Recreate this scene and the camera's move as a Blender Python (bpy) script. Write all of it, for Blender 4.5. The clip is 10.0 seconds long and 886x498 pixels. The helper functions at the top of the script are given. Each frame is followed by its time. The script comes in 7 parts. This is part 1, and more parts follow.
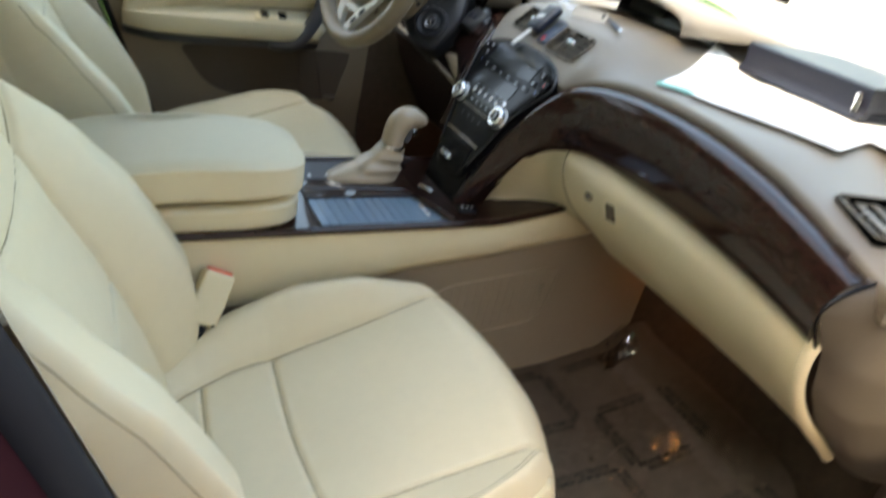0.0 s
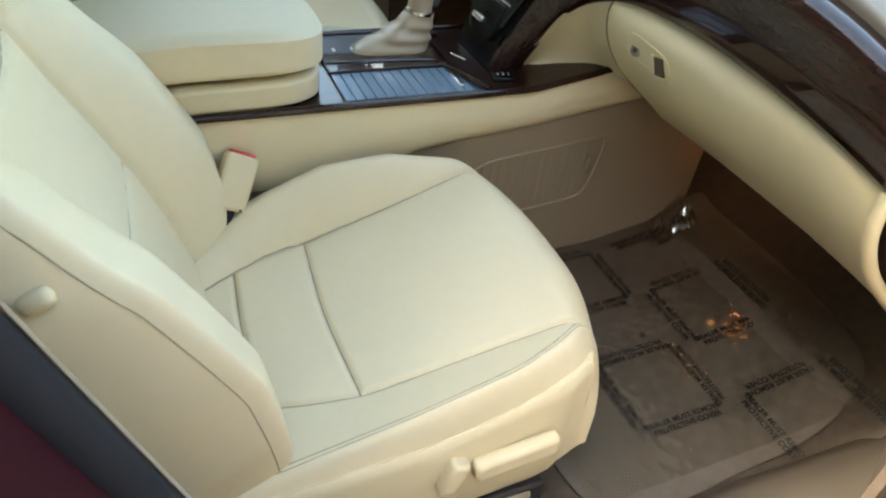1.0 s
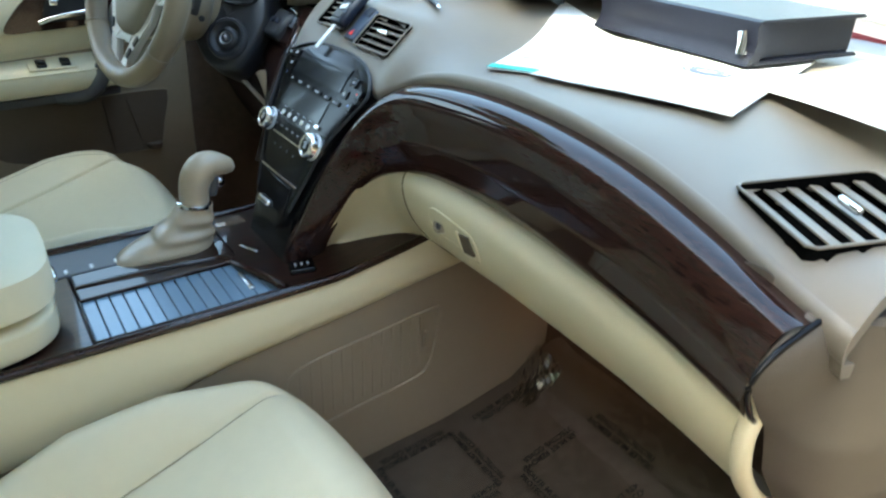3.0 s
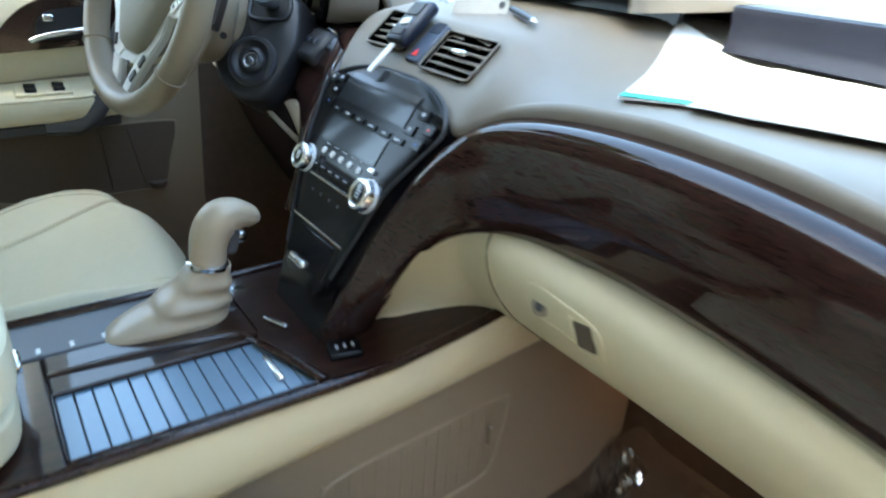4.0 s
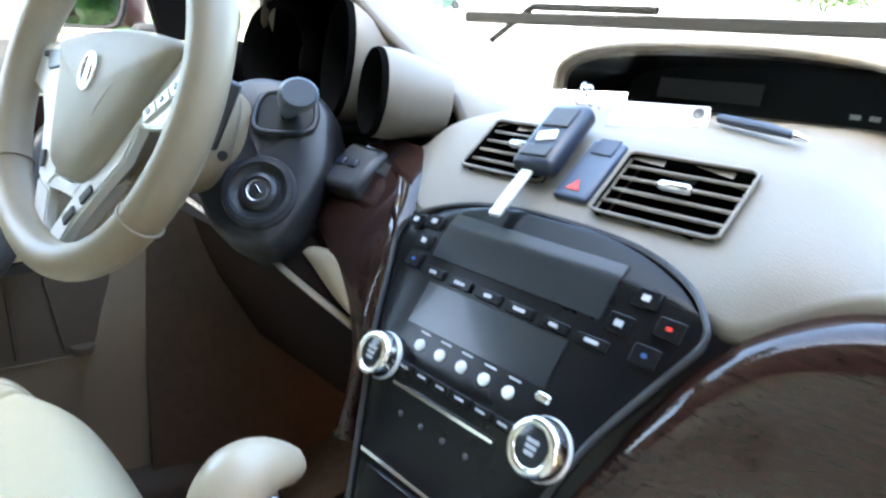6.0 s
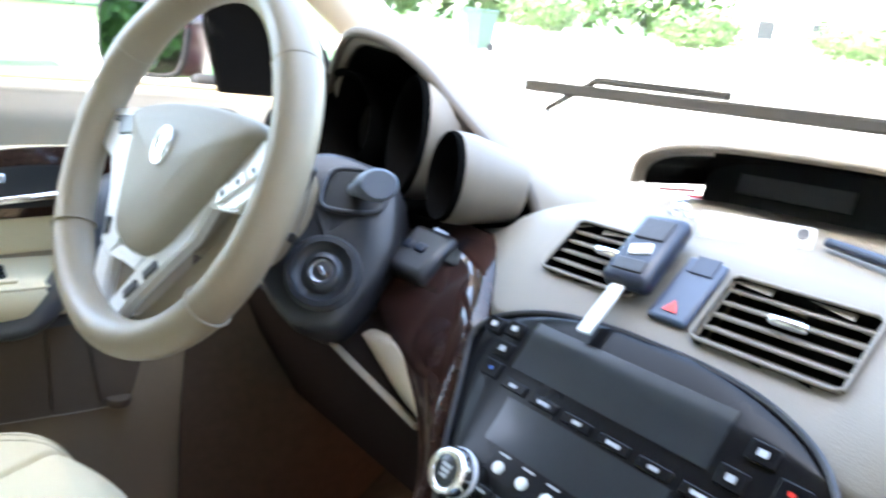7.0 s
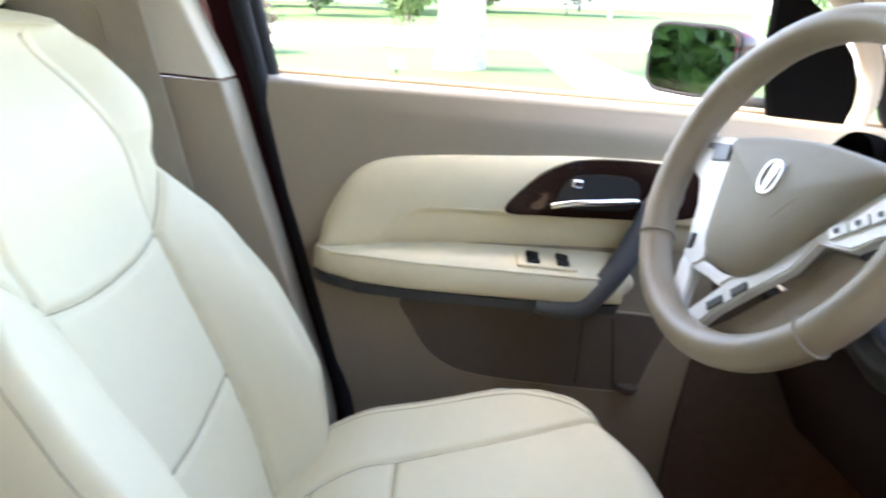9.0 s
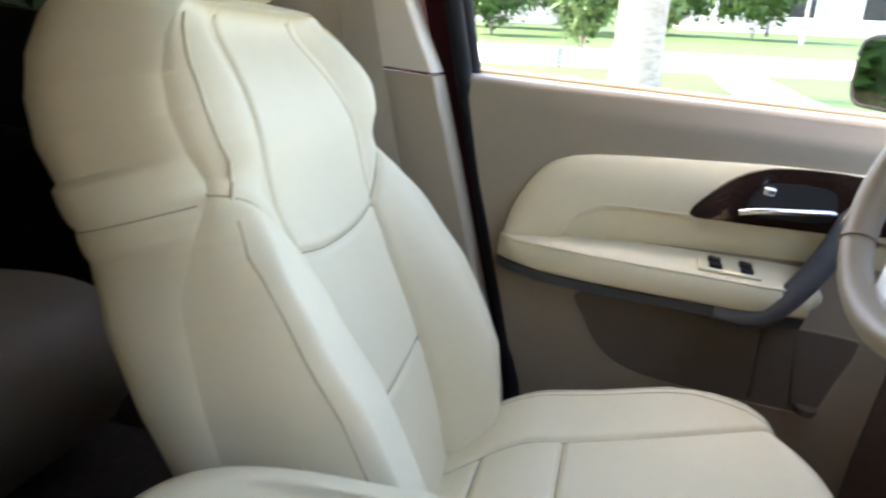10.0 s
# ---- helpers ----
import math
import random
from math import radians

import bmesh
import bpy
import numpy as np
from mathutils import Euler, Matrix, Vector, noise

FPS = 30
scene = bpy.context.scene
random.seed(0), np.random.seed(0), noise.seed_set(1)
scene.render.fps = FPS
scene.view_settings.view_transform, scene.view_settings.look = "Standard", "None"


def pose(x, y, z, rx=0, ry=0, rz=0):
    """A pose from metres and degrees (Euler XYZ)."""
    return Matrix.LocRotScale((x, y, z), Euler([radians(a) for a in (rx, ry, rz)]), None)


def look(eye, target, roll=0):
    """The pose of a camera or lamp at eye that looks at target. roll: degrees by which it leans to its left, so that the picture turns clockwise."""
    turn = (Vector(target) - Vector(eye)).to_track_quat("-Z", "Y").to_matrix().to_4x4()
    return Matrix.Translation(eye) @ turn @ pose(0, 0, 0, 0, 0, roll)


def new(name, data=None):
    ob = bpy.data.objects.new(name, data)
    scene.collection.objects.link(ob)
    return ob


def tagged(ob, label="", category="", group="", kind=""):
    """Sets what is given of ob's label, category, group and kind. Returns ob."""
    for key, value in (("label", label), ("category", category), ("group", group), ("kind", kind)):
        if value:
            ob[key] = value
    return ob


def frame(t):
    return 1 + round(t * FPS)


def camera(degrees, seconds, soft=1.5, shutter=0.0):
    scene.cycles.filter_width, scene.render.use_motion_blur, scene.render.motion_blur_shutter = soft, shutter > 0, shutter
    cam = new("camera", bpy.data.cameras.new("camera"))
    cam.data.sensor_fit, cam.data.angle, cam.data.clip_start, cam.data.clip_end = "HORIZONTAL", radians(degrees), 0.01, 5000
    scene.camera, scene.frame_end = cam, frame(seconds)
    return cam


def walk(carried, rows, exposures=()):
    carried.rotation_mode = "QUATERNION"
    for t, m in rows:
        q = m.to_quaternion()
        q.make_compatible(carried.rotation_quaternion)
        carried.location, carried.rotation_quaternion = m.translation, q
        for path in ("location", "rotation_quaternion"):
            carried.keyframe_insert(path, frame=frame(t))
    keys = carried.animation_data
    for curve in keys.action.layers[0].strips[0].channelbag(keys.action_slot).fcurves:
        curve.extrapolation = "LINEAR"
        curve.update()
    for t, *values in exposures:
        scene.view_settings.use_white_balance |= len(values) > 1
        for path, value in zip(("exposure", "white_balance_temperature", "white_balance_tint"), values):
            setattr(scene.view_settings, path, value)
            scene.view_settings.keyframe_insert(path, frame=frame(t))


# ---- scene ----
cam = camera(64.9, 10.0, soft=2.2, shutter=0.5)
PATH = [
    (0, (0.122, -0.998, 1.295), (0.993, 0.541, 0.36), 11.2),
    (0.5, (0.164, -0.995, 1.254), (0.852, 0.49, 0.105), 7.2),
    (1, (0.174, -0.983, 1.248), (0.856, 0.455, 0.037), 6.4),
    (1.5, (0.194, -0.944, 1.256), (0.93, 0.502, 0.085), 7.1),
    (2, (0.241, -0.91, 1.253), (1.122, 0.505, 0.147), 7.1),
    (2.5, (0.314, -0.877, 1.271), (1.216, 0.605, 0.275), 1.8),
    (2.7, (0.341, -0.862, 1.27), (1.311, 0.593, 0.3), 0.7),
    (3.8, (0.4, -0.701, 1.23), (1.424, 0.781, 0.362), 1.9),
    (4, (0.406, -0.628, 1.207), (1.443, 0.862, 0.367), 2.6),
    (4.5, (0.423, -0.484, 1.173), (1.635, 0.914, 0.414), 1.4),
    (5, (0.442, -0.391, 1.151), (1.761, 0.953, 0.478), 3.2),
    (5.5, (0.446, -0.32, 1.156), (1.726, 1.087, 0.539), 3.3),
    (6.8, (0.439, -0.226, 1.18), (1.73, 1.241, 0.754), 5.4),
    (7, (0.433, -0.218, 1.197), (1.68, 1.283, 0.76), 6.5),
    (7.5, (0.398, -0.201, 1.204), (1.297, 1.51, 0.689), 8.4),
    (8, (0.366, -0.191, 1.217), (1.015, 1.633, 0.717), 9.0),
    (8.2, (0.346, -0.163, 1.217), (0.856, 1.687, 0.654), 7.7),
    (8.5, (0.328, -0.2, 1.213), (0.687, 1.686, 0.655), 8.4),
    (9, (0.296, -0.223, 1.209), (0.433, 1.691, 0.644), 6.9),
    (9.5, (0.27, -0.253, 1.203), (0.184, 1.662, 0.634), 7.7),
    (10, (0.262, -0.29, 1.179), (-0.038, 1.604, 0.611), 8.3),
]
# The tilt of car and camera fits palm and horizon to the view; the car is built level and set down at the end.
SET = Matrix.Translation((0.4, 0, 0)) @ pose(0, 0, 0, -4.0, 5.0, 0) @ Matrix.Translation((-0.4, 0, 0))
EXPOSURES = [(0.0, 3.4, 7900, 7), (0.5, 3.6, 7900, 7), (1.0, 3.6, 7700, 3), (2.0, 3.45, 7500, 1), (2.5, 3.5, 6850, -4), (4.0, 3.9, 6450, 0), (5.0, 4.35, 6400, 3), (5.5, 4.55, 6400, 4), (7.0, 4.75, 6550, 10), (8.0, 4.6, 6700, 12), (9.0, 4.3, 6950, 17), (10.0, 3.95, 7150, 19)]
walk(cam, [(t, SET @ look(eye, target, roll)) for t, eye, target, roll in PATH], EXPOSURES)

# ---- light ----
world = bpy.data.worlds.new("sky")
scene.world = world
world.use_nodes = True
wn = world.node_tree
sky = wn.nodes.new("ShaderNodeTexSky")
sky.sky_type, sky.sun_disc = "NISHITA", False
SUN_EL, SUN_AZ = 54.0, 180.0         # degrees above the horizon; from the car's nose towards its driver side
sky.sun_elevation, sky.sun_rotation = radians(SUN_EL), radians(90 - SUN_AZ)
sky.air_density, sky.dust_density = 1.0, 3.0
wn.links.new(sky.outputs[0], wn.nodes["Background"].inputs[0])
wn.nodes["Background"].inputs[1].default_value = 0.15
sun = new("sun", bpy.data.lights.new("sun", "SUN"))
sun.data.energy, sun.data.angle, sun.data.color = 1.4, radians(4), (1.0, 0.95, 0.86)
sun.matrix_world = look((0, 0, 0), (-math.cos(radians(SUN_AZ)) * math.cos(radians(SUN_EL)), -math.sin(radians(SUN_AZ)) * math.cos(radians(SUN_EL)), -math.sin(radians(SUN_EL))))
sun.location = (3, 3, 9)


# ---- materials ----
def material(name, base, rough=0.5, metal=0.0, coat=0.0, spec=0.5, vary=0.12, scale=6.0, bump=0.0, bump_scale=400.0, second=None, kind="noise", stretch=(1, 1, 1), coat_rough=0.04, coat_ior=1.5):
    """A surface with two scales of colour variation and fine relief."""
    m = bpy.data.materials.new(name)
    m.use_nodes = True
    nt = m.node_tree
    b = nt.nodes["Principled BSDF"]
    b.inputs["Roughness"].default_value, b.inputs["Metallic"].default_value = rough, metal
    b.inputs["Coat Weight"].default_value, b.inputs["Coat Roughness"].default_value = coat, coat_rough
    b.inputs["Specular IOR Level"].default_value = spec
    b.inputs["Coat IOR"].default_value = coat_ior
    tc = nt.nodes.new("ShaderNodeTexCoord")
    mp = nt.nodes.new("ShaderNodeMapping")
    mp.inputs["Scale"].default_value = stretch
    nt.links.new(tc.outputs["Object"], mp.inputs[0])
    big = nt.nodes.new("ShaderNodeTexNoise")
    big.inputs["Scale"].default_value, big.inputs["Detail"].default_value = scale, 6
    fine = nt.nodes.new("ShaderNodeTexNoise")
    fine.inputs["Scale"].default_value, fine.inputs["Detail"].default_value = scale * 14, 4
    for n in (big, fine):
        nt.links.new(mp.outputs[0], n.inputs["Vector"])
    mix = nt.nodes.new("ShaderNodeMath")
    mix.operation = "MULTIPLY_ADD"
    mix.inputs[1].default_value = 0.35
    nt.links.new(fine.outputs[0], mix.inputs[0])
    half = nt.nodes.new("ShaderNodeMath")
    half.operation = "MULTIPLY"
    half.inputs[1].default_value = 0.65
    nt.links.new(big.outputs[0], half.inputs[0])
    nt.links.new(half.outputs[0], mix.inputs[2])
    ramp = nt.nodes.new("ShaderNodeValToRGB")
    ramp.color_ramp.elements[0].position, ramp.color_ramp.elements[1].position = 0.32, 0.68
    lo = second or [c * (1 - vary) for c in base]
    ramp.color_ramp.elements[0].color, ramp.color_ramp.elements[1].color = (*lo, 1), (*base, 1)
    nt.links.new(mix.outputs[0], ramp.inputs[0])
    nt.links.new(ramp.outputs[0], b.inputs["Base Color"])
    if bump:
        tex = nt.nodes.new("ShaderNodeTexVoronoi" if kind == "voronoi" else "ShaderNodeTexNoise")
        tex.inputs["Scale"].default_value = bump_scale
        nt.links.new(mp.outputs[0], tex.inputs["Vector"])
        bp = nt.nodes.new("ShaderNodeBump")
        bp.inputs["Strength"].default_value, bp.inputs["Distance"].default_value = bump, 0.001
        nt.links.new(tex.outputs[0], bp.inputs["Height"])
        nt.links.new(bp.outputs[0], b.inputs["Normal"])
    return m


LEATHER = material("cream_leather", (0.70, 0.615, 0.42), 0.55, spec=0.35, vary=0.06, scale=5, bump=0.10, bump_scale=900, kind="voronoi")
CREAM = material("cream_soft_plastic", (0.68, 0.595, 0.395), 0.5, vary=0.05, scale=5, bump=0.25, bump_scale=700)
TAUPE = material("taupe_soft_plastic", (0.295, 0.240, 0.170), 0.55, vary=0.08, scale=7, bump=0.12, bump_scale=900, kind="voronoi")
DASH = material("beige_dash_skin", (0.185, 0.160, 0.126), 0.48, spec=0.5, vary=0.06, scale=7, bump=0.12, bump_scale=900, kind="voronoi")
CARPET = material("taupe_carpet", (0.085, 0.066, 0.050), 0.95, vary=0.35, scale=60, bump=0.9, bump_scale=900)
WOOD = material("dark_burl_wood", (0.036, 0.0160, 0.0120), 0.6, coat=0.85, coat_rough=0.04, coat_ior=1.5, spec=0.0, scale=210, second=(0.012, 0.0056, 0.0045), stretch=(1.5, 0.30, 1.9))
BLACK = material("black_gloss_plastic", (0.006, 0.006, 0.007), 0.22, vary=0.2, spec=0.18)
DARK = material("charcoal_plastic", (0.028, 0.028, 0.031), 0.45, vary=0.15, bump=0.2)
GREY = material("grey_plastic", (0.080, 0.083, 0.090), 0.3, vary=0.1, bump=0.2)
# Blue base colour carries the sky's reflection on dark tray slats.
SKY_SLAT = material("sky_tinted_tambour", (0.17, 0.25, 0.325), 0.26, metal=0.12, vary=0.05, coat=0.4, spec=0.5, coat_rough=0.08)
POLISHED = material("polished_console_wood", (0.034, 0.013, 0.008), 0.3, coat=0.75, coat_ior=1.5, spec=0.1, scale=80, second=(0.006, 0.0032, 0.0025), stretch=(0.3, 1.5, 1.9))
CHROME = material("chrome", (0.85, 0.85, 0.86), 0.1, metal=1.0, vary=0.03)
TRIM = material("dull_chrome", (0.38, 0.38, 0.40), 0.3, metal=0.8, vary=0.05)
SILVER = material("satin_silver", (0.78, 0.78, 0.76), 0.36, metal=0.25, vary=0.05)
# Taupe darkened to hold the shade on end panel, hood lip and console band.
END = material("shade_toned_taupe", (0.082, 0.067, 0.050), 0.6, vary=0.1, bump=0.12, bump_scale=900, kind="voronoi")
# Sill taupe with the open doorway's shade put into its colour.
SILL = material("shaded_sill_taupe", (0.052, 0.042, 0.033), 0.6, vary=0.12, bump=0.12, bump_scale=900, kind="voronoi")
JOINT = material("tan_joint_plastic", (0.20, 0.165, 0.105), 0.8, vary=0.1, spec=0.1)
KICK = material("kick_carpet_falloff_brown", (0.105, 0.076, 0.058), 0.95, vary=0.25, scale=60, bump=0.7, bump_scale=900)
PAD = material("airbag_skin", (0.29, 0.255, 0.195), 0.6, vary=0.06, bump=0.12, bump_scale=900, kind="voronoi")
HAZARD = material("blue_grey_plastic", (0.045, 0.065, 0.105), 0.35, vary=0.1)
SHADE = material("shaded_recess_tan", (0.10, 0.075, 0.048), 0.7, vary=0.1)
VOID = material("matte_black", (0.004, 0.004, 0.004), 1.0, vary=0.1, spec=0.0)
# Brown that has the shade of hidden trim and covers mixed in.
UNDER = material("shade_brown_plastic", (0.016, 0.010, 0.008), 0.8, vary=0.2, spec=0.1)
STALK = material("blue_grey_stalk", (0.115, 0.135, 0.165), 0.4, vary=0.1)
COLUMN = material("charcoal_column", (0.030, 0.031, 0.035), 0.4, vary=0.15, bump=0.15)
MARK = material("dim_white_marking", (0.42, 0.43, 0.45), 0.5, vary=0.05)
FOB = material("navy_fob", (0.012, 0.018, 0.035), 0.3, vary=0.1)
SCREEN = material("dark_display", (0.02, 0.023, 0.026), 0.2, vary=0.1, coat=0.12, spec=0.3)
RED = material("red_plastic", (0.75, 0.035, 0.025), 0.35, vary=0.05)
PAINT = material("maroon_paint", (0.055, 0.004, 0.008), 0.35, metal=0.1, coat=0.5, vary=0.1, spec=0.3)
JAMB = material("maroon_jamb", (0.028, 0.005, 0.008), 0.8, vary=0.15, spec=0.1)
RUBBER = material("black_rubber", (0.014, 0.015, 0.019), 0.75, vary=0.2, spec=0.2)
WHITE = material("white_marking", (0.80, 0.80, 0.78), 0.5, vary=0.03)
PAPER = material("white_paper", (0.82, 0.82, 0.80), 0.7, vary=0.03)
TEAL = material("teal_print", (0.03, 0.42, 0.36), 0.6, vary=0.05)
NAVY = material("navy_leatherette", (0.007, 0.008, 0.014), 0.38, vary=0.2, spec=0.25, bump=0.15, bump_scale=500, kind="voronoi")
LINER = material("headliner_fabric", (0.55, 0.49, 0.39), 0.95, vary=0.06, bump=0.4)
INK = material("black_ink", (0.006, 0.006, 0.006), 0.6, vary=0.1)
BLUE = material("blue_plastic", (0.03, 0.10, 0.30), 0.4, vary=0.1)
STONE = material("pale_concrete", (0.55, 0.52, 0.46), 0.9, vary=0.2, scale=1.5, bump=0.5, bump_scale=60)
GRASS = material("lawn_green", (0.034, 0.088, 0.010), 0.9, second=(0.022, 0.060, 0.007), scale=2.0, bump=0.8, bump_scale=80)
BARK = material("palm_bark", (0.42, 0.38, 0.32), 0.95, second=(0.22, 0.19, 0.16), scale=7, bump=0.9, bump_scale=30, stretch=(1, 1, 3))
LEAF = material("shrub_leaf", (0.07, 0.15, 0.03), 0.6, second=(0.025, 0.06, 0.012), scale=9)
DRYLEAF = material("brown_shrub_leaf", (0.17, 0.13, 0.09), 0.8, second=(0.07, 0.055, 0.04), scale=9)
WALL = material("pale_stucco", (0.62, 0.58, 0.50), 0.9, vary=0.1, scale=1)
ROOF = material("roof_tile", (0.30, 0.20, 0.15), 0.9, vary=0.3, scale=3)
# Low tone for the drive, picked to throw less light into the car.
DARK_DRIVE = material("asphalt", (0.10, 0.10, 0.10), 0.9, vary=0.3, scale=5, bump=0.6, bump_scale=120)


def pane_material(name, tint, least=0.03, most=0.55, power=4.0):
    """Thin clear pane: it lets light straight through and mirrors more the flatter the view."""
    m = bpy.data.materials.new(name)
    m.use_nodes = True
    nt = m.node_tree
    nt.nodes.remove(nt.nodes["Principled BSDF"])
    clear = nt.nodes.new("ShaderNodeBsdfTransparent")
    clear.inputs[0].default_value = (*tint, 1)
    gloss = nt.nodes.new("ShaderNodeBsdfGlossy")
    gloss.inputs["Roughness"].default_value = 0.02
    lw = nt.nodes.new("ShaderNodeLayerWeight")
    lw.inputs[0].default_value = 0.5
    pw = nt.nodes.new("ShaderNodeMath")
    pw.operation = "POWER"
    pw.inputs[1].default_value = power
    nt.links.new(lw.outputs["Facing"], pw.inputs[0])
    ma = nt.nodes.new("ShaderNodeMath")
    ma.operation = "MULTIPLY_ADD"
    ma.inputs[1].default_value, ma.inputs[2].default_value = most, least
    nt.links.new(pw.outputs[0], ma.inputs[0])
    mix = nt.nodes.new("ShaderNodeMixShader")
    nt.links.new(ma.outputs[0], mix.inputs[0])
    nt.links.new(clear.outputs[0], mix.inputs[1])
    nt.links.new(gloss.outputs[0], mix.inputs[2])
    nt.links.new(mix.outputs[0], nt.nodes["Material Output"].inputs[0])
    return m


GLASS = pane_material("window_glass", (0.86, 0.90, 0.88))
FILM = pane_material("clear_plastic_film", (0.90, 0.90, 0.88), 0.05, 0.5, 3.0)


# ---- mesh helpers ----
def link(name, mesh, mat, parent=None, label="", smooth=True):
    ob = new(name, mesh)
    mesh.materials.append(mat)
    if smooth:
        mesh.polygons.foreach_set("use_smooth", [True] * len(mesh.polygons))
    if parent is not None:
        ob.parent = parent
        ob.matrix_parent_inverse = parent.matrix_basis.inverted()
    if label:
        tagged(ob, label)
    return ob


def part(name, bm, mat, parent=None, label="", smooth=True):
    mesh = bpy.data.meshes.new(name)
    bmesh.ops.recalc_face_normals(bm, faces=bm.faces)
    lay = bm.faces.layers.int.get("flat")
    if smooth:
        for f in bm.faces:
            f.smooth = not (lay and f[lay])
        for e in bm.edges:
            if len(e.link_faces) == 2 and e.calc_face_angle(0) > 0.95:
                e.smooth = False
    bm.to_mesh(mesh)
    bm.free()
    return link(name, mesh, mat, parent, label, False)


def thing(name, base, label, category, group="", kind=""):
    """A top-level thing: an Empty at its base."""
    root = new(name)
    root.matrix_basis = Matrix.Translation(base)
    root.empty_display_size = 0.05
    CAR.append(root)
    return tagged(root, label, category, group, kind)


CAR = []      # what stands in the car and leans with it


def from_grid(P, closed_u=False, closed_v=False):
    """A bmesh from rows of points P[i][j]."""
    P = np.asarray(P, float)
    m, n = P.shape[:2]
    bm = bmesh.new()
    v = [bm.verts.new(p) for p in P.reshape(-1, 3)]
    for i in range(m if closed_u else m - 1):
        for j in range(n if closed_v else n - 1):
            a, b = i * n + j, i * n + (j + 1) % n
            c, d = ((i + 1) % m) * n + (j + 1) % n, ((i + 1) % m) * n + j
            bm.faces.new((v[a], v[b], v[c], v[d]))
    return bm


def solid_grid(P, off):
    """A closed slab between the sheet P and the same sheet moved by off."""
    P = np.asarray(P, float)
    Q = P + np.asarray(off, float)
    m, n = P.shape[:2]
    bm = bmesh.new()
    a = [[bm.verts.new(P[i, j]) for j in range(n)] for i in range(m)]
    b = [[bm.verts.new(Q[i, j]) for j in range(n)] for i in range(m)]
    for i in range(m - 1):
        for j in range(n - 1):
            bm.faces.new((a[i][j], a[i][j + 1], a[i + 1][j + 1], a[i + 1][j]))
            bm.faces.new((b[i][j], b[i + 1][j], b[i + 1][j + 1], b[i][j + 1]))
    rim = [(i, 0) for i in range(m)] + [(m - 1, j) for j in range(1, n)] + [(i, n - 1) for i in range(m - 2, -1, -1)] + [(0, j) for j in range(n - 2, 0, -1)]
    for (i, j), (k, l) in zip(rim, rim[1:] + rim[:1]):
        bm.faces.new((a[i][j], a[k][l], b[k][l], b[i][j]))
    return bm


def loft(rings, caps=True):
    """A skin over closed rings of equal count."""
    bm = from_grid(rings, closed_v=True)
    if caps:
        n = len(rings[0])
        bm.verts.ensure_lookup_table()
        bm.faces.new([bm.verts[i] for i in range(n)])
        bm.faces.new([bm.verts[len(bm.verts) - n + i] for i in range(n)])
    return bm


def box(size, m=None, bevel=0.003, seg=2):
    bm = bmesh.new()
    bmesh.ops.create_cube(bm, size=1.0, matrix=Matrix.Diagonal((*size, 1)))
    if bevel:
        bmesh.ops.bevel(bm, geom=list(bm.edges), offset=min(bevel, min(size) * 0.45), segments=seg, affect="EDGES", profile=0.5)
    lay = bm.faces.layers.int.new("flat")
    for f in bm.faces:
        f.normal_update()
        f[lay] = int(max(abs(c) for c in f.normal) > 0.9999)
    if m is not None:
        bm.transform(m)
    return bm


def lathe(profile, m=None, n=40, caps=True):
    """A turned body about its z axis from (radius, height) pairs."""
    rings = [[(r * math.cos(2 * math.pi * k / n), r * math.sin(2 * math.pi * k / n), h) for k in range(n)] for r, h in profile]
    bm = loft(rings, caps)
    if m is not None:
        bm.transform(m)
    return bm


def smooth_path(points, n, closed=False):
    """n points along a smooth curve through the given ones."""
    p = [Vector(q) for q in points]
    k = len(p)
    out = []
    spans = k if closed else k - 1
    for i in range(n):
        u = i / (n if closed else n - 1) * spans
        s = min(int(u), spans - 1)
        f = u - s
        if closed:
            a, b, c, d = p[(s - 1) % k], p[s % k], p[(s + 1) % k], p[(s + 2) % k]
        else:
            a, b, c, d = p[max(s - 1, 0)], p[s], p[s + 1], p[min(s + 2, k - 1)]
        out.append(0.5 * ((2 * b) + (c - a) * f + (2 * a - 5 * b + 4 * c - d) * f * f + (3 * b - a - 3 * c + d) * f ** 3))
    return out


def tube(points, radius, n=10, closed=False, flat=1.0, up=(0, 0, 1)):
    """A round or flattened bar along points."""
    pts = [Vector(q) for q in points]
    k = len(pts)
    rings = []
    for i, p in enumerate(pts):
        a = pts[(i - 1) % k] if closed or i else pts[0]
        b = pts[(i + 1) % k] if closed or i < k - 1 else pts[-1]
        t = (b - a).normalized()
        s = t.cross(Vector(up))
        s = s.normalized() if s.length > 1e-6 else t.orthogonal().normalized()
        w = s.cross(t)
        r = radius[i] if isinstance(radius, (list, tuple)) else radius
        rings.append([p + s * (r * math.cos(2 * math.pi * j / n)) + w * (r * flat * math.sin(2 * math.pi * j / n)) for j in range(n)])
    if closed:
        return from_grid(rings, closed_u=True, closed_v=True)
    return loft(rings)


def interp(x, xs, ys):
    return float(np.interp(x, xs, ys))


def step(a, b, x):
    f = np.clip((x - a) / (b - a), 0, 1)
    return f * f * (3 - 2 * f)


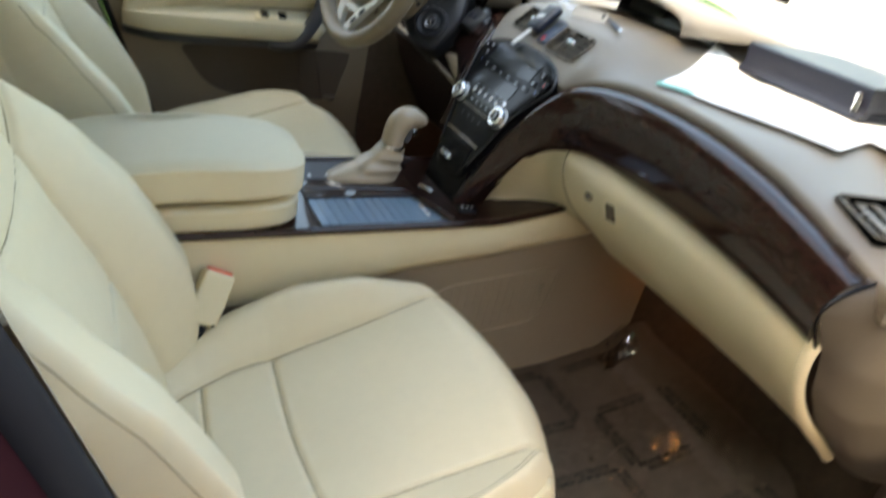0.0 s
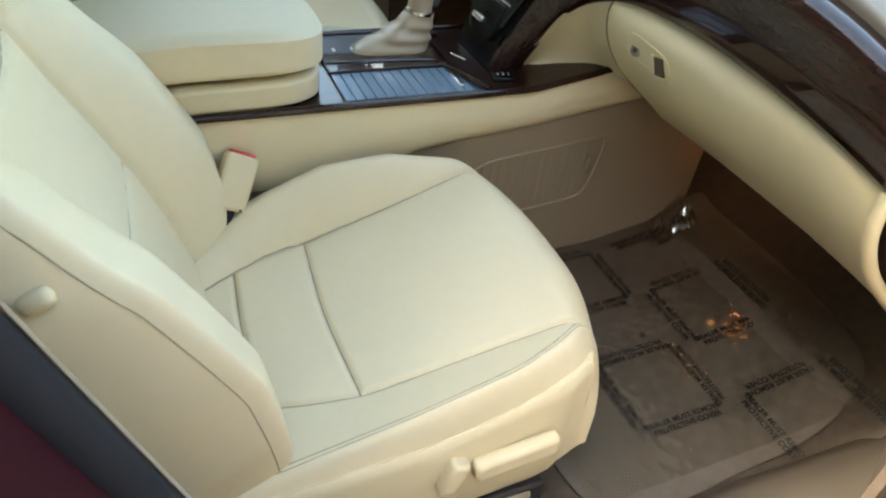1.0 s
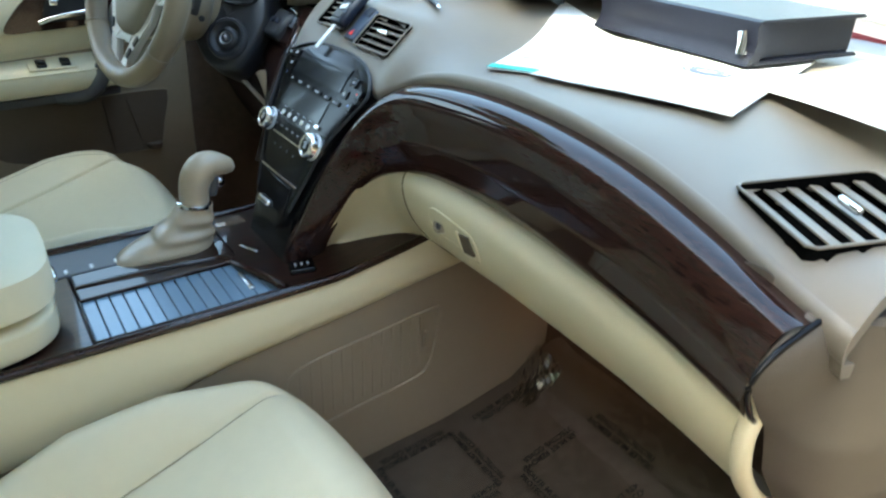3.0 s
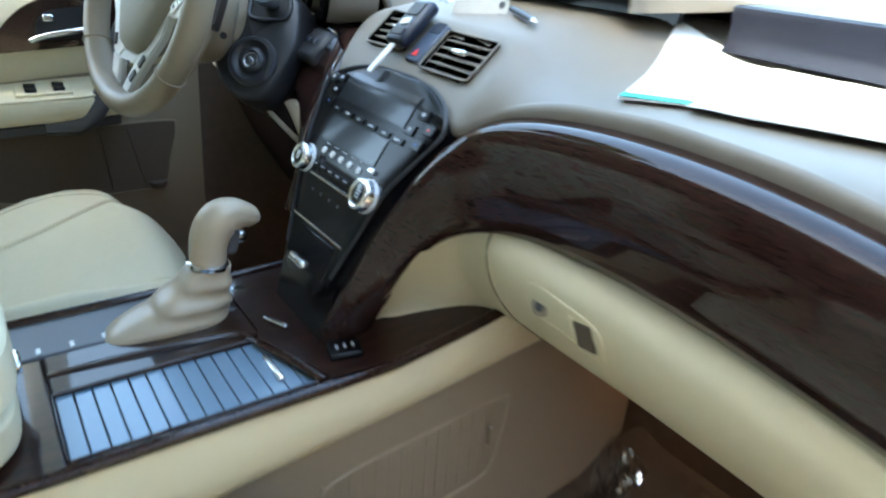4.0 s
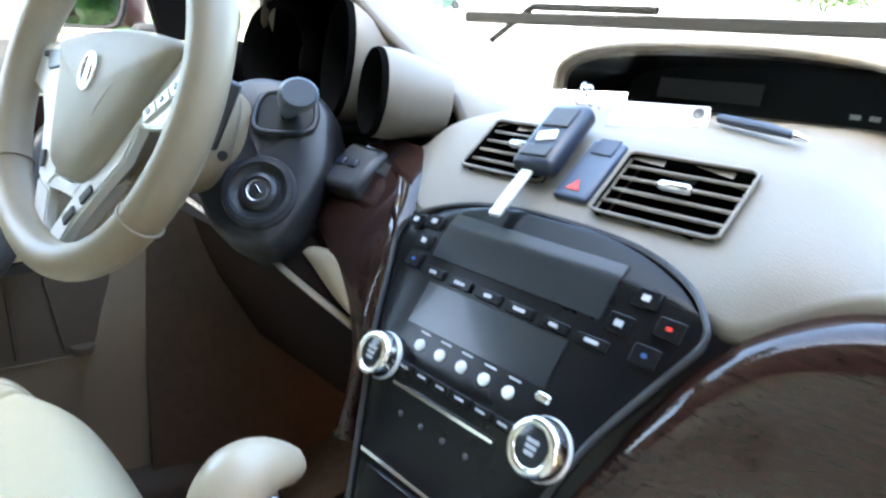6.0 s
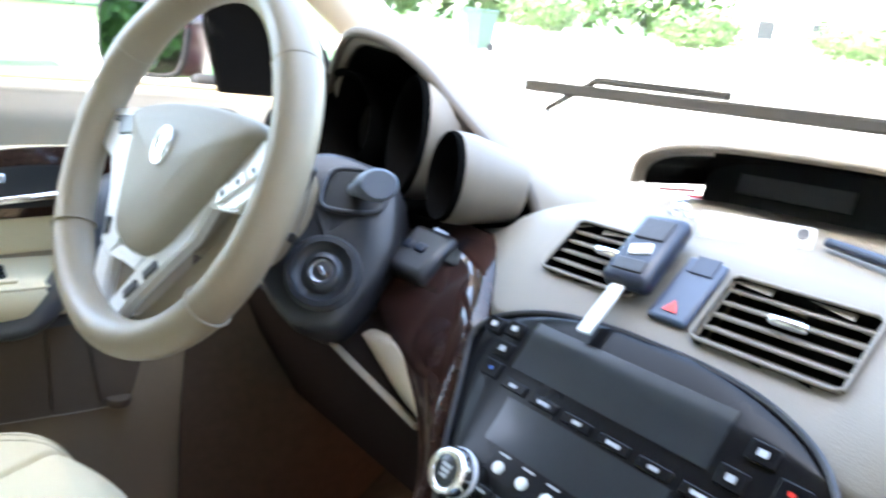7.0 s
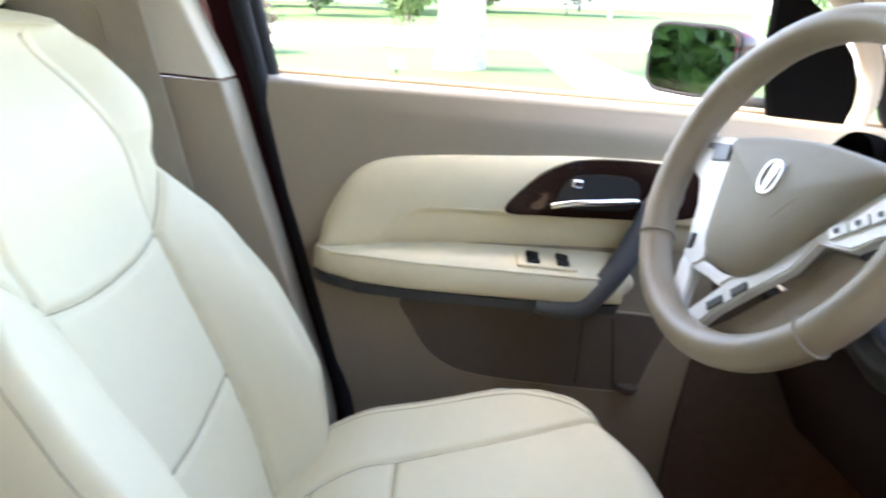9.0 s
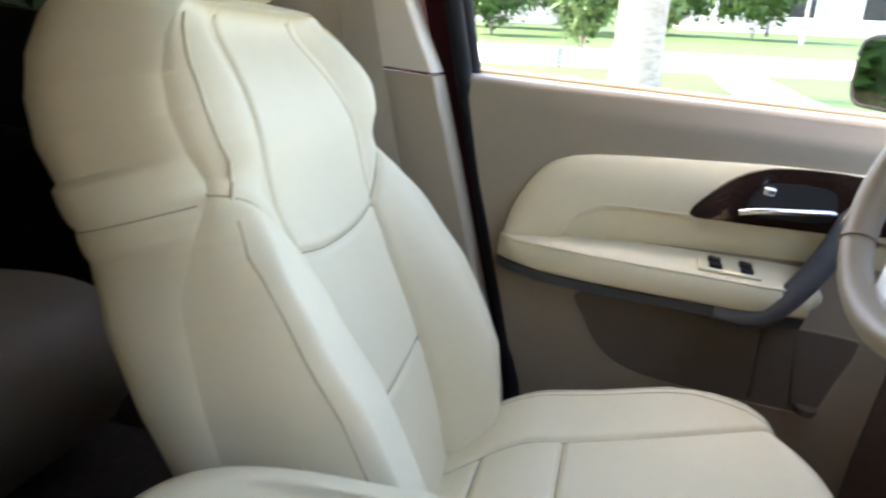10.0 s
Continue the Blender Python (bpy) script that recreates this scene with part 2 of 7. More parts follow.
def outline(points, depth, m=None, bevel=0.0015):
    """A plate with the outline of (x, y) points, depth thick along z."""
    bm = bmesh.new()
    f = bm.faces.new([bm.verts.new((x, y, 0)) for x, y in points])
    r = bmesh.ops.extrude_face_region(bm, geom=[f])
    bmesh.ops.translate(bm, verts=[e for e in r["geom"] if isinstance(e, bmesh.types.BMVert)], vec=(0, 0, depth))
    if bevel:
        bmesh.ops.bevel(bm, geom=[e for e in bm.edges if abs(e.verts[0].co.z - depth) < 1e-6 and abs(e.verts[1].co.z - depth) < 1e-6], offset=bevel, segments=2, affect="EDGES")
    lay = bm.faces.layers.int.new("flat")
    for f in bm.faces:
        f.normal_update()
        f[lay] = int(abs(f.normal.z) > 0.9999)
    if m is not None:
        bm.transform(m)
    return bm


def lettering(text, size, m, mat, parent, depth=0.0003, name="lettering", bold=0.0):
    c = bpy.data.curves.new(name, "FONT")
    c.body, c.size, c.extrude, c.align_x, c.align_y = text, size, depth, "CENTER", "CENTER"
    c.offset = bold
    tmp = bpy.data.objects.new(name, c)
    mesh = bpy.data.meshes.new_from_object(tmp)
    bpy.data.objects.remove(tmp)
    mesh.transform(m)
    return link(name, mesh, mat, parent, smooth=False)


# ---- the car's shell ----
def make_shell():
    floor = tagged(new("floor"), "taupe carpeted car floor with raised toe boards", "car floor", kind="structure")
    CAR.append(floor)
    xs_, ys_ = np.linspace(-0.95, 1.25, 90), np.linspace(-0.66, 0.72, 70)
    P = [[(x, y, interp(x, [-0.95, 0.62, 0.90, 1.03, 1.12, 1.25], [0.445, 0.445, 0.462, 0.488, 0.56, 0.80])) for y in ys_] for x in xs_]
    part("carpet", solid_grid(P, (0, 0, -0.02)), CARPET, floor)
    for name, y0, y1 in (("sill_trim", -0.74, -0.645), ("sill_trim", 0.705, 0.80)):
        sec = [(y0, 0.43), (y0, 0.475), (y0 + 0.02, 0.495), (y1 - 0.02, 0.50), (y1, 0.485), (y1, 0.43)]
        part(name, loft([[(x, y, z) for y, z in sec] for x in np.linspace(-0.9, 1.22, 12)]), SILL, floor)

    body = thing("car", (0.3, 0, 0.35), "maroon car with its front passenger doorway open", "car")
    # closed rear passenger side: pillar, rear door and their seals
    for s in (-1, 1):
        Y = lambda z: s * interp(z, [0.35, 0.7, 1.13, 1.62], [0.92, 0.955, 0.90, 0.66])
        rear = [[(interp(z, [0.35, 0.66, 0.93, 1.13, 1.62], [0.27, 0.242, 0.152, 0.088, -0.04]) - 0.066 - (1 - u) * 1.25, Y(z), z) for u in np.linspace(0, 1, 16)] for z in np.linspace(0.35, 1.13, 14)]
        part("rear_door_skin", solid_grid(rear, (0, -s * 0.03, 0)), PAINT, body)
        PX = lambda z: interp(z, [0.35, 0.66, 0.93, 1.13, 1.62], [0.27, 0.242, 0.152, 0.088, -0.04])
        PY = lambda z: interp(z, [0.35, 1.13, 1.62], [0.765, 0.765, 0.655])
        pil = [[(PX(z) - 0.012 - 0.05 * u ** 1.5, s * (PY(z) + (abs(Y(z)) - 0.004 - PY(z)) * u), z) for u in np.linspace(0, 1, 10)] for z in np.linspace(0.38, 1.62, 24)]
        part("centre_pillar", solid_grid(pil, (-0.03, 0, 0)), JAMB, body)
        seal = [(interp(z, [0.42, 0.66, 0.93, 1.13, 1.62], [0.27, 0.242, 0.152, 0.088, -0.04]) - (0.012 if s < 0 else -0.002), s * (interp(z, [0.42, 1.13, 1.62], [0.765, 0.765, 0.655]) - (0 if s < 0 else 0.004)), z) for z in np.linspace(0.42, 1.62, 40)]
        part("door_seal", tube(seal, 0.013, 10), RUBBER, body)
        PT = lambda z: interp(z, [0.47, 0.80, 1.135, 1.60], [0.755, 0.755, 0.755, 0.645]) if s < 0 else interp(z, [0.47, 0.80, 1.135, 1.60], [0.715, 0.685, 0.664, 0.590])
        PF = lambda z: PX(z) - 0.004 if s < 0 else interp(z, [0.47, 0.66, 0.98, 1.132, 1.22, 1.60], [0.245, 0.225, 0.112, 0.058, 0.012, -0.09])
        for name, mat, z0, z1, w in (("pillar_trim_lower", TAUPE, 0.47, 1.131, 0.30), ("pillar_trim_upper", LINER, 1.135, 1.60, 0.20)):
            rows = []
            for z in np.linspace(z0, z1, 16):
                back = [(PF(z) - u * w, s * (PT(z) - 0.012 * math.sin(u * math.pi * 0.8)), z) for u in np.linspace(0, 1, 9)]
                turn = [(PF(z) + 0.006 * math.sin(a), s * (PT(z) + 0.006 * (1 - math.cos(a))), z) for a in (1.4, 0.9, 0.4)]
                rows.append([(PF(z) + 0.004, s * (PY(z) - 0.012), z)] + turn + back)
            part(name, solid_grid(rows, (-0.012, s * 0.010, 0)), mat, body)
        # windscreen pillar
        path = smooth_path([(1.30, s * 0.80, 1.13), (1.02, s * 0.76, 1.30), (0.72, s * 0.715, 1.47), (0.42, s * 0.67, 1.60)], 24)
        part("windscreen_pillar", tube(path, 0.036, 10, flat=1.2), LINER, body)
        part("pillar_skin", tube([p + Vector((0.02, s * 0.035, 0.02)) for p in path], 0.026, 8), PAINT, body)
        fender = [[(0.98 + u * 1.15, s * (0.94 - 0.12 * u * u), z) for u in np.linspace(0, 1, 10)] for z in np.linspace(0.4, 1.02, 8)]
        part("fender", solid_grid(fender, (0, -s * 0.02, 0)), PAINT, body)
        rocker = [(s * 0.93, 0.33), (s * 0.93, 0.42), (s * 0.86, 0.47), (s * 0.75, 0.478), (s * 0.75, 0.33)]
        part("rocker_panel", loft([[(x, y, z) for y, z in rocker] for x in np.linspace(-0.9, 1.25, 8)]), PAINT, body)
        # On the driver's side the brown covers the door front, painting fading light.
        x0, x1 = (0.87, 1.06) if s < 0 else (0.765, 0.98)
        kick = [[(x + 0.05 * max(0, z - 0.72), s * (0.672 + 0.071 * (1 - float(step(x0, x1, x)))), z) for x in np.linspace(x0, 1.28, 24)] for z in np.linspace(0.49, 0.985, 8)]
        part("kick_panel", solid_grid(kick, (0, s * 0.012, 0)), KICK, body)
    # Added box that closes a gap where the lawn showed through.
    part("pillar_filler", box((0.11, 0.035, 0.44), pose(0.215, 0.785, 0.58, 0, -6, 0), 0.006), JAMB, body)
    # Unseen roof is drawn forward and wide to keep sun off dash and doors.
    roof = [[(x, y, 1.64 - 0.05 * (y / 0.66) ** 2 - 0.05 * max(0, (x + 0.2) / 0.7) ** 2) for y in np.linspace(-0.68, 0.68, 20)] for x in np.linspace(-2.1, 0.56, 22)]
    skin = [[(x, y, 1.67 - 0.05 * (y / 0.66) ** 2 - 0.035 * float(step(0.66, 0.76, abs(y))) - 0.05 * max(0, (x + 0.2) / 0.7) ** 2) for y in np.linspace(-0.755, 0.755, 34)] for x in np.linspace(-2.1, 0.56, 22)]
    part("roof_skin", solid_grid(skin, (0, 0, 0.02)), PAINT, body)
    part("headliner", solid_grid(roof, (0, 0, 0.02)), LINER, body)
    hood = [[(x, y, 1.10 - 0.16 * ((x - 1.42) / 0.9) ** 2 - 0.07 * (y / 0.8) ** 2) for y in np.linspace(-0.86, 0.86, 24)] for x in np.linspace(1.42, 2.35, 16)]
    part("bonnet", solid_grid(hood, (0, 0, -0.02)), PAINT, body)
    cowl = [[(x, y, 1.085 - 0.02 * (y / 0.8) ** 2) for y in np.linspace(-0.84, 0.84, 16)] for x in (1.30, 1.36, 1.415)]
    part("cowl_panel", solid_grid(cowl, (0, 0, -0.02)), DARK, body)
    front = [[(x, y, 0.30) for y in np.linspace(-0.85, 0.85, 4)] for x in np.linspace(-2.1, 2.3, 6)]
    part("underbody", solid_grid(front, (0, 0, 0.04)), DARK, body)
    tail = [[(-2.1, y, z) for y in np.linspace(-0.92, 0.92, 6)] for z in np.linspace(0.35, 1.13, 6)]
    part("tailgate", solid_grid(tail, (-0.03, 0, 0)), PAINT, body)
    bulk = [[(1.30, y, z) for y in np.linspace(-0.80, 0.80, 6)] for z in np.linspace(0.40, 1.08, 6)]
    part("bulkhead", solid_grid(bulk, (0.02, 0, 0)), CARPET, body)
    # glass
    ws = [[(1.33 - 0.86 * v - 0.05 * (y / 0.7) ** 2, y * (1 - 0.15 * v), 1.10 + 0.47 * v + 0.05 * math.sin(v * math.pi)) for y in np.linspace(-0.79, 0.79, 24)] for v in np.linspace(0, 0.90, 16)]
    part("header_trim", tube([(0.575 - 0.05 * (y / 0.7) ** 2, y, 1.572 - 0.045 * (y / 0.66) ** 2) for y in np.linspace(-0.67, 0.67, 16)], 0.032, 10), LINER, body)
    w = part("windscreen", from_grid(ws), GLASS, body, "clear curved windscreen")
    w.visible_shadow = False
    for s in (-1, 1):
        rg = [[(-0.2 - 0.95 * u, s * interp(z, [1.13, 1.60], [0.87, 0.70]), z) for u in np.linspace(0, 1, 4)] for z in np.linspace(1.13, 1.58, 6)]
        part("rear_side_window", from_grid(rg), PRIVACY, body, "dark tinted rear side window")
    rg = [[(-2.09 + 0.42 * v, y * (1 - 0.2 * v), 1.12 + 0.48 * v) for y in np.linspace(-0.85, 0.85, 10)] for v in np.linspace(0, 1, 6)]
    part("rear_window", from_grid(rg), PRIVACY, body, "dark tinted rear window")
    for s in (-1, 1):
        quarter = [[(-1.15 - 0.95 * u, s * interp(z, [0.40, 1.13, 1.60], [0.93, 0.88, 0.70]), z) for u in np.linspace(0, 1, 6)] for z in np.linspace(0.40, 1.60, 10)]
        part("rear_quarter", solid_grid(quarter, (0, -s * 0.03, 0)), PAINT, body)
    part("roof_rail_trim", tube([(0.42, -0.665, 1.60), (-0.2, -0.69, 1.635), (-1.2, -0.70, 1.63)], 0.03, 8), LINER, body)
    part("roof_rail_trim", tube([(0.42, 0.665, 1.60), (-0.2, 0.69, 1.635), (-1.2, 0.70, 1.63)], 0.03, 8), LINER, body)
    # wiper resting at the foot of the screen
    wiper = thing("windscreen_wiper", (1.20, 0.25, 1.215), "black windscreen wiper resting on the screen", "wiper")
    part("wiper_arm", tube([(1.38, 0.62, 1.11), (1.27, 0.57, 1.19), (1.20, 0.42, 1.235), (1.196, 0.22, 1.228)], 0.005, 8), VOID, wiper)
    part("wiper_blade", box((0.012, 0.66, 0.016), pose(1.196, 0.22, 1.2145, 1.2, 0, 0), 0.004), VOID, wiper)


# ---- seats ----
def grooves(a, b, lines, depth=0.0055, width=0.0032):
    """How far the seams along the polylines sink a surface at the points (a, b)."""
    best = np.full(a.shape, 9.0)
    for line in lines:
        q = smooth_path([(x, y, 0) for x, y in line], 40)
        for p0, p1 in zip(q, q[1:]):
            dx, dy = p1.x - p0.x, p1.y - p0.y
            t = np.clip(((a - p0.x) * dx + (b - p0.y) * dy) / max(dx * dx + dy * dy, 1e-12), 0, 1)
            best = np.minimum(best, np.hypot(a - p0.x - t * dx, b - p0.y - t * dy))
    return depth * np.exp(-(best / width) ** 2)


def field_at(A, B, F, a, b):
    """The value of the field F, given at the points (A, B), near (a, b)."""
    d = (A - a) ** 2 + (B - b) ** 2
    i, j = np.unravel_index(int(np.argmin(d)), d.shape)
    k = (slice(max(i - 1, 0), i + 2), slice(max(j - 1, 0), j + 2))
    w = 1 / (d[k] + 1e-7)
    return float((F[k] * w).sum() / w.sum())


def edge_line(n):
    """Steps from 0 to 1, closer together at both ends."""
    t = np.linspace(0, 1, n)
    return t - 0.05 * np.sin(2 * np.pi * t)


BACK_S = [-0.05, 0.05, 0.18, 0.28, 0.345, 0.395, 0.425, 0.440, 0.462, 0.490, 0.52, 0.548, 0.565, 0.578]
BACK_W = [0.215, 0.236, 0.242, 0.240, 0.230, 0.211, 0.192, 0.190, 0.203, 0.209, 0.202, 0.182, 0.160, 0.135]


def make_seat(yc, out, name, label, lift=0.0):
    """A front seat about the line y = yc; out is -1 or 1, the side of its door."""
    seat = thing(name, (0.35, yc, 0.46), label, "car seat", group="front seats")
    # cushion
    nu, nv = 230, 220
    u, v = np.meshgrid(edge_line(nu), edge_line(nv) * 2 - 1, indexing="ij")
    hw = 0.236 - 0.010 * step(0.6, 1.0, u) - 0.012 * step(0.88, 1.0, u)
    y = v * hw
    x0, x1 = 0.10, 0.644 - 0.022 * v ** 2 - 0.018 * v ** 8 - 0.018 * step(0.3, 0.9, out * v)
    x = x0 + (x1 - x0) * u
    top = np.interp(x, [0.10, 0.22, 0.33, 0.45, 0.56, 0.64], [0.652, 0.652, 0.664, 0.697, 0.728, 0.735])
    crest = np.interp(x, [0.10, 0.17, 0.22, 0.28, 0.36, 0.46, 0.54, 0.60, 0.65], [0.655, 0.664, 0.682, 0.718, 0.753, 0.763, 0.752, 0.738, 0.732])
    inset = np.interp(x, [0.12, 0.18, 0.24, 0.32, 0.45, 0.56, 0.63], [0.060, 0.092, 0.122, 0.140, 0.150, 0.160, 0.166])
    dish = 0.007 * np.clip(1 - (y / inset) ** 2, 0, 1) - 0.012 * np.exp(-(y / 0.11) ** 2) * (1 - step(0.40, 0.58, x))
    inner = np.maximum(crest - top, 0.004) * np.sin(np.clip((np.abs(y) - inset) / 0.052, 0, 1) * math.pi / 2)
    # on the door side a lower bolster rises to a stitched crease
    crease = np.interp(x, [0.10, 0.45, 0.50, 0.53, 0.56, 0.60], [0.218, 0.218, 0.207, 0.195, 0.178, 0.168])
    ridge = np.interp(x, [0.10, 0.22, 0.284, 0.36, 0.447, 0.50, 0.56, 0.62], [0.655, 0.668, 0.684, 0.703, 0.729, 0.738, 0.739, 0.735])
    f = np.clip((np.abs(y) - inset) / np.maximum(crease - inset, 0.004), 0, 1)
    outer = np.maximum(ridge - top, 0.003) * (0.75 * f + 0.25 * f * f)
    top = top + dish + np.where(out * y > 0, outer, inner)
    half = [(0.12, 0.060), (0.18, 0.092), (0.24, 0.122), (0.32, 0.140), (0.45, 0.150), (0.56, 0.160), (0.60, 0.164)]
    seams = [half, [(a, -b) for a, b in half], [(0.324, -0.140), (0.318, 0), (0.324, 0.140)], [(0.226, -0.116), (0.220, 0), (0.226, 0.116)]]
    top = top - grooves(x, y, seams)
    front = (x1 - x) / 0.074
    side = (hw - np.abs(y)) / np.where(out * y > 0, np.maximum(hw - crease, 0.012), 0.062)
    back = (x - x0) / 0.05
    roll = 1.0
    for e in (front, side, back):
        e = np.clip(e, 0, 1)
        roll = roll * np.sqrt(np.clip(1 - (1 - e) ** 2, 0, 1))
    top = top + lift * step(0.12, 0.30, x)
    low = 0.60
    z = low + (top - low) * (0.12 + 0.88 * roll)
    P = np.stack([x, y + yc, z], -1)
    cush = solid_grid_down(P, low - 0.035)
    cushion = part("cushion", cush, LEATHER, seat, "cream leather seat cushion with stitched panels")
    def sew(line, lift_, r, mat, name):
        part(name, tube([Vector((p.x, p.y + yc, field_at(x, y, z, p.x, p.y) + lift_)) for p in smooth_path([(a, b, 0) for a, b in line], 60)], r, 6), mat, cushion)
    for line in seams:
        sew(line, 0.0004, 0.0009, THREAD, "seam")
    stitch = [(0.17, 0.216), (0.30, 0.2165), (0.45, 0.216), (0.50, 0.205), (0.53, 0.193), (0.56, 0.176), (0.585, 0.166)]
    for d in (0.0, 0.006):
        sew([(a, out * (b - d)) for a, b in stitch], 0.0, 0.0006, THREAD, "stitching")
    # plastic base with switches on the door side, following the cushion's outline
    edge = np.concatenate([P[::12, 0], P[-1, ::12], P[::-12, -1], P[0, ::-12]])[:, :2]
    edge = [Vector(q) for q in (p for i, p in enumerate(smooth_path([(a, b, 0) for a, b in edge], 110, True)))]
    sep = lambda a: interp(a, [0.1, 0.222, 0.369, 0.486, 0.53, 0.60, 0.64], [0.648, 0.655, 0.670, 0.696, 0.708, 0.712, 0.700]) + lift * step(0.12, 0.30, a)
    def ring(g, h, top_=False):
        r = []
        for p in edge:
            w = step(0.14, 0.20, out * (p.y - yc))
            d = Vector(((p.x - 0.35) * 0.8, p.y - yc, 0)).normalized()
            q = p + d * (g - 0.02 * (1 - w)) - Vector((0.026 * float(step(0.50, 0.60, p.x)), 0, 0))
            r.append((q.x, q.y, 0.60 + (sep(p.x) + h - 0.60) * w if top_ else h))
        return r
    part("base_cover", loft([ring(-0.035, 0.515), ring(-0.012, 0.53), ring(0.001, 0.555), ring(0.004, 0.59), ring(0.004, -0.016, True), ring(0.002, -0.004, True), ring(-0.002, 0.0, True), ring(-0.014, -0.003, True), ring(-0.04, 0.595)], False), CREAM, seat, "cream plastic seat base cover")
    if out < 0:
        part("recline_switch", box((0.022, 0.018, 0.045), pose(0.392, yc + out * 0.246, 0.628, 0, 20, 0), 0.005), CREAM, seat)
        part("slide_switch", box((0.10, 0.018, 0.028), pose(0.465, yc + out * 0.246, 0.632, 0, -8, 0), 0.006), CREAM, seat)
    for k in (-1, 1):
        part("rail", box((0.50, 0.04, 0.035), pose(0.30, yc + k * 0.19, 0.475), 0.005), DARK, seat)
        for xx in (0.08, 0.50):
            part("rail_foot", box((0.06, 0.05, 0.045), pose(xx, yc + k * 0.19, 0.465), 0.008), TAUPE, seat)
    part("seat_pan", box((0.46, 0.36, 0.03), pose(0.33, yc, 0.50), 0.01), DARK, seat)
    # backrest: s up along it, n towards the front
    tilt = radians(22)
    E, N, O = np.array((-math.sin(tilt), 0, math.cos(tilt))), np.array((math.cos(tilt), 0, math.sin(tilt))), np.array((0.185, yc, 0.655))
    L = 0.578
    nu, nv = 240, 220
    u, v = np.meshgrid(edge_line(nu), edge_line(nv) * 2 - 1, indexing="ij")
    s = -0.045 + u * (L + 0.045)
    hw = np.interp(s, BACK_S, BACK_W)
    y = v * hw
    inw = np.interp(s, [0, 0.15, 0.30, 0.36, 0.42, 0.46, 0.52, 0.60], [0.134, 0.126, 0.121, 0.120, 0.145, 0.128, 0.118, 0.085])
    bol = np.interp(s, [-0.05, 0.05, 0.12, 0.25, 0.33, 0.385, 0.43, 0.46, 0.50, 0.55, 0.60], [0.05, 0.066, 0.074, 0.061, 0.040, 0.022, 0.008, 0.018, 0.026, 0.024, 0.018])
    n = bol * np.sin(np.clip((np.abs(y) - inw + 0.006) / 0.066, 0, 1) * math.pi / 2) + 0.010 * np.sin(np.clip(s / 0.3, 0, 1) * math.pi) - 0.055 * step(0.42, 0.62, s) * ((s - 0.36) / 0.24) - 0.006 * np.exp(-((s - 0.40) / 0.05) ** 2)
    half = [(0.0, 0.130), (0.10, 0.123), (0.19, 0.118), (0.29, 0.115), (0.36, 0.113), (0.41, 0.121), (0.45, 0.119), (0.50, 0.104), (0.54, 0.088), (0.572, 0.076)]
    seams = [half, [(a, -b) for a, b in half],
             [(0.357, 0.113), (0.348, 0.06), (0.345, 0), (0.348, -0.06), (0.357, -0.113)],
             [(0.183, 0.118), (0.178, 0.06), (0.176, 0), (0.178, -0.06), (0.183, -0.118)],
             [(0.36, 0.113), (0.385, 0.140), (0.412, 0.168), (0.430, 0.195)], [(0.36, -0.113), (0.385, -0.140), (0.412, -0.168), (0.430, -0.195)]]
    n = n - grooves(s, y, seams)
    side, topd, bot = np.clip((hw - np.abs(y)) / np.interp(s, [0.36, 0.44], [0.022, 0.048]), 0, 1), np.clip((L - s) / 0.045, 0, 1), np.clip((s + 0.045) / 0.05, 0, 1)
    roll = np.sqrt(1 - (1 - side) ** 2) * np.sqrt(1 - (1 - topd) ** 2) * np.sqrt(1 - (1 - bot) ** 2)
    thick = np.interp(s, [-0.05, 0.1, 0.2, 0.30, 0.415, 0.45, 0.578], [0.03, 0.035, 0.053, 0.077, 0.101, 0.107, 0.112])
    rb = np.interp(s, [0.36, 0.43, 0.578], [-0.05, -0.022, -0.022])
    thick = thick + rb + 0.05
    n = rb + (n - rb) * roll
    n = np.minimum(n, 0.09)
    F = O + s[..., None] * E + n[..., None] * N + np.stack([0 * y, y, 0 * y], -1)
    # side and rear panels follow the rim of the face
    rim = np.concatenate([F[:, 0], F[-1, 1:], F[-2::-1, -1], F[0, -2:0:-1]])
    srim = np.concatenate([s[:, 0], s[-1, 1:], s[-2::-1, -1], s[0, -2:0:-1]])
    trim_ = np.concatenate([thick[:, 0], thick[-1, 1:], thick[-2::-1, -1], thick[0, -2:0:-1]])
    bm = from_grid(F)
    face = part("backrest_face", bm, LEATHER, seat, "cream leather backrest with bolsters and seams")
    mid = np.array((0, yc, 0))
    rings = []
    for f, g in ((0.0, 0.0), (0.05, 0.001), (0.18, 0.002), (0.35, 0.002), (0.55, 0.001), (0.72, -0.002), (0.84, -0.007), (0.93, -0.015), (0.98, -0.026), (1.0, -0.038)):
        r = rim.copy() - (f * trim_)[:, None] * N
        dy = np.sign(rim[:, 1] - yc)
        g = g + (0.003 * step(0.424, 0.440, srim) - 0.0035 * np.exp(-((srim - 0.424) / 0.004) ** 2)) * min(1, f / 0.05)
        wide = np.interp(srim, [0.33, 0.40, 0.46, 0.49], [0.0, 0.212, 0.210, 0.0]) - np.interp(srim, BACK_S, BACK_W)
        r[:, 1] += (g + np.maximum(wide, 0) * min(1, f / 0.45) ** 0.7 * (np.abs(rim[:, 1] - yc) > 0.12)) * dy * np.clip(np.abs(rim[:, 1] - yc) / 0.1, 0, 1)
        top_ = np.clip((srim - (L - 0.03)) / 0.03, 0, 1)
        rise = np.clip((srim - 0.44) / (L - 0.44), 0, 1) ** 2
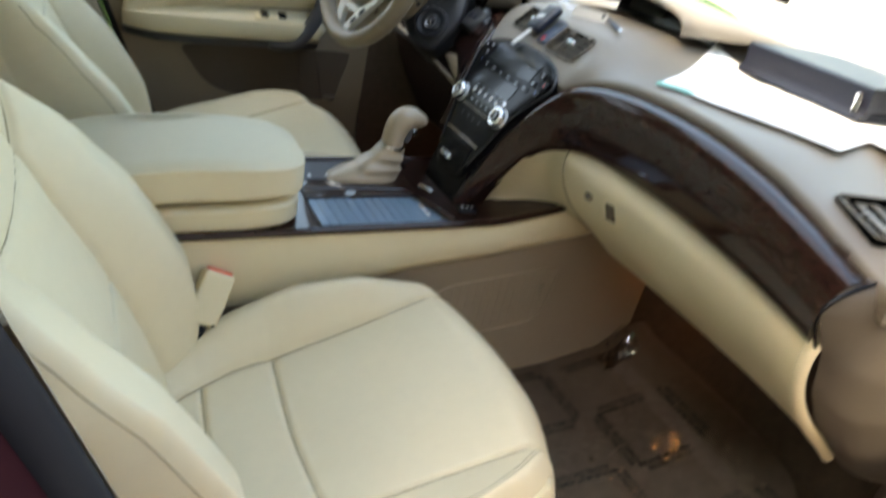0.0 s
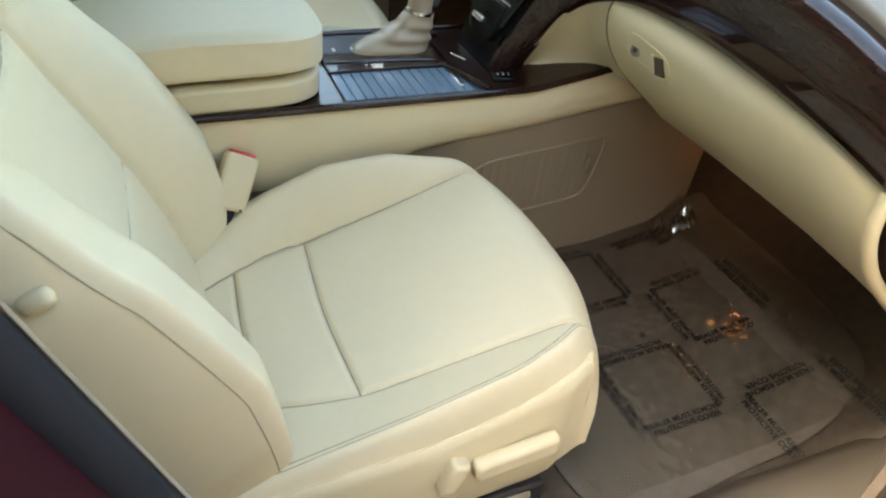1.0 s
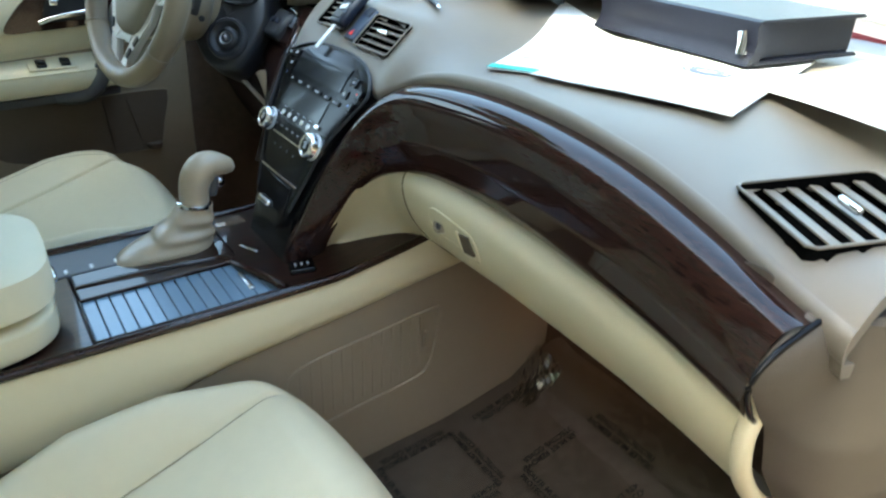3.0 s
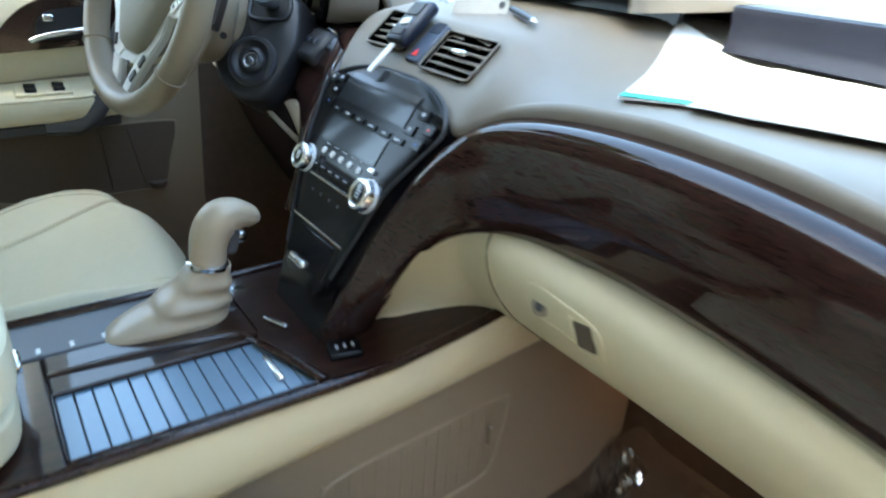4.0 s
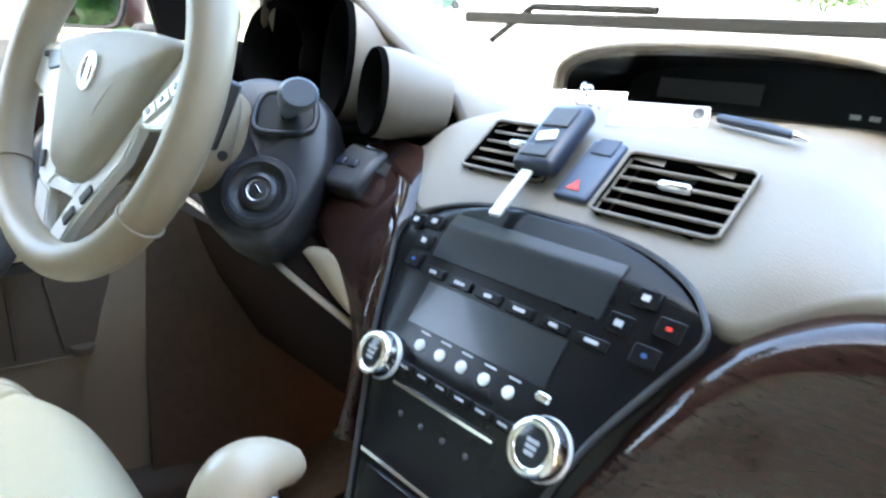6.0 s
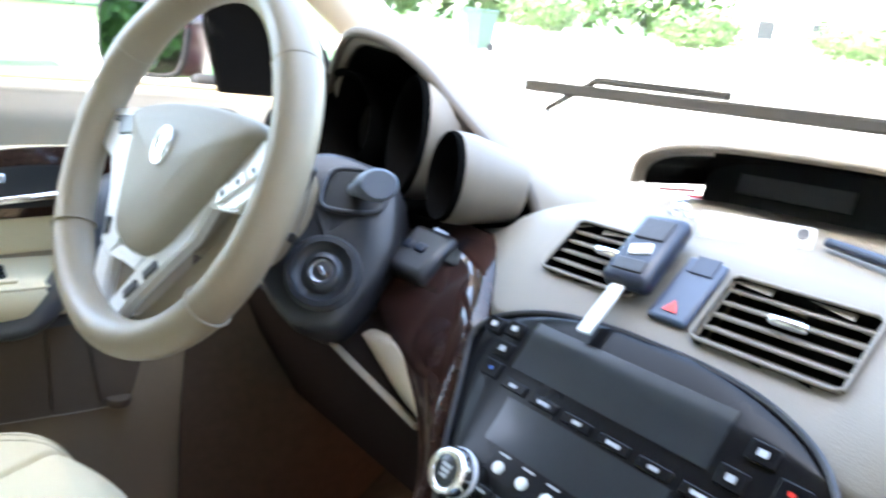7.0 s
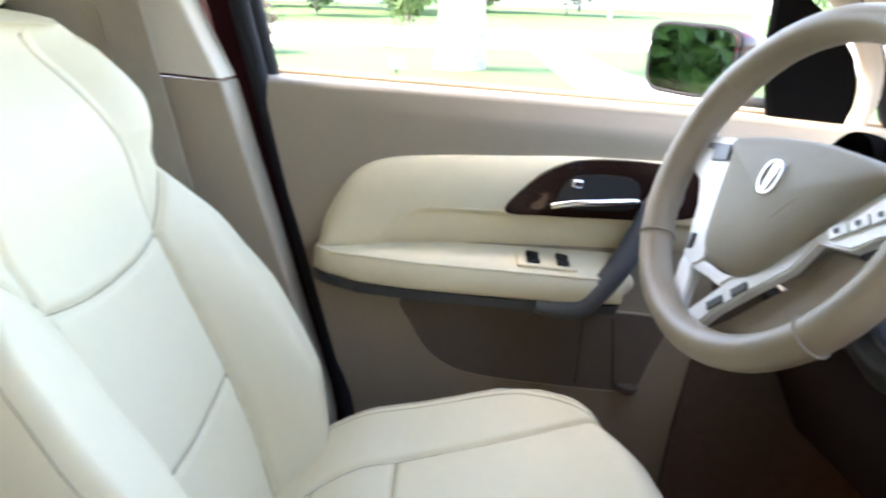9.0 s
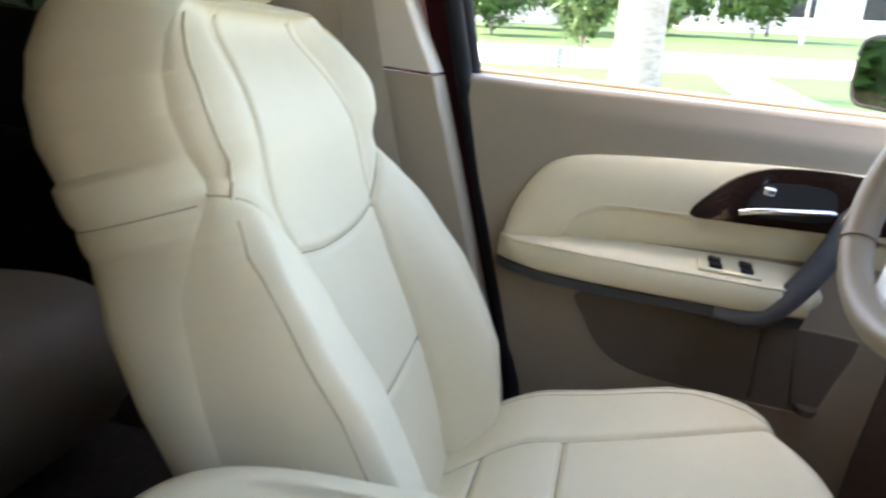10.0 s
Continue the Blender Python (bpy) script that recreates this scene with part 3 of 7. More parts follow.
        r += (g * top_ + 0.045 * rise * math.sin(f * math.pi / 2) * (1 - 0.35 * max(0, f - 0.8) / 0.2))[:, None] * E
        rings.append(r)
    bm = loft(rings, caps=False)
    bm.verts.ensure_lookup_table()
    k = len(rim)
    bm.faces.new([bm.verts[len(bm.verts) - k + i] for i in range(k)])
    for line in seams:
        part("seam", tube([Vector(O + p.x * E + (field_at(s, y, n, p.x, p.y) + 0.0004) * N + np.array((0, p.y, 0))) for p in smooth_path([(a, b, 0) for a, b in line], 70)], 0.0008, 6), THREAD, face)
    shell = part("backrest_shell", bm, LEATHER, seat, "cream leather side and rear of the backrest")
    for g in (-1, 1):
        i_ = int(np.argmin(np.abs(srim - 0.424) + 9 * (g * (rim[:, 1] - yc) < 0.1)))
        part("flank_seam", tube([Vector(r[i_]) + Vector((0, g * 0.0006, 0)) for r in rings[1:8]], 0.0008, 6), THREAD, shell)
        pts = []
        for ss in np.linspace(0.0, 0.565, 40):
            h = np.interp(ss, BACK_S, BACK_W)
            i_ = int(np.argmin(np.abs(s[:, 0] - ss)))
            j_ = int(np.argmin(np.abs(y[i_] - g * (h - 0.010))))
            pts.append(Vector(F[i_, j_]) + Vector((0.0005, 0, 0.0)))
        part("edge_seam", tube(pts[:29], 0.0008, 5), THREAD, shell)
        part("piping", tube(pts[29:], 0.0016, 6), LEATHER, shell)
    part("belt_guide", box((0.024, 0.014, 0.014), Matrix.Translation(O + 0.30 * E + 0.01 * N + np.array((0, out * 0.236, 0))) @ pose(0, 0, 0, 0, -22, 0), 0.006), CREAM, seat)
    # head restraint on two chromed posts
    head = []
    for f in np.linspace(-1, 1, 22):
        w = (1 - abs(f) ** 3.2) ** (1 / 3.2)
        head.append([tuple(O + (0.682 + 0.085 * f) * E + (-0.075 + 0.052 * (0.25 + 0.75 * w) * sgnpow(math.sin(a), 0.7)) * N + np.array((0, 0.135 * (0.55 + 0.45 * w) * sgnpow(math.cos(a), 0.6), 0))) for a in np.linspace(0, 2 * math.pi, 36, endpoint=False)])
    part("head_restraint", loft(head), LEATHER, seat, "cream leather head restraint")
    for g in (-1, 1):
        a = O + 0.545 * E - 0.085 * N + np.array((0, g * 0.07, 0))
        part("post", tube([Vector(a), Vector(a + 0.11 * E)], 0.006, 10), CHROME, seat)
        part("post_collar", lathe([(0.004, 0), (0.014, 0), (0.014, 0.006), (0.006, 0.009)], Matrix.Translation(a + 0.03 * E) @ pose(0, 0, 0, 0, -22, 0), 16), DARK, seat)
    # buckle on the console side
    b = pose(0.247, yc - out * 0.199, 0.733 + lift * 0.5, out * 24, 26, 0)
    stalk = part("belt_buckle", box((0.044, 0.026, 0.076), b, 0.006, 3), CREAM, seat, "cream belt buckle with a red release button")
    part("release_button", box((0.034, 0.016, 0.008), b @ pose(0, 0, 0.037), 0.002), RED, stalk)
    part("buckle_strap", box((0.036, 0.014, 0.09), b @ pose(-0.008, 0, -0.075), 0.004), RUBBER, stalk)
    # Black box stands for the shaded gap below the buckle.
    part("buckle_gap_box", box((0.050, 0.012, 0.075), pose(0.212, yc - out * 0.192, 0.676 + lift * 0.5, out * 20, 20, 0), 0.004), RUBBER, stalk)
    for k in (-1, 1):
        part("rivet", lathe([(0.0005, 0), (0.0025, 0), (0.0022, 0.001)], b @ pose(k * 0.014, -0.0131 * (1 if out < 0 else -1), -0.035, 90, 0, 0), 8), DARK, stalk)
    return seat


def sgnpow(x, p):
    return math.copysign(abs(x) ** p, x)


def solid_grid_down(P, z):
    """A closed body from a sheet P down to the height z."""
    P = np.asarray(P, float)
    m, n = P.shape[:2]
    bm = from_grid(P)
    bm.verts.ensure_lookup_table()
    rim = [i * n for i in range(m)] + [(m - 1) * n + j for j in range(1, n)] + [i * n + n - 1 for i in range(m - 2, -1, -1)] + [j for j in range(n - 2, 0, -1)]
    top = [bm.verts[i] for i in rim]
    low = [bm.verts.new((v.co.x, v.co.y, z)) for v in top]
    k = len(rim)
    for i in range(k):
        bm.faces.new((top[i], top[(i + 1) % k], low[(i + 1) % k], low[i]))
    bm.faces.new(low)
    return bm


THREAD = material("tan_seam_thread", (0.40, 0.345, 0.23), 0.8, vary=0.1, spec=0.2)
PRIVACY = pane_material("privacy_glass", (0.008, 0.009, 0.008))
make_shell()
make_seat(-0.362, -1, "passenger_seat", "cream leather front passenger seat with power switches on its base")
make_seat(0.374, 1, "driver_seat", "cream leather driver seat behind the steering wheel", 0.058)


def make_rear():
    # Taupe in place of cream leather puts the rear cabin's shade into the colour.
    bench = thing("rear_bench", (-0.75, 0, 0.45), "rear bench seat behind the front seats, cream leather darkened to taupe for shade", "car seat")
    sec = [tuple(p)[:2] for p in smooth_path([(-1.0, 0.50, 0), (-0.46, 0.50, 0), (-0.37, 0.55, 0), (-0.34, 0.64, 0), (-0.38, 0.72, 0), (-0.50, 0.745, 0), (-0.80, 0.70, 0), (-1.0, 0.68, 0)], 40, True)]
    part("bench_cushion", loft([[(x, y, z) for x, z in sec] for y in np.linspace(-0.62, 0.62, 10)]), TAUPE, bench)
    sec = [(-0.93, 0.64), (-0.90, 0.70), (-1.10, 1.20), (-1.16, 1.24), (-1.22, 1.22), (-1.06, 0.62)]
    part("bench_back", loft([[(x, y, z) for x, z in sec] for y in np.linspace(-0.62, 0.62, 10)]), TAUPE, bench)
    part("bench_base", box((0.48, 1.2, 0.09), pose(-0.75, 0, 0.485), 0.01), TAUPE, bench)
    for s in (-1, 1):
        rd = tagged(new("rear_door_trim"), "rear door trim panel, its brown darkened to stand for shade", "door trim")
        CAR.append(rd)
        P = [[(-0.22 - 0.9 * u, s * (0.80 + 0.02 * math.sin(3 * u)), z) for u in np.linspace(0, 1, 8)] for z in np.linspace(0.44, 1.13, 10)]
        # Near-black brown replaces taupe to paint the unlit rear of the cabin.
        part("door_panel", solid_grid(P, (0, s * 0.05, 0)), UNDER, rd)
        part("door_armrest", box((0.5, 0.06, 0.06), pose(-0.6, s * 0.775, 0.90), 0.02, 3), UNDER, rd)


make_rear()


def make_outer_parts():
    """Wheels, bumpers and lamps of the car."""
    car = next(ob for ob in CAR if ob.name == "car")
    for x in (1.56, -1.30):
        for s in (-1, 1):
            m = pose(x, s * 0.83, 0.345, 90 * s, 0, 0)
            wh = part("wheel", lathe([(0.22, -0.10), (0.325, -0.105), (0.345, -0.08), (0.345, 0.08), (0.325, 0.10), (0.225, 0.095), (0.22, 0.0)], m, 40), RUBBER, car, "black tyre on a silver rim")
            part("rim", lathe([(0.02, 0.06), (0.05, 0.065), (0.06, 0.03), (0.19, 0.03), (0.205, 0.075), (0.222, 0.085), (0.222, -0.05)], m, 36), SILVER, wh)
            for k in range(5):
                part("rim_spoke", box((0.15, 0.045, 0.02), m @ pose(0, 0, 0, 0, 0, 72 * k) @ pose(0.125, 0, 0.055), 0.006), SILVER, wh)
    for name, x0, sgn in (("front_bumper", 2.26, 1), ("rear_bumper", -2.12, -1)):
        rows = [[(x0 + sgn * (0.10 * math.cos(y / 0.9 * 1.3) + 0.03 * math.sin((z - 0.32) * 7)), y, z) for y in np.linspace(-0.88, 0.88, 24)] for z in np.linspace(0.30, 0.66, 8)]
        part(name, solid_grid(rows, (-sgn * 0.03, 0, 0)), PAINT, car)
    rows = [[(2.32 + 0.06 * math.cos(y * 1.4), y, z) for y in np.linspace(-0.45, 0.45, 14)] for z in np.linspace(0.67, 0.90, 6)]
    part("grille", solid_grid(rows, (-0.02, 0, 0)), DARK, car)
    for s in (-1, 1):
        part("headlamp", box((0.10, 0.30, 0.14), pose(2.26, s * 0.64, 0.79, 0, 12, s * 18), 0.03, 3), SCREEN, car, "clear headlamp unit")
        part("tail_lamp", box((0.05, 0.16, 0.30), pose(-2.13, s * 0.82, 0.90), 0.02, 3), RED, car, "red tail lamp")


make_outer_parts()


TAUPE_LEATHER = material("beige_leather", (0.28, 0.225, 0.152), 0.42, vary=0.07, bump=0.1, bump_scale=900, kind="voronoi")


KNOB_LEATHER = material("lever_leather", (0.45, 0.365, 0.255), 0.30, vary=0.08, bump=0.08, bump_scale=900, kind="voronoi")


def boot_rings():
    """Offsets and half widths up the gear lever's boot."""
    zs_ = np.linspace(0.811, 0.868, 30)
    at = [0.811, 0.816, 0.824, 0.834, 0.845, 0.856, 0.868]
    return [(interp(z, at, [0, 0.003, 0.013, 0.024, 0.034, 0.042, 0.048]), interp(z, at, [0.064, 0.062, 0.052, 0.042, 0.034, 0.028, 0.0225]), interp(z, at, [0.035, 0.034, 0.032, 0.029, 0.026, 0.023, 0.0205]), z) for z in zs_]


def fold(i, a):
    """Soft creases that run round the boot."""
    return 0.055 * math.sin(i * 0.62 + 2.2 * math.cos(a + 0.5)) * math.sin(math.pi * min(1, i / 29)) + 0.03 * math.sin(4 * a + i * 0.3) * (1 - i / 29)


# ---- centre console ----
def make_console():
    con = thing("centre_console", (0.35, 0, 0.45), "cream and dark wood centre console with armrest, shifter and covered tray", "centre console")
    # lower carpeted sides
    for s in (-1, 1):
        P = [[(x, s * (0.118 - 0.012 * (0.74 - z) / 0.3), z) for x in np.linspace(0.03, 1.10, 30)] for z in np.linspace(0.445, 0.785, 10)]
        part("lower_side", solid_grid(P, (0, -s * 0.02, 0)), TAUPE, con)
        # cream band along the upper side
        rows = []
        for x in np.linspace(0.035, 0.915, 60):
            zt = interp(x, [-0.3, 0.60, 0.70, 0.80, 0.915], [0.806, 0.806, 0.806, 0.822, 0.846])
            zb = interp(x, [-0.3, 0.35, 0.55, 0.72, 0.90, 0.915], [0.675, 0.69, 0.730, 0.748, 0.774, 0.778])
            rows.append([(x, s * (0.122 + 0.014 * math.sin(math.pi * (0.15 + 0.7 * k / 9)) - 0.004 * (k == 0)), zb + (zt - zb) * k / 9) for k in range(10)])
        # Driver's side takes a darker tone that stands for the shaded seat gap.
        part("side_band", solid_grid(rows, (0, -s * 0.012, 0)), CREAM if s < 0 else END, con, "cream band along the console side" if s < 0 else "console side band in taupe darkened for the seat gap's shade")
        edge = [Vector((x, s * 0.131, interp(x, [-0.3, 0.60, 0.70, 0.80, 0.9], [0.812, 0.812, 0.813, 0.829, 0.850]))) for x in np.linspace(0.04, 0.90, 50)]
        part("wood_edge", tube(edge, 0.0065, 8, flat=0.9), WOOD, con, "dark wood edge strip")
    # recessed panel on the passenger side
    o = [(0.605, 0.60), (0.618, 0.655), (0.65, 0.681), (0.76, 0.694), (0.852, 0.703), (0.868, 0.693), (0.862, 0.64), (0.850, 0.598), (0.825, 0.583), (0.74, 0.573), (0.65, 0.566)]
    ring = smooth_path([(x, -0.1175 + 0.04 * (0.74 - z), z) for x, z in o], 60, True)
    part("panel_rim", tube(ring, 0.0032, 8, closed=True, up=(0, 1, 0)), TAUPE, con)
    for k in range(14):
        x = 0.625 + 0.016 * k
        part("rib", box((0.004, 0.0022, 0.095 + 0.01 * math.sin(k * 0.22)), pose(x, -0.1138 - 0.00005 * k, 0.632 + 0.002 * k * 0.6, 2.3, 0, 0), 0.001), TAUPE, con)
    part("panel_grip", box((0.008, 0.008, 0.03), pose(0.838, -0.124, 0.660), 0.003), TAUPE, con)
    # top surface: dark wood with an opening for the tray on the passenger side
    zt = 0.808
    def plate(x0, x1, y0, y1, name, mat, z=zt, h=0.014, bev=0.003):
        return part(name, box((x1 - x0, y1 - y0, h), pose((x0 + x1) / 2, (y0 + y1) / 2, z - h / 2 + 0.004), bev), mat, con)
    plate(0.34, 0.411, -0.128, 0.05, "top_plate", POLISHED)
    plate(0.4115, 0.630, -0.128, -0.119, "top_plate", POLISHED)
    plate(0.4115, 0.608, -0.018, 0.052, "top_plate", POLISHED)
    plate(0.555, 0.608, 0.0525, 0.130, "top_plate", POLISHED)
    plate(0.34, 0.5545, 0.0525, 0.130, "shifter_plate", GREY)
    part("floor_pan", box((0.36, 0.25, 0.01), pose(0.50, 0.0, 0.775), 0.002), DARK, con)
    nose_start = lambda y: interp(y, [-0.128, -0.088, -0.061, -0.018, -0.002, 0.128], [0.632, 0.620, 0.610, 0.598, 0.6085, 0.6085])
    nose = [[(x, y, interp(x, [0.61, 0.68, 0.74, 0.80, 0.90], [0.812, 0.813, 0.819, 0.831, 0.852])) for x, y in ((nose_start(y) + (0.90 - nose_start(y)) * g, y) for y in np.linspace(-0.128, 0.128, 28))] for g in np.linspace(0, 1, 24)]
    part("nose_plate", solid_grid(nose, (0, 0, -0.014)), POLISHED, con)
    # tray with a roller cover of slats
    tray = part("tray_frame", tube([Vector(p) for p in ((0.600, -0.0185, 0.812), (0.52, -0.0185, 0.812), (0.4135, -0.0185, 0.812), (0.4115, -0.0215, 0.812), (0.4110, -0.07, 0.812), (0.4110, -0.1155, 0.812), (0.4140, -0.1185, 0.812), (0.52, -0.1185, 0.812), (0.625, -0.1185, 0.812))], 0.0016, 8), WOOD, con, "dark rim of the tray")
    part("tray_lip", tube(smooth_path([(0.412, 0.016, 0.811), (0.47, 0.013, 0.8125), (0.54, 0.007, 0.8135), (0.585, 0.001, 0.813), (0.599, -0.016, 0.8125)], 30), 0.0055, 10, flat=0.5), POLISHED, tray, "polished dark wood lip beside the tray")
    part("tray_bar", tube(smooth_path([(0.593, -0.012, 0.812), (0.600, -0.030, 0.8135), (0.611, -0.061, 0.8145), (0.621, -0.088, 0.8145), (0.630, -0.120, 0.813)], 30), [0.0035 + 0.0035 * i / 29 for i in range(30)], 10, flat=0.6), WOOD, tray, "curved dark wood bar across the tray's front")
    for k in range(14):
        x = 0.4205 + 0.0155 * k
        part("slat", box((0.0142, 0.0985, 0.005), pose(x, -0.0685, 0.8070 - 0.002 * (k / 13) ** 2), 0.0006), SKY_SLAT, tray)
    part("tray_handle", box((0.007, 0.046, 0.005), pose(0.597, -0.074, 0.8105), 0.002), CHROME, tray)
    sw = part("heater_switch", box((0.034, 0.030, 0.008), pose(0.668, -0.086, 0.8155, 0, -2, -14), 0.003), BLACK, con, "black rocker switch with pale marks")
    for k in (-1, 0, 1):
        part("mark", box((0.0024, 0.007, 0.0008), pose(0.668 + 0.008 * k, -0.086 - 0.002 * k, 0.8199 + 0.0003 * k, 0, -2, -14), 0), MARK, sw)
    part("ashtray_bar", box((0.006, 0.034, 0.004), pose(0.628, -0.002, 0.816, 0, 0, 24), 0.0015), CHROME, con)
    # armrest: bin body and padded lid, rounded at the front
    def arm(z0, z1, g, soft, mat, name, label=""):
        rings = []
        for f in np.linspace(0, 1, 14):
            e = 1 - abs(2 * f - 1)
            k = -soft * (1 - min(1, e / 0.35)) ** 2
            ring = []
            for a in np.linspace(0, 2 * math.pi, 72, endpoint=False):
                cx, sy = math.cos(a), math.sin(a)
                xx = 0.215 + (0.174 + g + k) * sgnpow(cx, 0.45 if cx > 0 else 0.35)
                ring.append((xx, -0.025 + (0.105 + g + k) * sgnpow(sy, 0.55), z0 + (z1 - z0) * f + 0.012 * math.sin(f * math.pi / 2) * (1 - ((xx - 0.22) / 0.25) ** 2) * (name == "armrest_lid") - 0.016 * max(0, (0.24 - xx) / 0.2) ** 2))
            rings.append(ring)
        return part(name, loft(rings), mat, con, label)
    arm(0.812, 0.852, -0.002, 0.012, CREAM, "armrest_bin")
    lid = arm(0.855, 0.905, 0.003, 0.026, LEATHER, "armrest_lid", "padded cream leather armrest lid")
    seam = [Vector((0.215 + 0.168 * sgnpow(math.cos(a), 0.45 if math.cos(a) > 0 else 0.35), -0.025 + 0.1005 * sgnpow(math.sin(a), 0.55), 0.0)) for a in np.linspace(0, 2 * math.pi, 90, endpoint=False)]
    part("lid_stitching", tube([Vector((p.x, p.y, 0.8935 + 0.0115 * (1 - ((p.x - 0.22) / 0.25) ** 2) - 0.016 * max(0, (0.24 - p.x) / 0.2) ** 2)) for p in seam], 0.0011, 6, closed=True), CREAM, lid)
    part("lid_catch", box((0.008, 0.03, 0.010), pose(0.392, -0.02, 0.856), 0.003), CHROME, con)
    # gear lever: leather gaiter, chrome collar and a hooked knob
    lev = part("gaiter", loft([[(0.533 + dx + rx * (1 + fold(i, a)) * sgnpow(math.cos(a), 0.7), 0.063 + ry * (1 + 1.4 * fold(i, a)) * sgnpow(math.sin(a), 0.7), z) for a in np.linspace(0, 2 * math.pi, 40, endpoint=False)]
                              for i, (dx, rx, ry, z) in enumerate(boot_rings())]), KNOB_LEATHER, con, "cream leather gear lever gaiter")
    part("collar", lathe([(0.019, -0.003), (0.0232, -0.002), (0.0232, 0.002), (0.019, 0.004)], pose(0.581, 0.063, 0.869, 0, 10, 0), 32), CHROME, lev)
    path = smooth_path([(0.581, 0.063, 0.868), (0.583, 0.064, 0.886), (0.587, 0.065, 0.900), (0.594, 0.066, 0.911), (0.606, 0.067, 0.918), (0.624, 0.067, 0.916), (0.641, 0.066, 0.908)], 26)
    rad = [interp(i / 25, [0, 0.15, 0.4, 0.58, 0.75, 0.92, 1.0], [0.0190, 0.0195, 0.0210, 0.0215, 0.0180, 0.0115, 0.004]) for i in range(26)]
    part("lever_knob", tube(path, rad, 20, up=(0, 1, 0)), KNOB_LEATHER, con, "leather gear lever knob")
    part("trigger_bezel", box((0.016, 0.020, 0.030), pose(0.608, 0.066, 0.890, 0, 16, 0), 0.006, 3), GREY, con)
    part("release_trigger", lathe([(0.002, 0.006), (0.006, 0.005), (0.0085, 0.0), (0.008, -0.006)], pose(0.620, 0.066, 0.893, 0, 90, 0), 18), CHROME, con, "chrome release button")
    part("gear_gate", box((0.014, 0.012, 0.002), pose(0.62, 0.093, 0.8135), 0), CHROME, con)
    for k in range(4):
        part("gear_mark", box((0.004, 0.010, 0.001), pose(0.41 + 0.03 * k, 0.064, 0.8125), 0), WHITE, con)
    return con


make_console()


# ---- dashboard ----
UPPER = [(0.652, -0.056, 0.812), (0.660, -0.060, 0.842), (0.680, -0.070, 0.883), (0.708, -0.080, 0.941), (0.723, -0.095, 0.971), (0.736, -0.112, 1.004), (0.759, -0.131, 1.036), (0.785, -0.165, 1.060), (0.799, -0.23, 1.072), (0.803, -0.32, 1.078), (0.802, -0.42, 1.075), (0.796, -0.51, 1.065), (0.786, -0.59, 1.049), (0.770, -0.680, 1.030)]
LOWER = [(0.700, -0.060, 0.812), (0.705, -0.070, 0.838), (0.712, -0.095, 0.877), (0.722, -0.108, 0.905), (0.731, -0.118, 0.924), (0.745, -0.139, 0.944), (0.760, -0.168, 0.957), (0.773, -0.21, 0.967), (0.778, -0.27, 0.971), (0.779, -0.35, 0.972), (0.774, -0.43, 0.970), (0.766, -0.51, 0.966), (0.756, -0.59, 0.961), (0.740, -0.662, 0.955)]
UPPER_D = [(0.690, 0.086, 0.90), (0.712, 0.092, 0.945), (0.735, 0.106, 0.99), (0.764, 0.119, 1.032), (0.802, 0.152, 1.064), (0.832, 0.190, 1.081), (0.842, 0.245, 1.085)]
LOWER_D = [(0.700, 0.100, 0.90), (0.710, 0.112, 0.942), (0.722, 0.135, 0.965), (0.736, 0.168, 0.978), (0.750, 0.205, 0.986), (0.768, 0.25, 0.996), (0.792, 0.33, 1.012)]


def strip(up, low, bulge, n=90, k=14, soften=20):
    """A bowed band between two rails, and the direction it bows to."""
    A, B = smooth_path(up, n), smooth_path(low, n)
    rows = []
    for i in range(n):
        t = (A[min(i + 1, n - 1)] - A[max(i - 1, 0)] + B[min(i + 1, n - 1)] - B[max(i - 1, 0)]).normalized()
        w = (A[i] - B[i]).normalized()
        nrm = t.cross(w).normalized()
        if nrm.x > 0:
            nrm = -nrm
        f = bulge(i / (n - 1)) if callable(bulge) else bulge
        rows.append([B[i].lerp(A[i], j / (k - 1)) + nrm * (f * interp(j / (k - 1), [0, 0.06, 0.14, 0.35, 0.62, 0.76, 0.85, 0.91, 0.96, 1], [0, 0.30, 0.50, 0.78, 0.97, 1.0, 0.94, 0.78, 0.48, 0])) for j in range(k)])
    R = np.array([[tuple(p) for p in r] for r in rows])
    for _ in range(soften):
        R[1:-1] = 0.25 * R[:-2] + 0.5 * R[1:-1] + 0.25 * R[2:]
    return R


def dash_lip(y):
    """Where the padded top begins: x and z of its rear edge."""
    ys_ = [-0.72, -0.66, -0.585, -0.51, -0.42, -0.32, -0.23, -0.165, -0.131, -0.105, -0.05, 0.0, 0.06, 0.10, 0.122, 0.16, 0.20, 0.30, 0.45, 0.60, 0.72]
    xl = [0.76, 0.770, 0.787, 0.798, 0.804, 0.805, 0.801, 0.787, 0.759, 0.766, 0.775, 0.779, 0.781, 0.776, 0.765, 0.803, 0.835, 0.85, 0.85, 0.84, 0.80]
    zl = [1.025, 1.037, 1.054, 1.069, 1.079, 1.082, 1.076, 1.064, 1.040, 1.047, 1.058, 1.061, 1.063, 1.058, 1.046, 1.070, 1.078, 1.068, 1.066, 1.066, 1.05]
    return interp(y, ys_, xl), interp(y, ys_, zl)


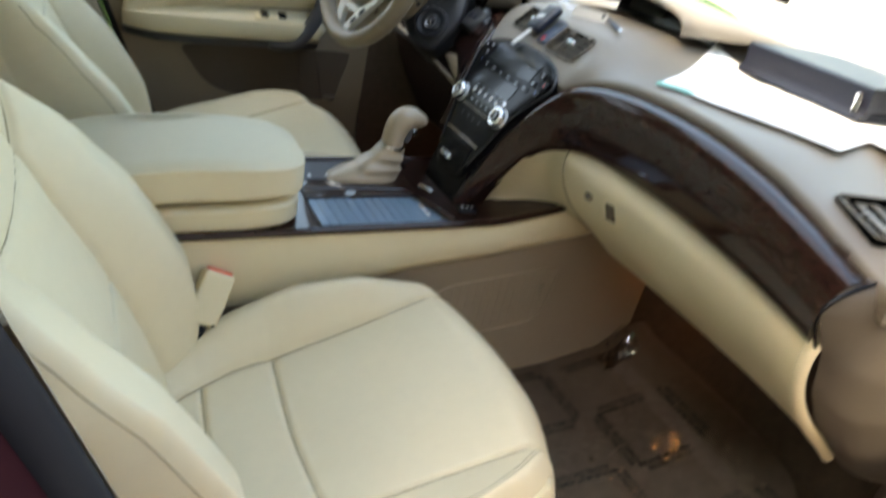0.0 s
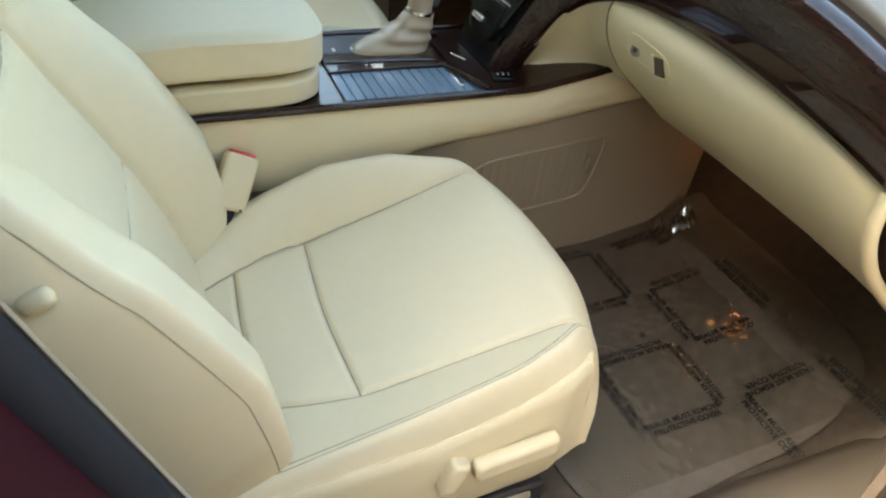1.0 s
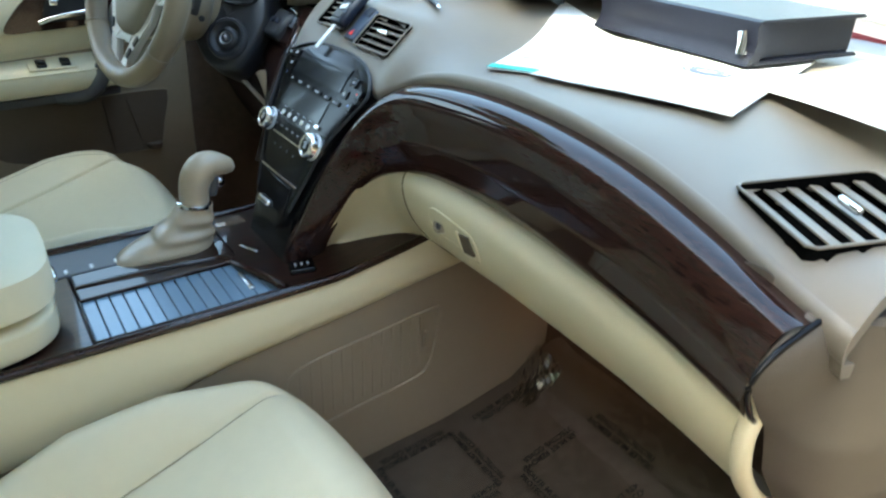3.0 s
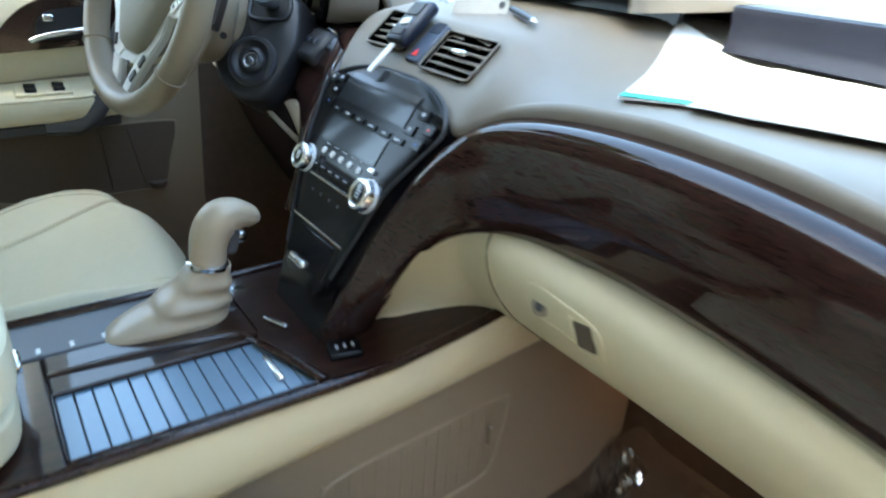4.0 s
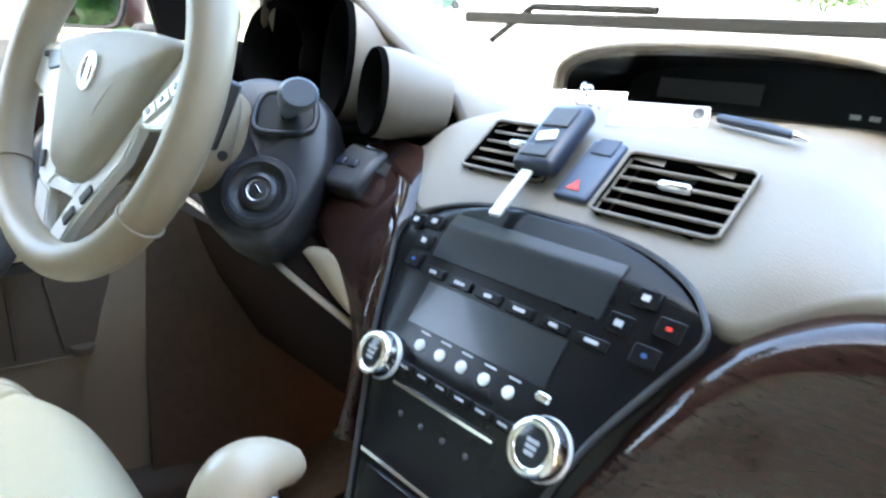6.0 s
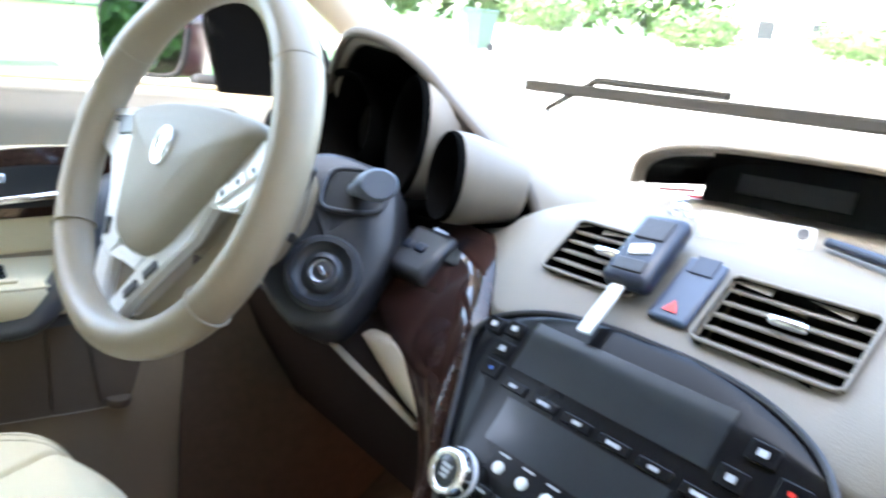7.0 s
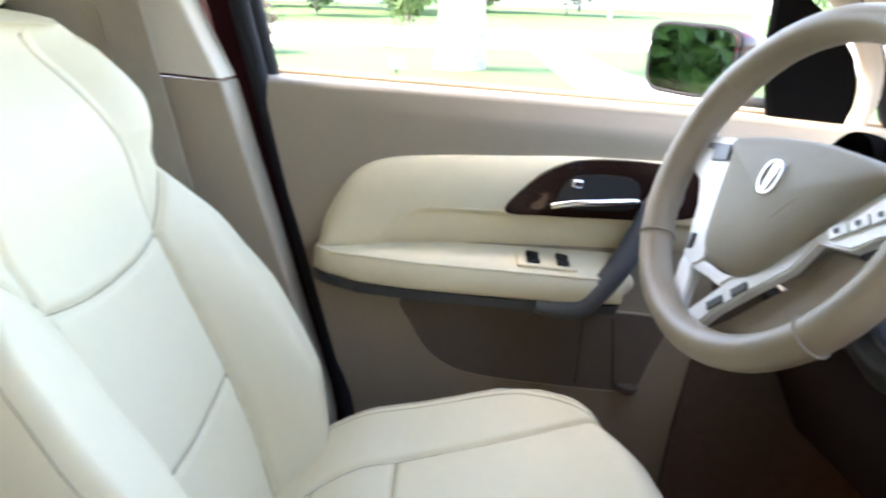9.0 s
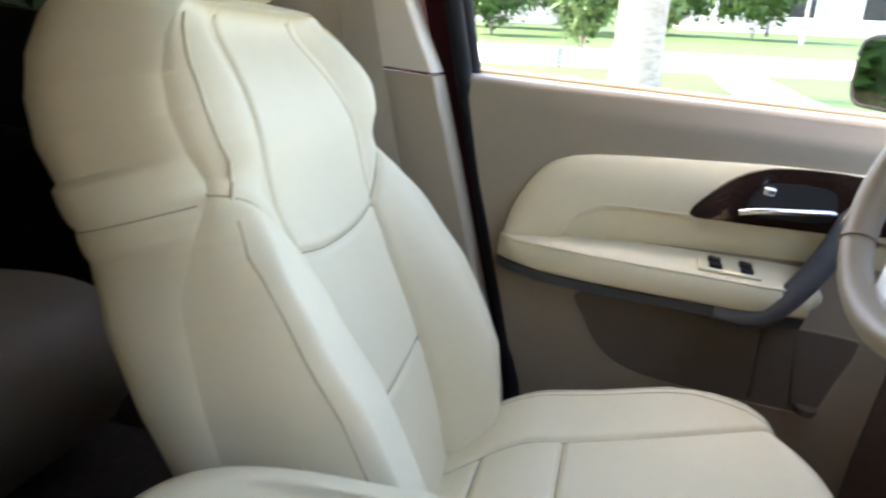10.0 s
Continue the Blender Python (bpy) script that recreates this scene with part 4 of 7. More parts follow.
def dash_top(x, y):
    """Height of the padded top."""
    xl, zl = dash_lip(y)
    mid = math.exp(-(max(0, abs(y - 0.01) - 0.10) / 0.055) ** 2)
    zf = 1.089 + 0.030 * mid + 0.030 * float(step(0.19, 0.23, y)) * -1 + 0.016 * float(step(0.14, 0.18, y)) - 0.024 * float(step(-0.46, -0.62, y))
    d = x - xl
    if mid > 0.02:
        flat = interp(x, [0.76, 0.80, 0.84, 0.90, 1.0, 1.3], [1.042, 1.080, 1.116, 1.130, 1.130, 1.105])
    else:
        flat = 0
    zl = zl + 0.0085 * float(step(-0.145, -0.20, y))
    side = zl + (max(zf, zl) - zl) * (1 - math.exp(-max(d, 0) / 0.022)) - 0.01 * max(0, d - 0.25)
    return side * (1 - mid) + max(flat, zl) * mid


def with_holes(bm, frames):
    """Takes out the faces that lie inside the given openings."""
    out = []
    inv = [(m.inverted(), w / 2 - 0.001, h / 2 - 0.001) for m, w, h in frames]
    for f in bm.faces:
        c = f.calc_center_median()
        for m, w, h in inv:
            q = m @ c
            if abs(q.x) < h and abs(q.y) < w and abs(q.z) < 0.03:
                out.append(f)
                break
    bmesh.ops.delete(bm, geom=out, context="FACES")
    return bm


def make_dashboard():
    dash = thing("dashboard", (1.0, 0, 0.75), "beige dashboard with dark burl wood sweep and black centre stack", "dashboard")
    ys_ = np.concatenate([np.linspace(-0.70, -0.19, 52), np.linspace(-0.18, 0.22, 90), np.linspace(0.23, 0.72, 40)])
    rows = []
    for y in ys_:
        xl, zl = dash_lip(y)
        w = float(step(-0.145, -0.20, y))
        row = [(xl + 0.02, y, zl - 0.022), (xl + 0.004 - 0.007 * w, y, zl - 0.010 - 0.005 * w), (xl - 0.0055 * w, y, zl - 0.007 - 0.004 * w), (xl - 0.006 * w, y, zl - 0.004), (xl - 0.006 * w, y, zl - 0.002 + 0.004 * w), (xl - 0.0045 * w, y, zl - 0.001 + 0.0065 * w)]
        for f in np.linspace(0, 1, 60) ** 1.8:
            x = xl + 0.001 - 0.002 * w + f * (1.30 - xl)
            row.append((x, y, dash_top(x, y)))
        rows.append(row)
    rows = np.array(rows)
    for _ in range(6):
        rows[1:-1] = 0.25 * rows[:-2] + 0.5 * rows[1:-1] + 0.25 * rows[2:]
    part("dash_pad", with_holes(solid_grid(rows, (0.004, 0, -0.012)), VENTS), DASH, dash, "beige soft dashboard top")
    part("wood_sweep", solid_grid(strip(UPPER, LOWER, lambda f: 0.012 + 0.024 * float(step(0.25, 0.80, f)), 150, 36, 60), (0.012, 0.002, -0.003)), WOOD, dash, "glossy dark burl wood trim sweeping to the console")
    part("wood_sweep", solid_grid(strip(UPPER_D, LOWER_D, 0.012, 80, 16), (0.012, -0.002, -0.003)), WOOD, dash, "glossy dark burl wood trim beside the steering column")
    # cream knee panel under the arch
    A = smooth_path([(0.702, -0.060, 0.814), (0.708, -0.072, 0.838), (0.716, -0.096, 0.876), (0.726, -0.109, 0.904), (0.735, -0.119, 0.922), (0.749, -0.140, 0.942), (0.764, -0.166, 0.955), (0.771, -0.1815, 0.957)], 48)
    B = smooth_path([(0.704, -0.059, 0.812), (0.726, -0.062, 0.812), (0.750, -0.066, 0.815), (0.776, -0.077, 0.818), (0.800, -0.092, 0.822), (0.815, -0.112, 0.824), (0.823, -0.140, 0.824), (0.826, -0.1815, 0.822)], 48)
    rows = [[A[i].lerp(B[i], j / 15) + Vector((0.014, 0.012, -0.004)) * (math.sin(math.pi * j / 15) * float(step(1.0, 0.55, i / 47))) + Vector((-0.020, -0.004, -0.012)) * (math.sin(math.pi * j / 15) * float(step(0.7, 1.0, i / 47))) for j in range(16)] for i in range(48)]
    for i, row in enumerate(rows):
        f = float(step(0.50, 0.98, i / 47))
        for j, p in enumerate(row):
            z = 0.958 + (0.828 - 0.958) * j / 15
            row[j] = p.lerp(Vector((interp(z, [0.828, 0.861, 0.889, 0.914, 0.939, 0.955, 0.967], [0.8435, 0.8075, 0.7855, 0.7725, 0.7665, 0.7685, 0.7775]), p.y, z)), f)
    part("knee_panel", solid_grid(rows, (0.01, 0.008, 0)), CREAM, dash, "cream panel under the wood arch")
    part("panel_lip", tube([Vector(p) + Vector((-0.0005, 0.001, 0)) for p in rows[47]], 0.0018, 6), CREAM, dash)
    A = smooth_path([(0.728, 0.124, 0.973), (0.742, 0.165, 0.986), (0.757, 0.218, 0.992), (0.769, 0.272, 0.984)], 30)
    B = smooth_path([(0.728, 0.127, 0.966), (0.742, 0.170, 0.961), (0.757, 0.224, 0.963), (0.769, 0.274, 0.975)], 30)
    part("knee_panel", solid_grid([[A[i].lerp(B[i], j / 7) + Vector((-0.006, 0, 0)) * math.sin(math.pi * j / 7) - Vector((0.004, 0, 0)) for j in range(8)] for i in range(30)], (0.008, 0, 0)), KNOB_LEATHER, dash, "tan leaf-shaped panel beside the column")
    # glove box lid
    sec = [(0.790, 0.971), (0.776, 0.967), (0.767, 0.955), (0.765, 0.939), (0.771, 0.914), (0.784, 0.889), (0.806, 0.861), (0.842, 0.828), (0.880, 0.797), (0.908, 0.772)]
    ys_ = np.linspace(-0.1835, -0.662, 60)
    rows = []
    for y in ys_:
        sh = interp(y, [-0.66, -0.585, -0.51, -0.42, -0.32, -0.18], [-0.022, -0.011, -0.004, 0.0, 0.002, 0.0])
        dz = interp(y, [-0.66, -0.5, -0.3, -0.18], [-0.004, -0.001, 0.0, 0.0])
        rows.append([(x + sh, y, z + dz) for x, z in [tuple(p)[:2] for p in smooth_path([(a, b, 0) for a, b in sec], 30)]])
    lid = part("glove_box_lid", solid_grid(rows, (0.014, 0, -0.004)), CREAM, dash, "cream glove box lid with lock and latch")
    end = smooth_path([(a - 0.022, -0.664, b - 0.004) for a, b in sec], 30)
    part("lid_edge", tube(end, 0.0075, 10, up=(0, 1, 0)), CREAM, lid)
    part("lid_joint", tube(smooth_path([(a - 0.0012, -0.1828, b + 0.0006) for a, b in sec[1:]], 30), 0.0009, 6), JOINT, lid)
    fx = lambda z: interp(z, [0.889, 0.914, 0.939, 0.955], [0.785, 0.772, 0.766, 0.768])
    lm = pose(fx(0.919) - 0.0005, -0.252, 0.919, 0, -76, 0)
    lock = part("lid_lock", lathe([(0.002, 0.001), (0.0060, 0.001), (0.0065, 0.002), (0.0082, 0.002), (0.0092, 0.0005), (0.0092, -0.006)], lm, 28), TAUPE, lid)
    part("lock_face", lathe([(0.001, 0.0016), (0.0045, 0.0016), (0.0055, 0.0008)], lm, 20), GREY, lock)
    part("key_slit", box((0.006, 0.0014, 0.001), lm @ pose(0, 0, 0.0018, 0, 0, 20), 0), INK, lock)
    ring = smooth_path([(0, -0.234, 0.922), (0, -0.238, 0.934), (0, -0.252, 0.939), (0, -0.280, 0.937), (0, -0.312, 0.933), (0, -0.323, 0.924), (0, -0.322, 0.902), (0, -0.312, 0.896), (0, -0.296, 0.899), (0, -0.275, 0.904), (0, -0.248, 0.904), (0, -0.237, 0.910)], 72, True)
    part("latch_plate", tube([Vector((fx(p.z) - 0.0002, p.y, p.z)) for p in ring], 0.0013, 6, closed=True), CREAM, lid)
    # Dark box on the lid stands for the shade inside the latch recess.
    part("latch_shade", box((0.004, 0.021, 0.026), pose(fx(0.916) + 0.0008, -0.304, 0.916, -10, -15, 0), 0.0018), SHADE, lid)
    part("latch_grip", box((0.008, 0.004, 0.026), pose(fx(0.916) + 0.001, -0.2925, 0.917, -10, -15, 0), 0.0018), CREAM, lid)
    part("latch_grip", box((0.008, 0.021, 0.004), pose(fx(0.903) + 0.0005, -0.307, 0.902, -10, -20, 0), 0.0018), CREAM, lid)
    # right end of the dashboard
    zs_ = np.linspace(0.76, 1.038, 48)
    P = [[(interp(z, [0.76, 0.80, 0.85, 0.90, 0.935, 0.950, 0.962, 1.003, 1.02, 1.038], [0.902, 0.856, 0.802, 0.767, 0.756, 0.750, 0.740, 0.712, 0.728, 0.766]) * (1 - min(1, 5 * f)) + interp(z, [0.76, 0.82, 0.88, 0.94, 1.038], [0.902, 0.834, 0.786, 0.760, 0.766]) * min(1, 5 * f) + 0.35 * f ** 2.4, -0.671 - 0.075 * math.sin(f * math.pi / 2), z - 0.006 * f) for f in np.linspace(0, 1, 16)] for z in zs_]
    # Darker than the other taupe, since doorway shade is put into its colour.
    part("end_panel", solid_grid(P, (0.012, 0.004, 0)), END, dash, "taupe end panel of the dashboard, darkened to stand for shade")
    part("wood_end_bead", tube(smooth_path([(0.741, -0.668, 0.956), (0.722, -0.673, 0.975), (0.710, -0.674, 1.003), (0.728, -0.676, 1.022), (0.768, -0.680, 1.036)], 24), 0.0022, 8), BLACK, dash)
    lamp_m = Matrix.Translation((0.7702, -0.630, 1.042)) @ pose(0, 0, 0, 0, -86, 0)
    part("airbag_lamp", outline([(0.0042 * math.cos(a), 0.014 * math.sin(a)) for a in np.linspace(0, 2 * math.pi, 24, endpoint=False)], 0.002, lamp_m, 0.0006), END, dash)
    P = [[(x, y, 0.958 + (x - 0.76) * 0.05) for y in np.linspace(-0.68, 0.62, 30)] for x in np.linspace(0.775, 1.28, 6)]
    part("inner_shelf", solid_grid(P, (0, 0, -0.01)), DARK, dash)
    P = [[(interp(z, [0.60, 0.80, 0.96], [1.24, 1.20, 0.93]), y, z) for y in np.linspace(-0.67, -0.14, 8)] for z in np.linspace(0.62, 0.96, 6)]
    part("glove_box_bin", solid_grid(P, (0.02, 0, 0)), DARK, dash)
    P = [[(interp(z, [0.70, 0.85, 0.97], [0.93, 0.84, 0.80]), y, z) for y in np.linspace(0.135, 0.68, 8)] for z in np.linspace(0.72, 0.99, 6)]
    # The dark brown stands for shade below the dash.
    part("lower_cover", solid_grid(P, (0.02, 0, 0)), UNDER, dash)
    # round-cornered side vent at the passenger end
    make_vent(dash, *VENTS[2], 6, "side_vent", -80, 0.0105)
    return dash


def make_vent(dash, m, w, h, n, name="centre_vent", lean=-41, deep=0.013):
    """A recessed air outlet in its own plane: w along y, h up the slope."""
    rim = [(h / 2, w / 2), (h / 2, -w / 2), (-h / 2, -w / 2), (-h / 2, w / 2)]
    loop = []
    for (a, b), (c, d) in zip(rim, rim[1:] + rim[:1]):
        loop += [(a + (c - a) * f, b + (d - b) * f) for f in np.linspace(0.05, 0.95, 8)]
    back = part(name, loft([[m @ Vector((a, b, z)) for a, b in loop] for z in (-0.028, 0.001)], False), VOID, dash, "dark air vent with beige slats")
    part("vent_floor", outline([(a, b) for a, b in loop], 0.002, m @ pose(0, 0, -0.028), 0), VOID, back)
    part("vent_frame", tube([m @ Vector((a * 1.02, b * 1.01, 0.001)) for a, b in loop], 0.0013, 8, closed=True), DASH, back)
    for k in range(n):
        f = (k + 0.5) / n - 0.5
        part("vent_slat", box((0.0020, w * 0.97, deep), m @ pose(f * h, 0, -0.007, 0, lean, 0), 0.0006), DASH, back)
    part("vent_tab", box((0.006, w * 0.26, 0.006), m @ pose(0.002, -w * 0.03, 0.003), 0.0025), CHROME, back)
    return back


def stack_x(z):
    return interp(z, [0.80, 0.872, 0.974, 1.045, 1.08, 1.115, 1.14], [0.648, 0.668, 0.712, 0.762, 0.80, 0.84, 0.89])


def on_stack(y, z, off=0.0):
    """A pose on the stack's face: x up the slope, y to the driver side, z out of it."""
    d = Vector((stack_x(z + 0.012) - stack_x(z - 0.012), 0, 0.024)).normalized()
    nrm = Vector((-d.z, 0, d.x))
    p = Vector((stack_x(z), y, z)) + nrm * off
    return Matrix(((d.x, 0, nrm.x, p.x), (0, 1, 0, p.y), (d.z, 0, nrm.z, p.z), (0, 0, 0, 1)))


VENT_R = on_stack(-0.058, 1.0905, 0.003)
VENT_L = on_stack(0.072, 1.0975, 0.003)
VENT_END = pose(0.850, -0.634, 1.0715) @ pose(0, 0, 0, 4, -4, 0) @ pose(0, 0, 0, 0, 0, -23)
VENTS = [(VENT_R, 0.084, 0.050), (VENT_L, 0.078, 0.048), (VENT_END, 0.088, 0.112)]
make_dashboard()


# ---- centre stack ----
def make_stack():
    st = thing("centre_stack", (0.70, 0, 0.83), "black centre stack with display, radio keys and two chrome knobs", "car stereo")
    zs_ = np.linspace(0.852, 1.064, 80)
    side = smooth_path([(0.036, 0.852, 0), (0.050, 0.864, 0), (0.057, 0.885, 0), (0.074, 0.93, 0), (0.091, 0.975, 0), (0.109, 1.01, 0), (0.121, 1.031, 0), (0.117, 1.043, 0), (0.100, 1.053, 0), (0.072, 1.0605, 0), (0.040, 1.064, 0)], 160)
    rows = []
    for z in zs_:
        w = interp(z, [p.y for p in side], [p.x for p in side])
        rows.append([tuple(on_stack(w * f, z, 0.001 + 0.004 * (1 - abs(f) ** 8)).translation) for f in np.linspace(-1, 1, 30)])
    face = part("face_plate", solid_grid(rows, (0.03, 0, -0.006)), BLACK, st, "glossy black face plate")
    edge = [on_stack(y, z, 0.003).translation for y, z in [(-0.055, 0.88), (-0.074, 0.93), (-0.091, 0.975), (-0.110, 1.01), (-0.122, 1.032), (-0.116, 1.044), (-0.100, 1.053), (-0.072, 1.0605), (-0.040, 1.064), (0, 1.065), (0.040, 1.064), (0.072, 1.0605), (0.100, 1.053), (0.116, 1.044), (0.122, 1.032), (0.110, 1.01), (0.091, 0.975), (0.074, 0.93), (0.055, 0.88)]]
    part("face_edge", tube(smooth_path(edge, 120), 0.0020, 6), DARK, face)
    for name, y0, y1, z0, z1, label in (("upper_display", -0.066, 0.074, 1.0265, 1.0525, "dark upper display screen"), ("lower_display", -0.055, 0.063, 0.9885, 1.0125, "grey lower display screen")):
        rows = [[tuple(on_stack(y, z, 0.0062).translation) for y in np.linspace(y0, y1, 12)] for z in np.linspace(z0, z1, 8)]
        part(name, solid_grid(rows, (0.004, 0, -0.002)), SCREEN, st, label)
    for k in range(6):
        key = part("radio_key", box((0.007, 0.021, 0.003), on_stack(0.064 - 0.0265 * k, 1.018 - 0.0004 * k, 0.0055), 0.0010), BLACK, st)
        part("key_mark", box((0.0022, 0.006 + 0.003 * (k % 2), 0.0006), on_stack(0.064 - 0.0265 * k, 1.018 - 0.0004 * k, 0.0071), 0), MARK, key)
    for y, z, mark in ((-0.086, 1.042, MARK), (-0.078, 1.028, MARK), (-0.105, 1.033, RED), (-0.099, 1.019, BLUE), (0.088, 1.045, MARK), (0.088, 1.033, MARK), (0.088, 1.021, BLUE), (0.106, 1.043, MARK)):
        key = part("climate_key", box((0.0115, 0.0155, 0.0025), on_stack(y, z, 0.0055), 0.0010), BLACK, st)
        part("key_mark", box((0.0036, 0.005, 0.0006) if mark is MARK else (0.0022, 0.003, 0.0006), on_stack(y, z, 0.0069), 0), mark, key)
    for k in range(5):
        key = part("round_key", lathe([(0.002, 0.003), (0.0036, 0.0025), (0.0042, 0)], on_stack(0.043 - 0.0195 * k, 0.980, 0.004), 16), SILVER, st)
        part("key_mark", box((0.0012, 0.009, 0.0006), on_stack(0.043 - 0.0195 * k, 0.9865, 0.0052), 0), MARK, key)
    for k in range(6):
        key = part("preset_key", box((0.007, 0.016, 0.004), on_stack(0.046 - 0.0175 * k, 0.966, 0.005), 0.0012), BLACK, st)
        part("key_mark", box((0.0014, 0.007, 0.0006), on_stack(0.046 - 0.0175 * k, 0.966, 0.0073), 0), MARK, key)
    slot = part("disc_slot", box((0.014, 0.094, 0.003), on_stack(0.006, 0.9515, 0.004), 0.001), BLACK, st)
    part("slot_line", box((0.0020, 0.090, 0.0015), on_stack(0.006, 0.9555, 0.0060), 0), CHROME, slot)
    for k in range(4):
        part("dot_key", lathe([(0.001, 0.0015), (0.0018, 0.001), (0.002, 0)], on_stack(0.036 - 0.020 * k, 0.9415, 0.0045), 10), GREY, st)
    part("seam_line", box((0.002, 0.116, 0.0012), on_stack(0.0, 0.911, 0.0053), 0), CHROME, st)
    flap = part("pocket_lid", box((0.040, 0.096, 0.005), on_stack(0.0, 0.889, 0.004), 0.003), BLACK, st, "black pocket lid with a chrome pull")
    part("lid_pull", box((0.010, 0.036, 0.008), on_stack(0.010, 0.8735, 0.008), 0.004, 3), CHROME, flap)
    for y, k in ((0.067, 0.80), (-0.072, 0.86)):
        knob = part("rotary_knob", lathe([(0.0188 * k, -0.002), (0.0188 * k, 0.014), (0.0178 * k, 0.0175), (0.0155 * k, 0.0185), (0.0125 * k, 0.0180), (0.0115 * k, 0.0165)], on_stack(y, 0.966, 0.002), 40), CHROME, st, "chrome ringed rotary knob")
        part("knob_ring", lathe([(0.0192 * k, 0.004), (0.0198 * k, 0.005), (0.0198 * k, 0.007), (0.0192 * k, 0.008)], on_stack(y, 0.966, 0.002), 40, False), SILVER, knob)
        part("knob_face", lathe([(0.0005, 0.0172), (0.0105, 0.0172), (0.0118, 0.0166)], on_stack(y, 0.966, 0.002), 32), SCREEN, knob)
        for j in range(3):
            part("knob_mark", box((0.0022, 0.008 - 0.001 * j, 0.0005), on_stack(y, 0.966, 0.0194) @ pose(0.0032 - 0.0032 * j, 0, 0), 0), MARK, knob)
    part("lock_tab", box((0.006, 0.010, 0.006), on_stack(-0.058, 0.985, 0.006), 0.002), CHROME, st)
    # filler between the stack and the wood on both sides
    for s in (-1, 1):
        rows = [[tuple(on_stack(s * (interp(z, [0.85, 0.93, 0.975, 1.036], [0.04, 0.072, 0.089, 0.122])) + s * 0.03 * f, z, -0.004 - 0.012 * f).translation) for f in np.linspace(0, 1, 4)] for z in np.linspace(0.862, 1.04, 16)]
        part("side_filler", solid_grid(rows, (0.02, 0, 0)), BLACK, st)
    rows = [[tuple(on_stack(y, z, -0.003).translation) for y in np.linspace(-0.060, 0.064, 8)] for z in np.linspace(0.806, 0.872, 8)]
    part("stack_foot", solid_grid(rows, (0.03, 0, 0)), BLACK, st)

    # air vents and hazard switch above it
    vents = on_stack(-0.064, 1.092, 0.002)
    v = thing("centre_air_vent", vents.translation, "beige air vent with dark openings above the stack", "air vent", group="centre vents")
    make_vent(v, *VENTS[0], 5, "vent_opening")
    v = thing("centre_air_vent", on_stack(0.076, 1.092).translation, "beige air vent with dark openings above the stack", "air vent", group="centre vents")
    make_vent(v, *VENTS[1], 5, "vent_opening")
    hz = thing("hazard_switch", on_stack(0.003, 1.094).translation, "blue-grey hazard switch plate with a red triangle", "switch")
    p = part("switch_plate", box((0.052, 0.027, 0.006), on_stack(0.003, 1.0935, 0.002), 0.004, 3), HAZARD, hz)
    part("warning_triangle", outline([(0.005, 0), (-0.004, 0.005), (-0.004, -0.005)], 0.0006, on_stack(0.003, 1.083, 0.0055), 0), RED, p)
    part("clock_window", box((0.014, 0.016, 0.001), on_stack(0.002, 1.106, 0.0055), 0), FOB, p)


make_stack()


def make_binnacle():
    """Hooded display on the middle of the dashboard."""
    b = thing("display_binnacle", (1.05, 0.01, 1.12), "beige hooded display recessed in the dashboard top", "display")
    yc, hw = 0.0085, 0.150
    def rim(f, lift, w):
        a = math.pi * f
        return yc + (hw + w) * sgnpow(math.cos(a), 0.75), 1.138 + (lift - 0.012) * sgnpow(math.sin(a), 0.6)
    rows = []
    for x, lift, w in ((0.944, 0.050, -0.004), (0.936, 0.0545, 0.0), (0.940, 0.058, 0.004), (0.975, 0.060, 0.008), (1.05, 0.056, 0.014), (1.13, 0.040, 0.02), (1.22, 0.016, 0.03), (1.28, -0.02, 0.03)):
        sl = lambda y: (abs(y - yc) / hw) ** 2 * 0.015
        rows.append([(x + (sl(rim(f, lift, w)[0]) if x < 1.0 else 0) * 1.2, *rim(f, lift, w)) for f in np.linspace(0, 1, 40)])
    part("hood", from_grid(rows), DASH, b, "beige display hood")
    part("hood_lip", tube([Vector(p) for p in rows[1]], 0.003, 8), DASH, b)
    inner = [[(x + (abs(y0 - yc) / hw) ** 2 * 0.018 * (x < 1.0), y0, z0) for y0, z0 in (rim(f, lift, w) for f in np.linspace(0, 1, 40))] for x, lift, w in ((0.946, 0.047, -0.007), (1.06, 0.042, -0.015))]
    part("recess", from_grid(inner), BLACK, b)
    part("screen", box((0.006, 0.272, 0.060), pose(1.052, yc, 1.142, 0, 14, 0), 0.002), SCREEN, b, "black display screen")
    # Grey plate paints a faint reflection on the screen.
    part("painted_glare", box((0.002, 0.10, 0.018), pose(1.046, yc + 0.05, 1.146, 0, 14, 0), 0.0005), GREY, b)
    for k in range(3):
        part("display_mark", box((0.001, 0.008, 0.004), pose(1.0475, yc - 0.075 - 0.014 * k, 1.135, 0, 14, 0), 0), WHITE, b)


make_binnacle()


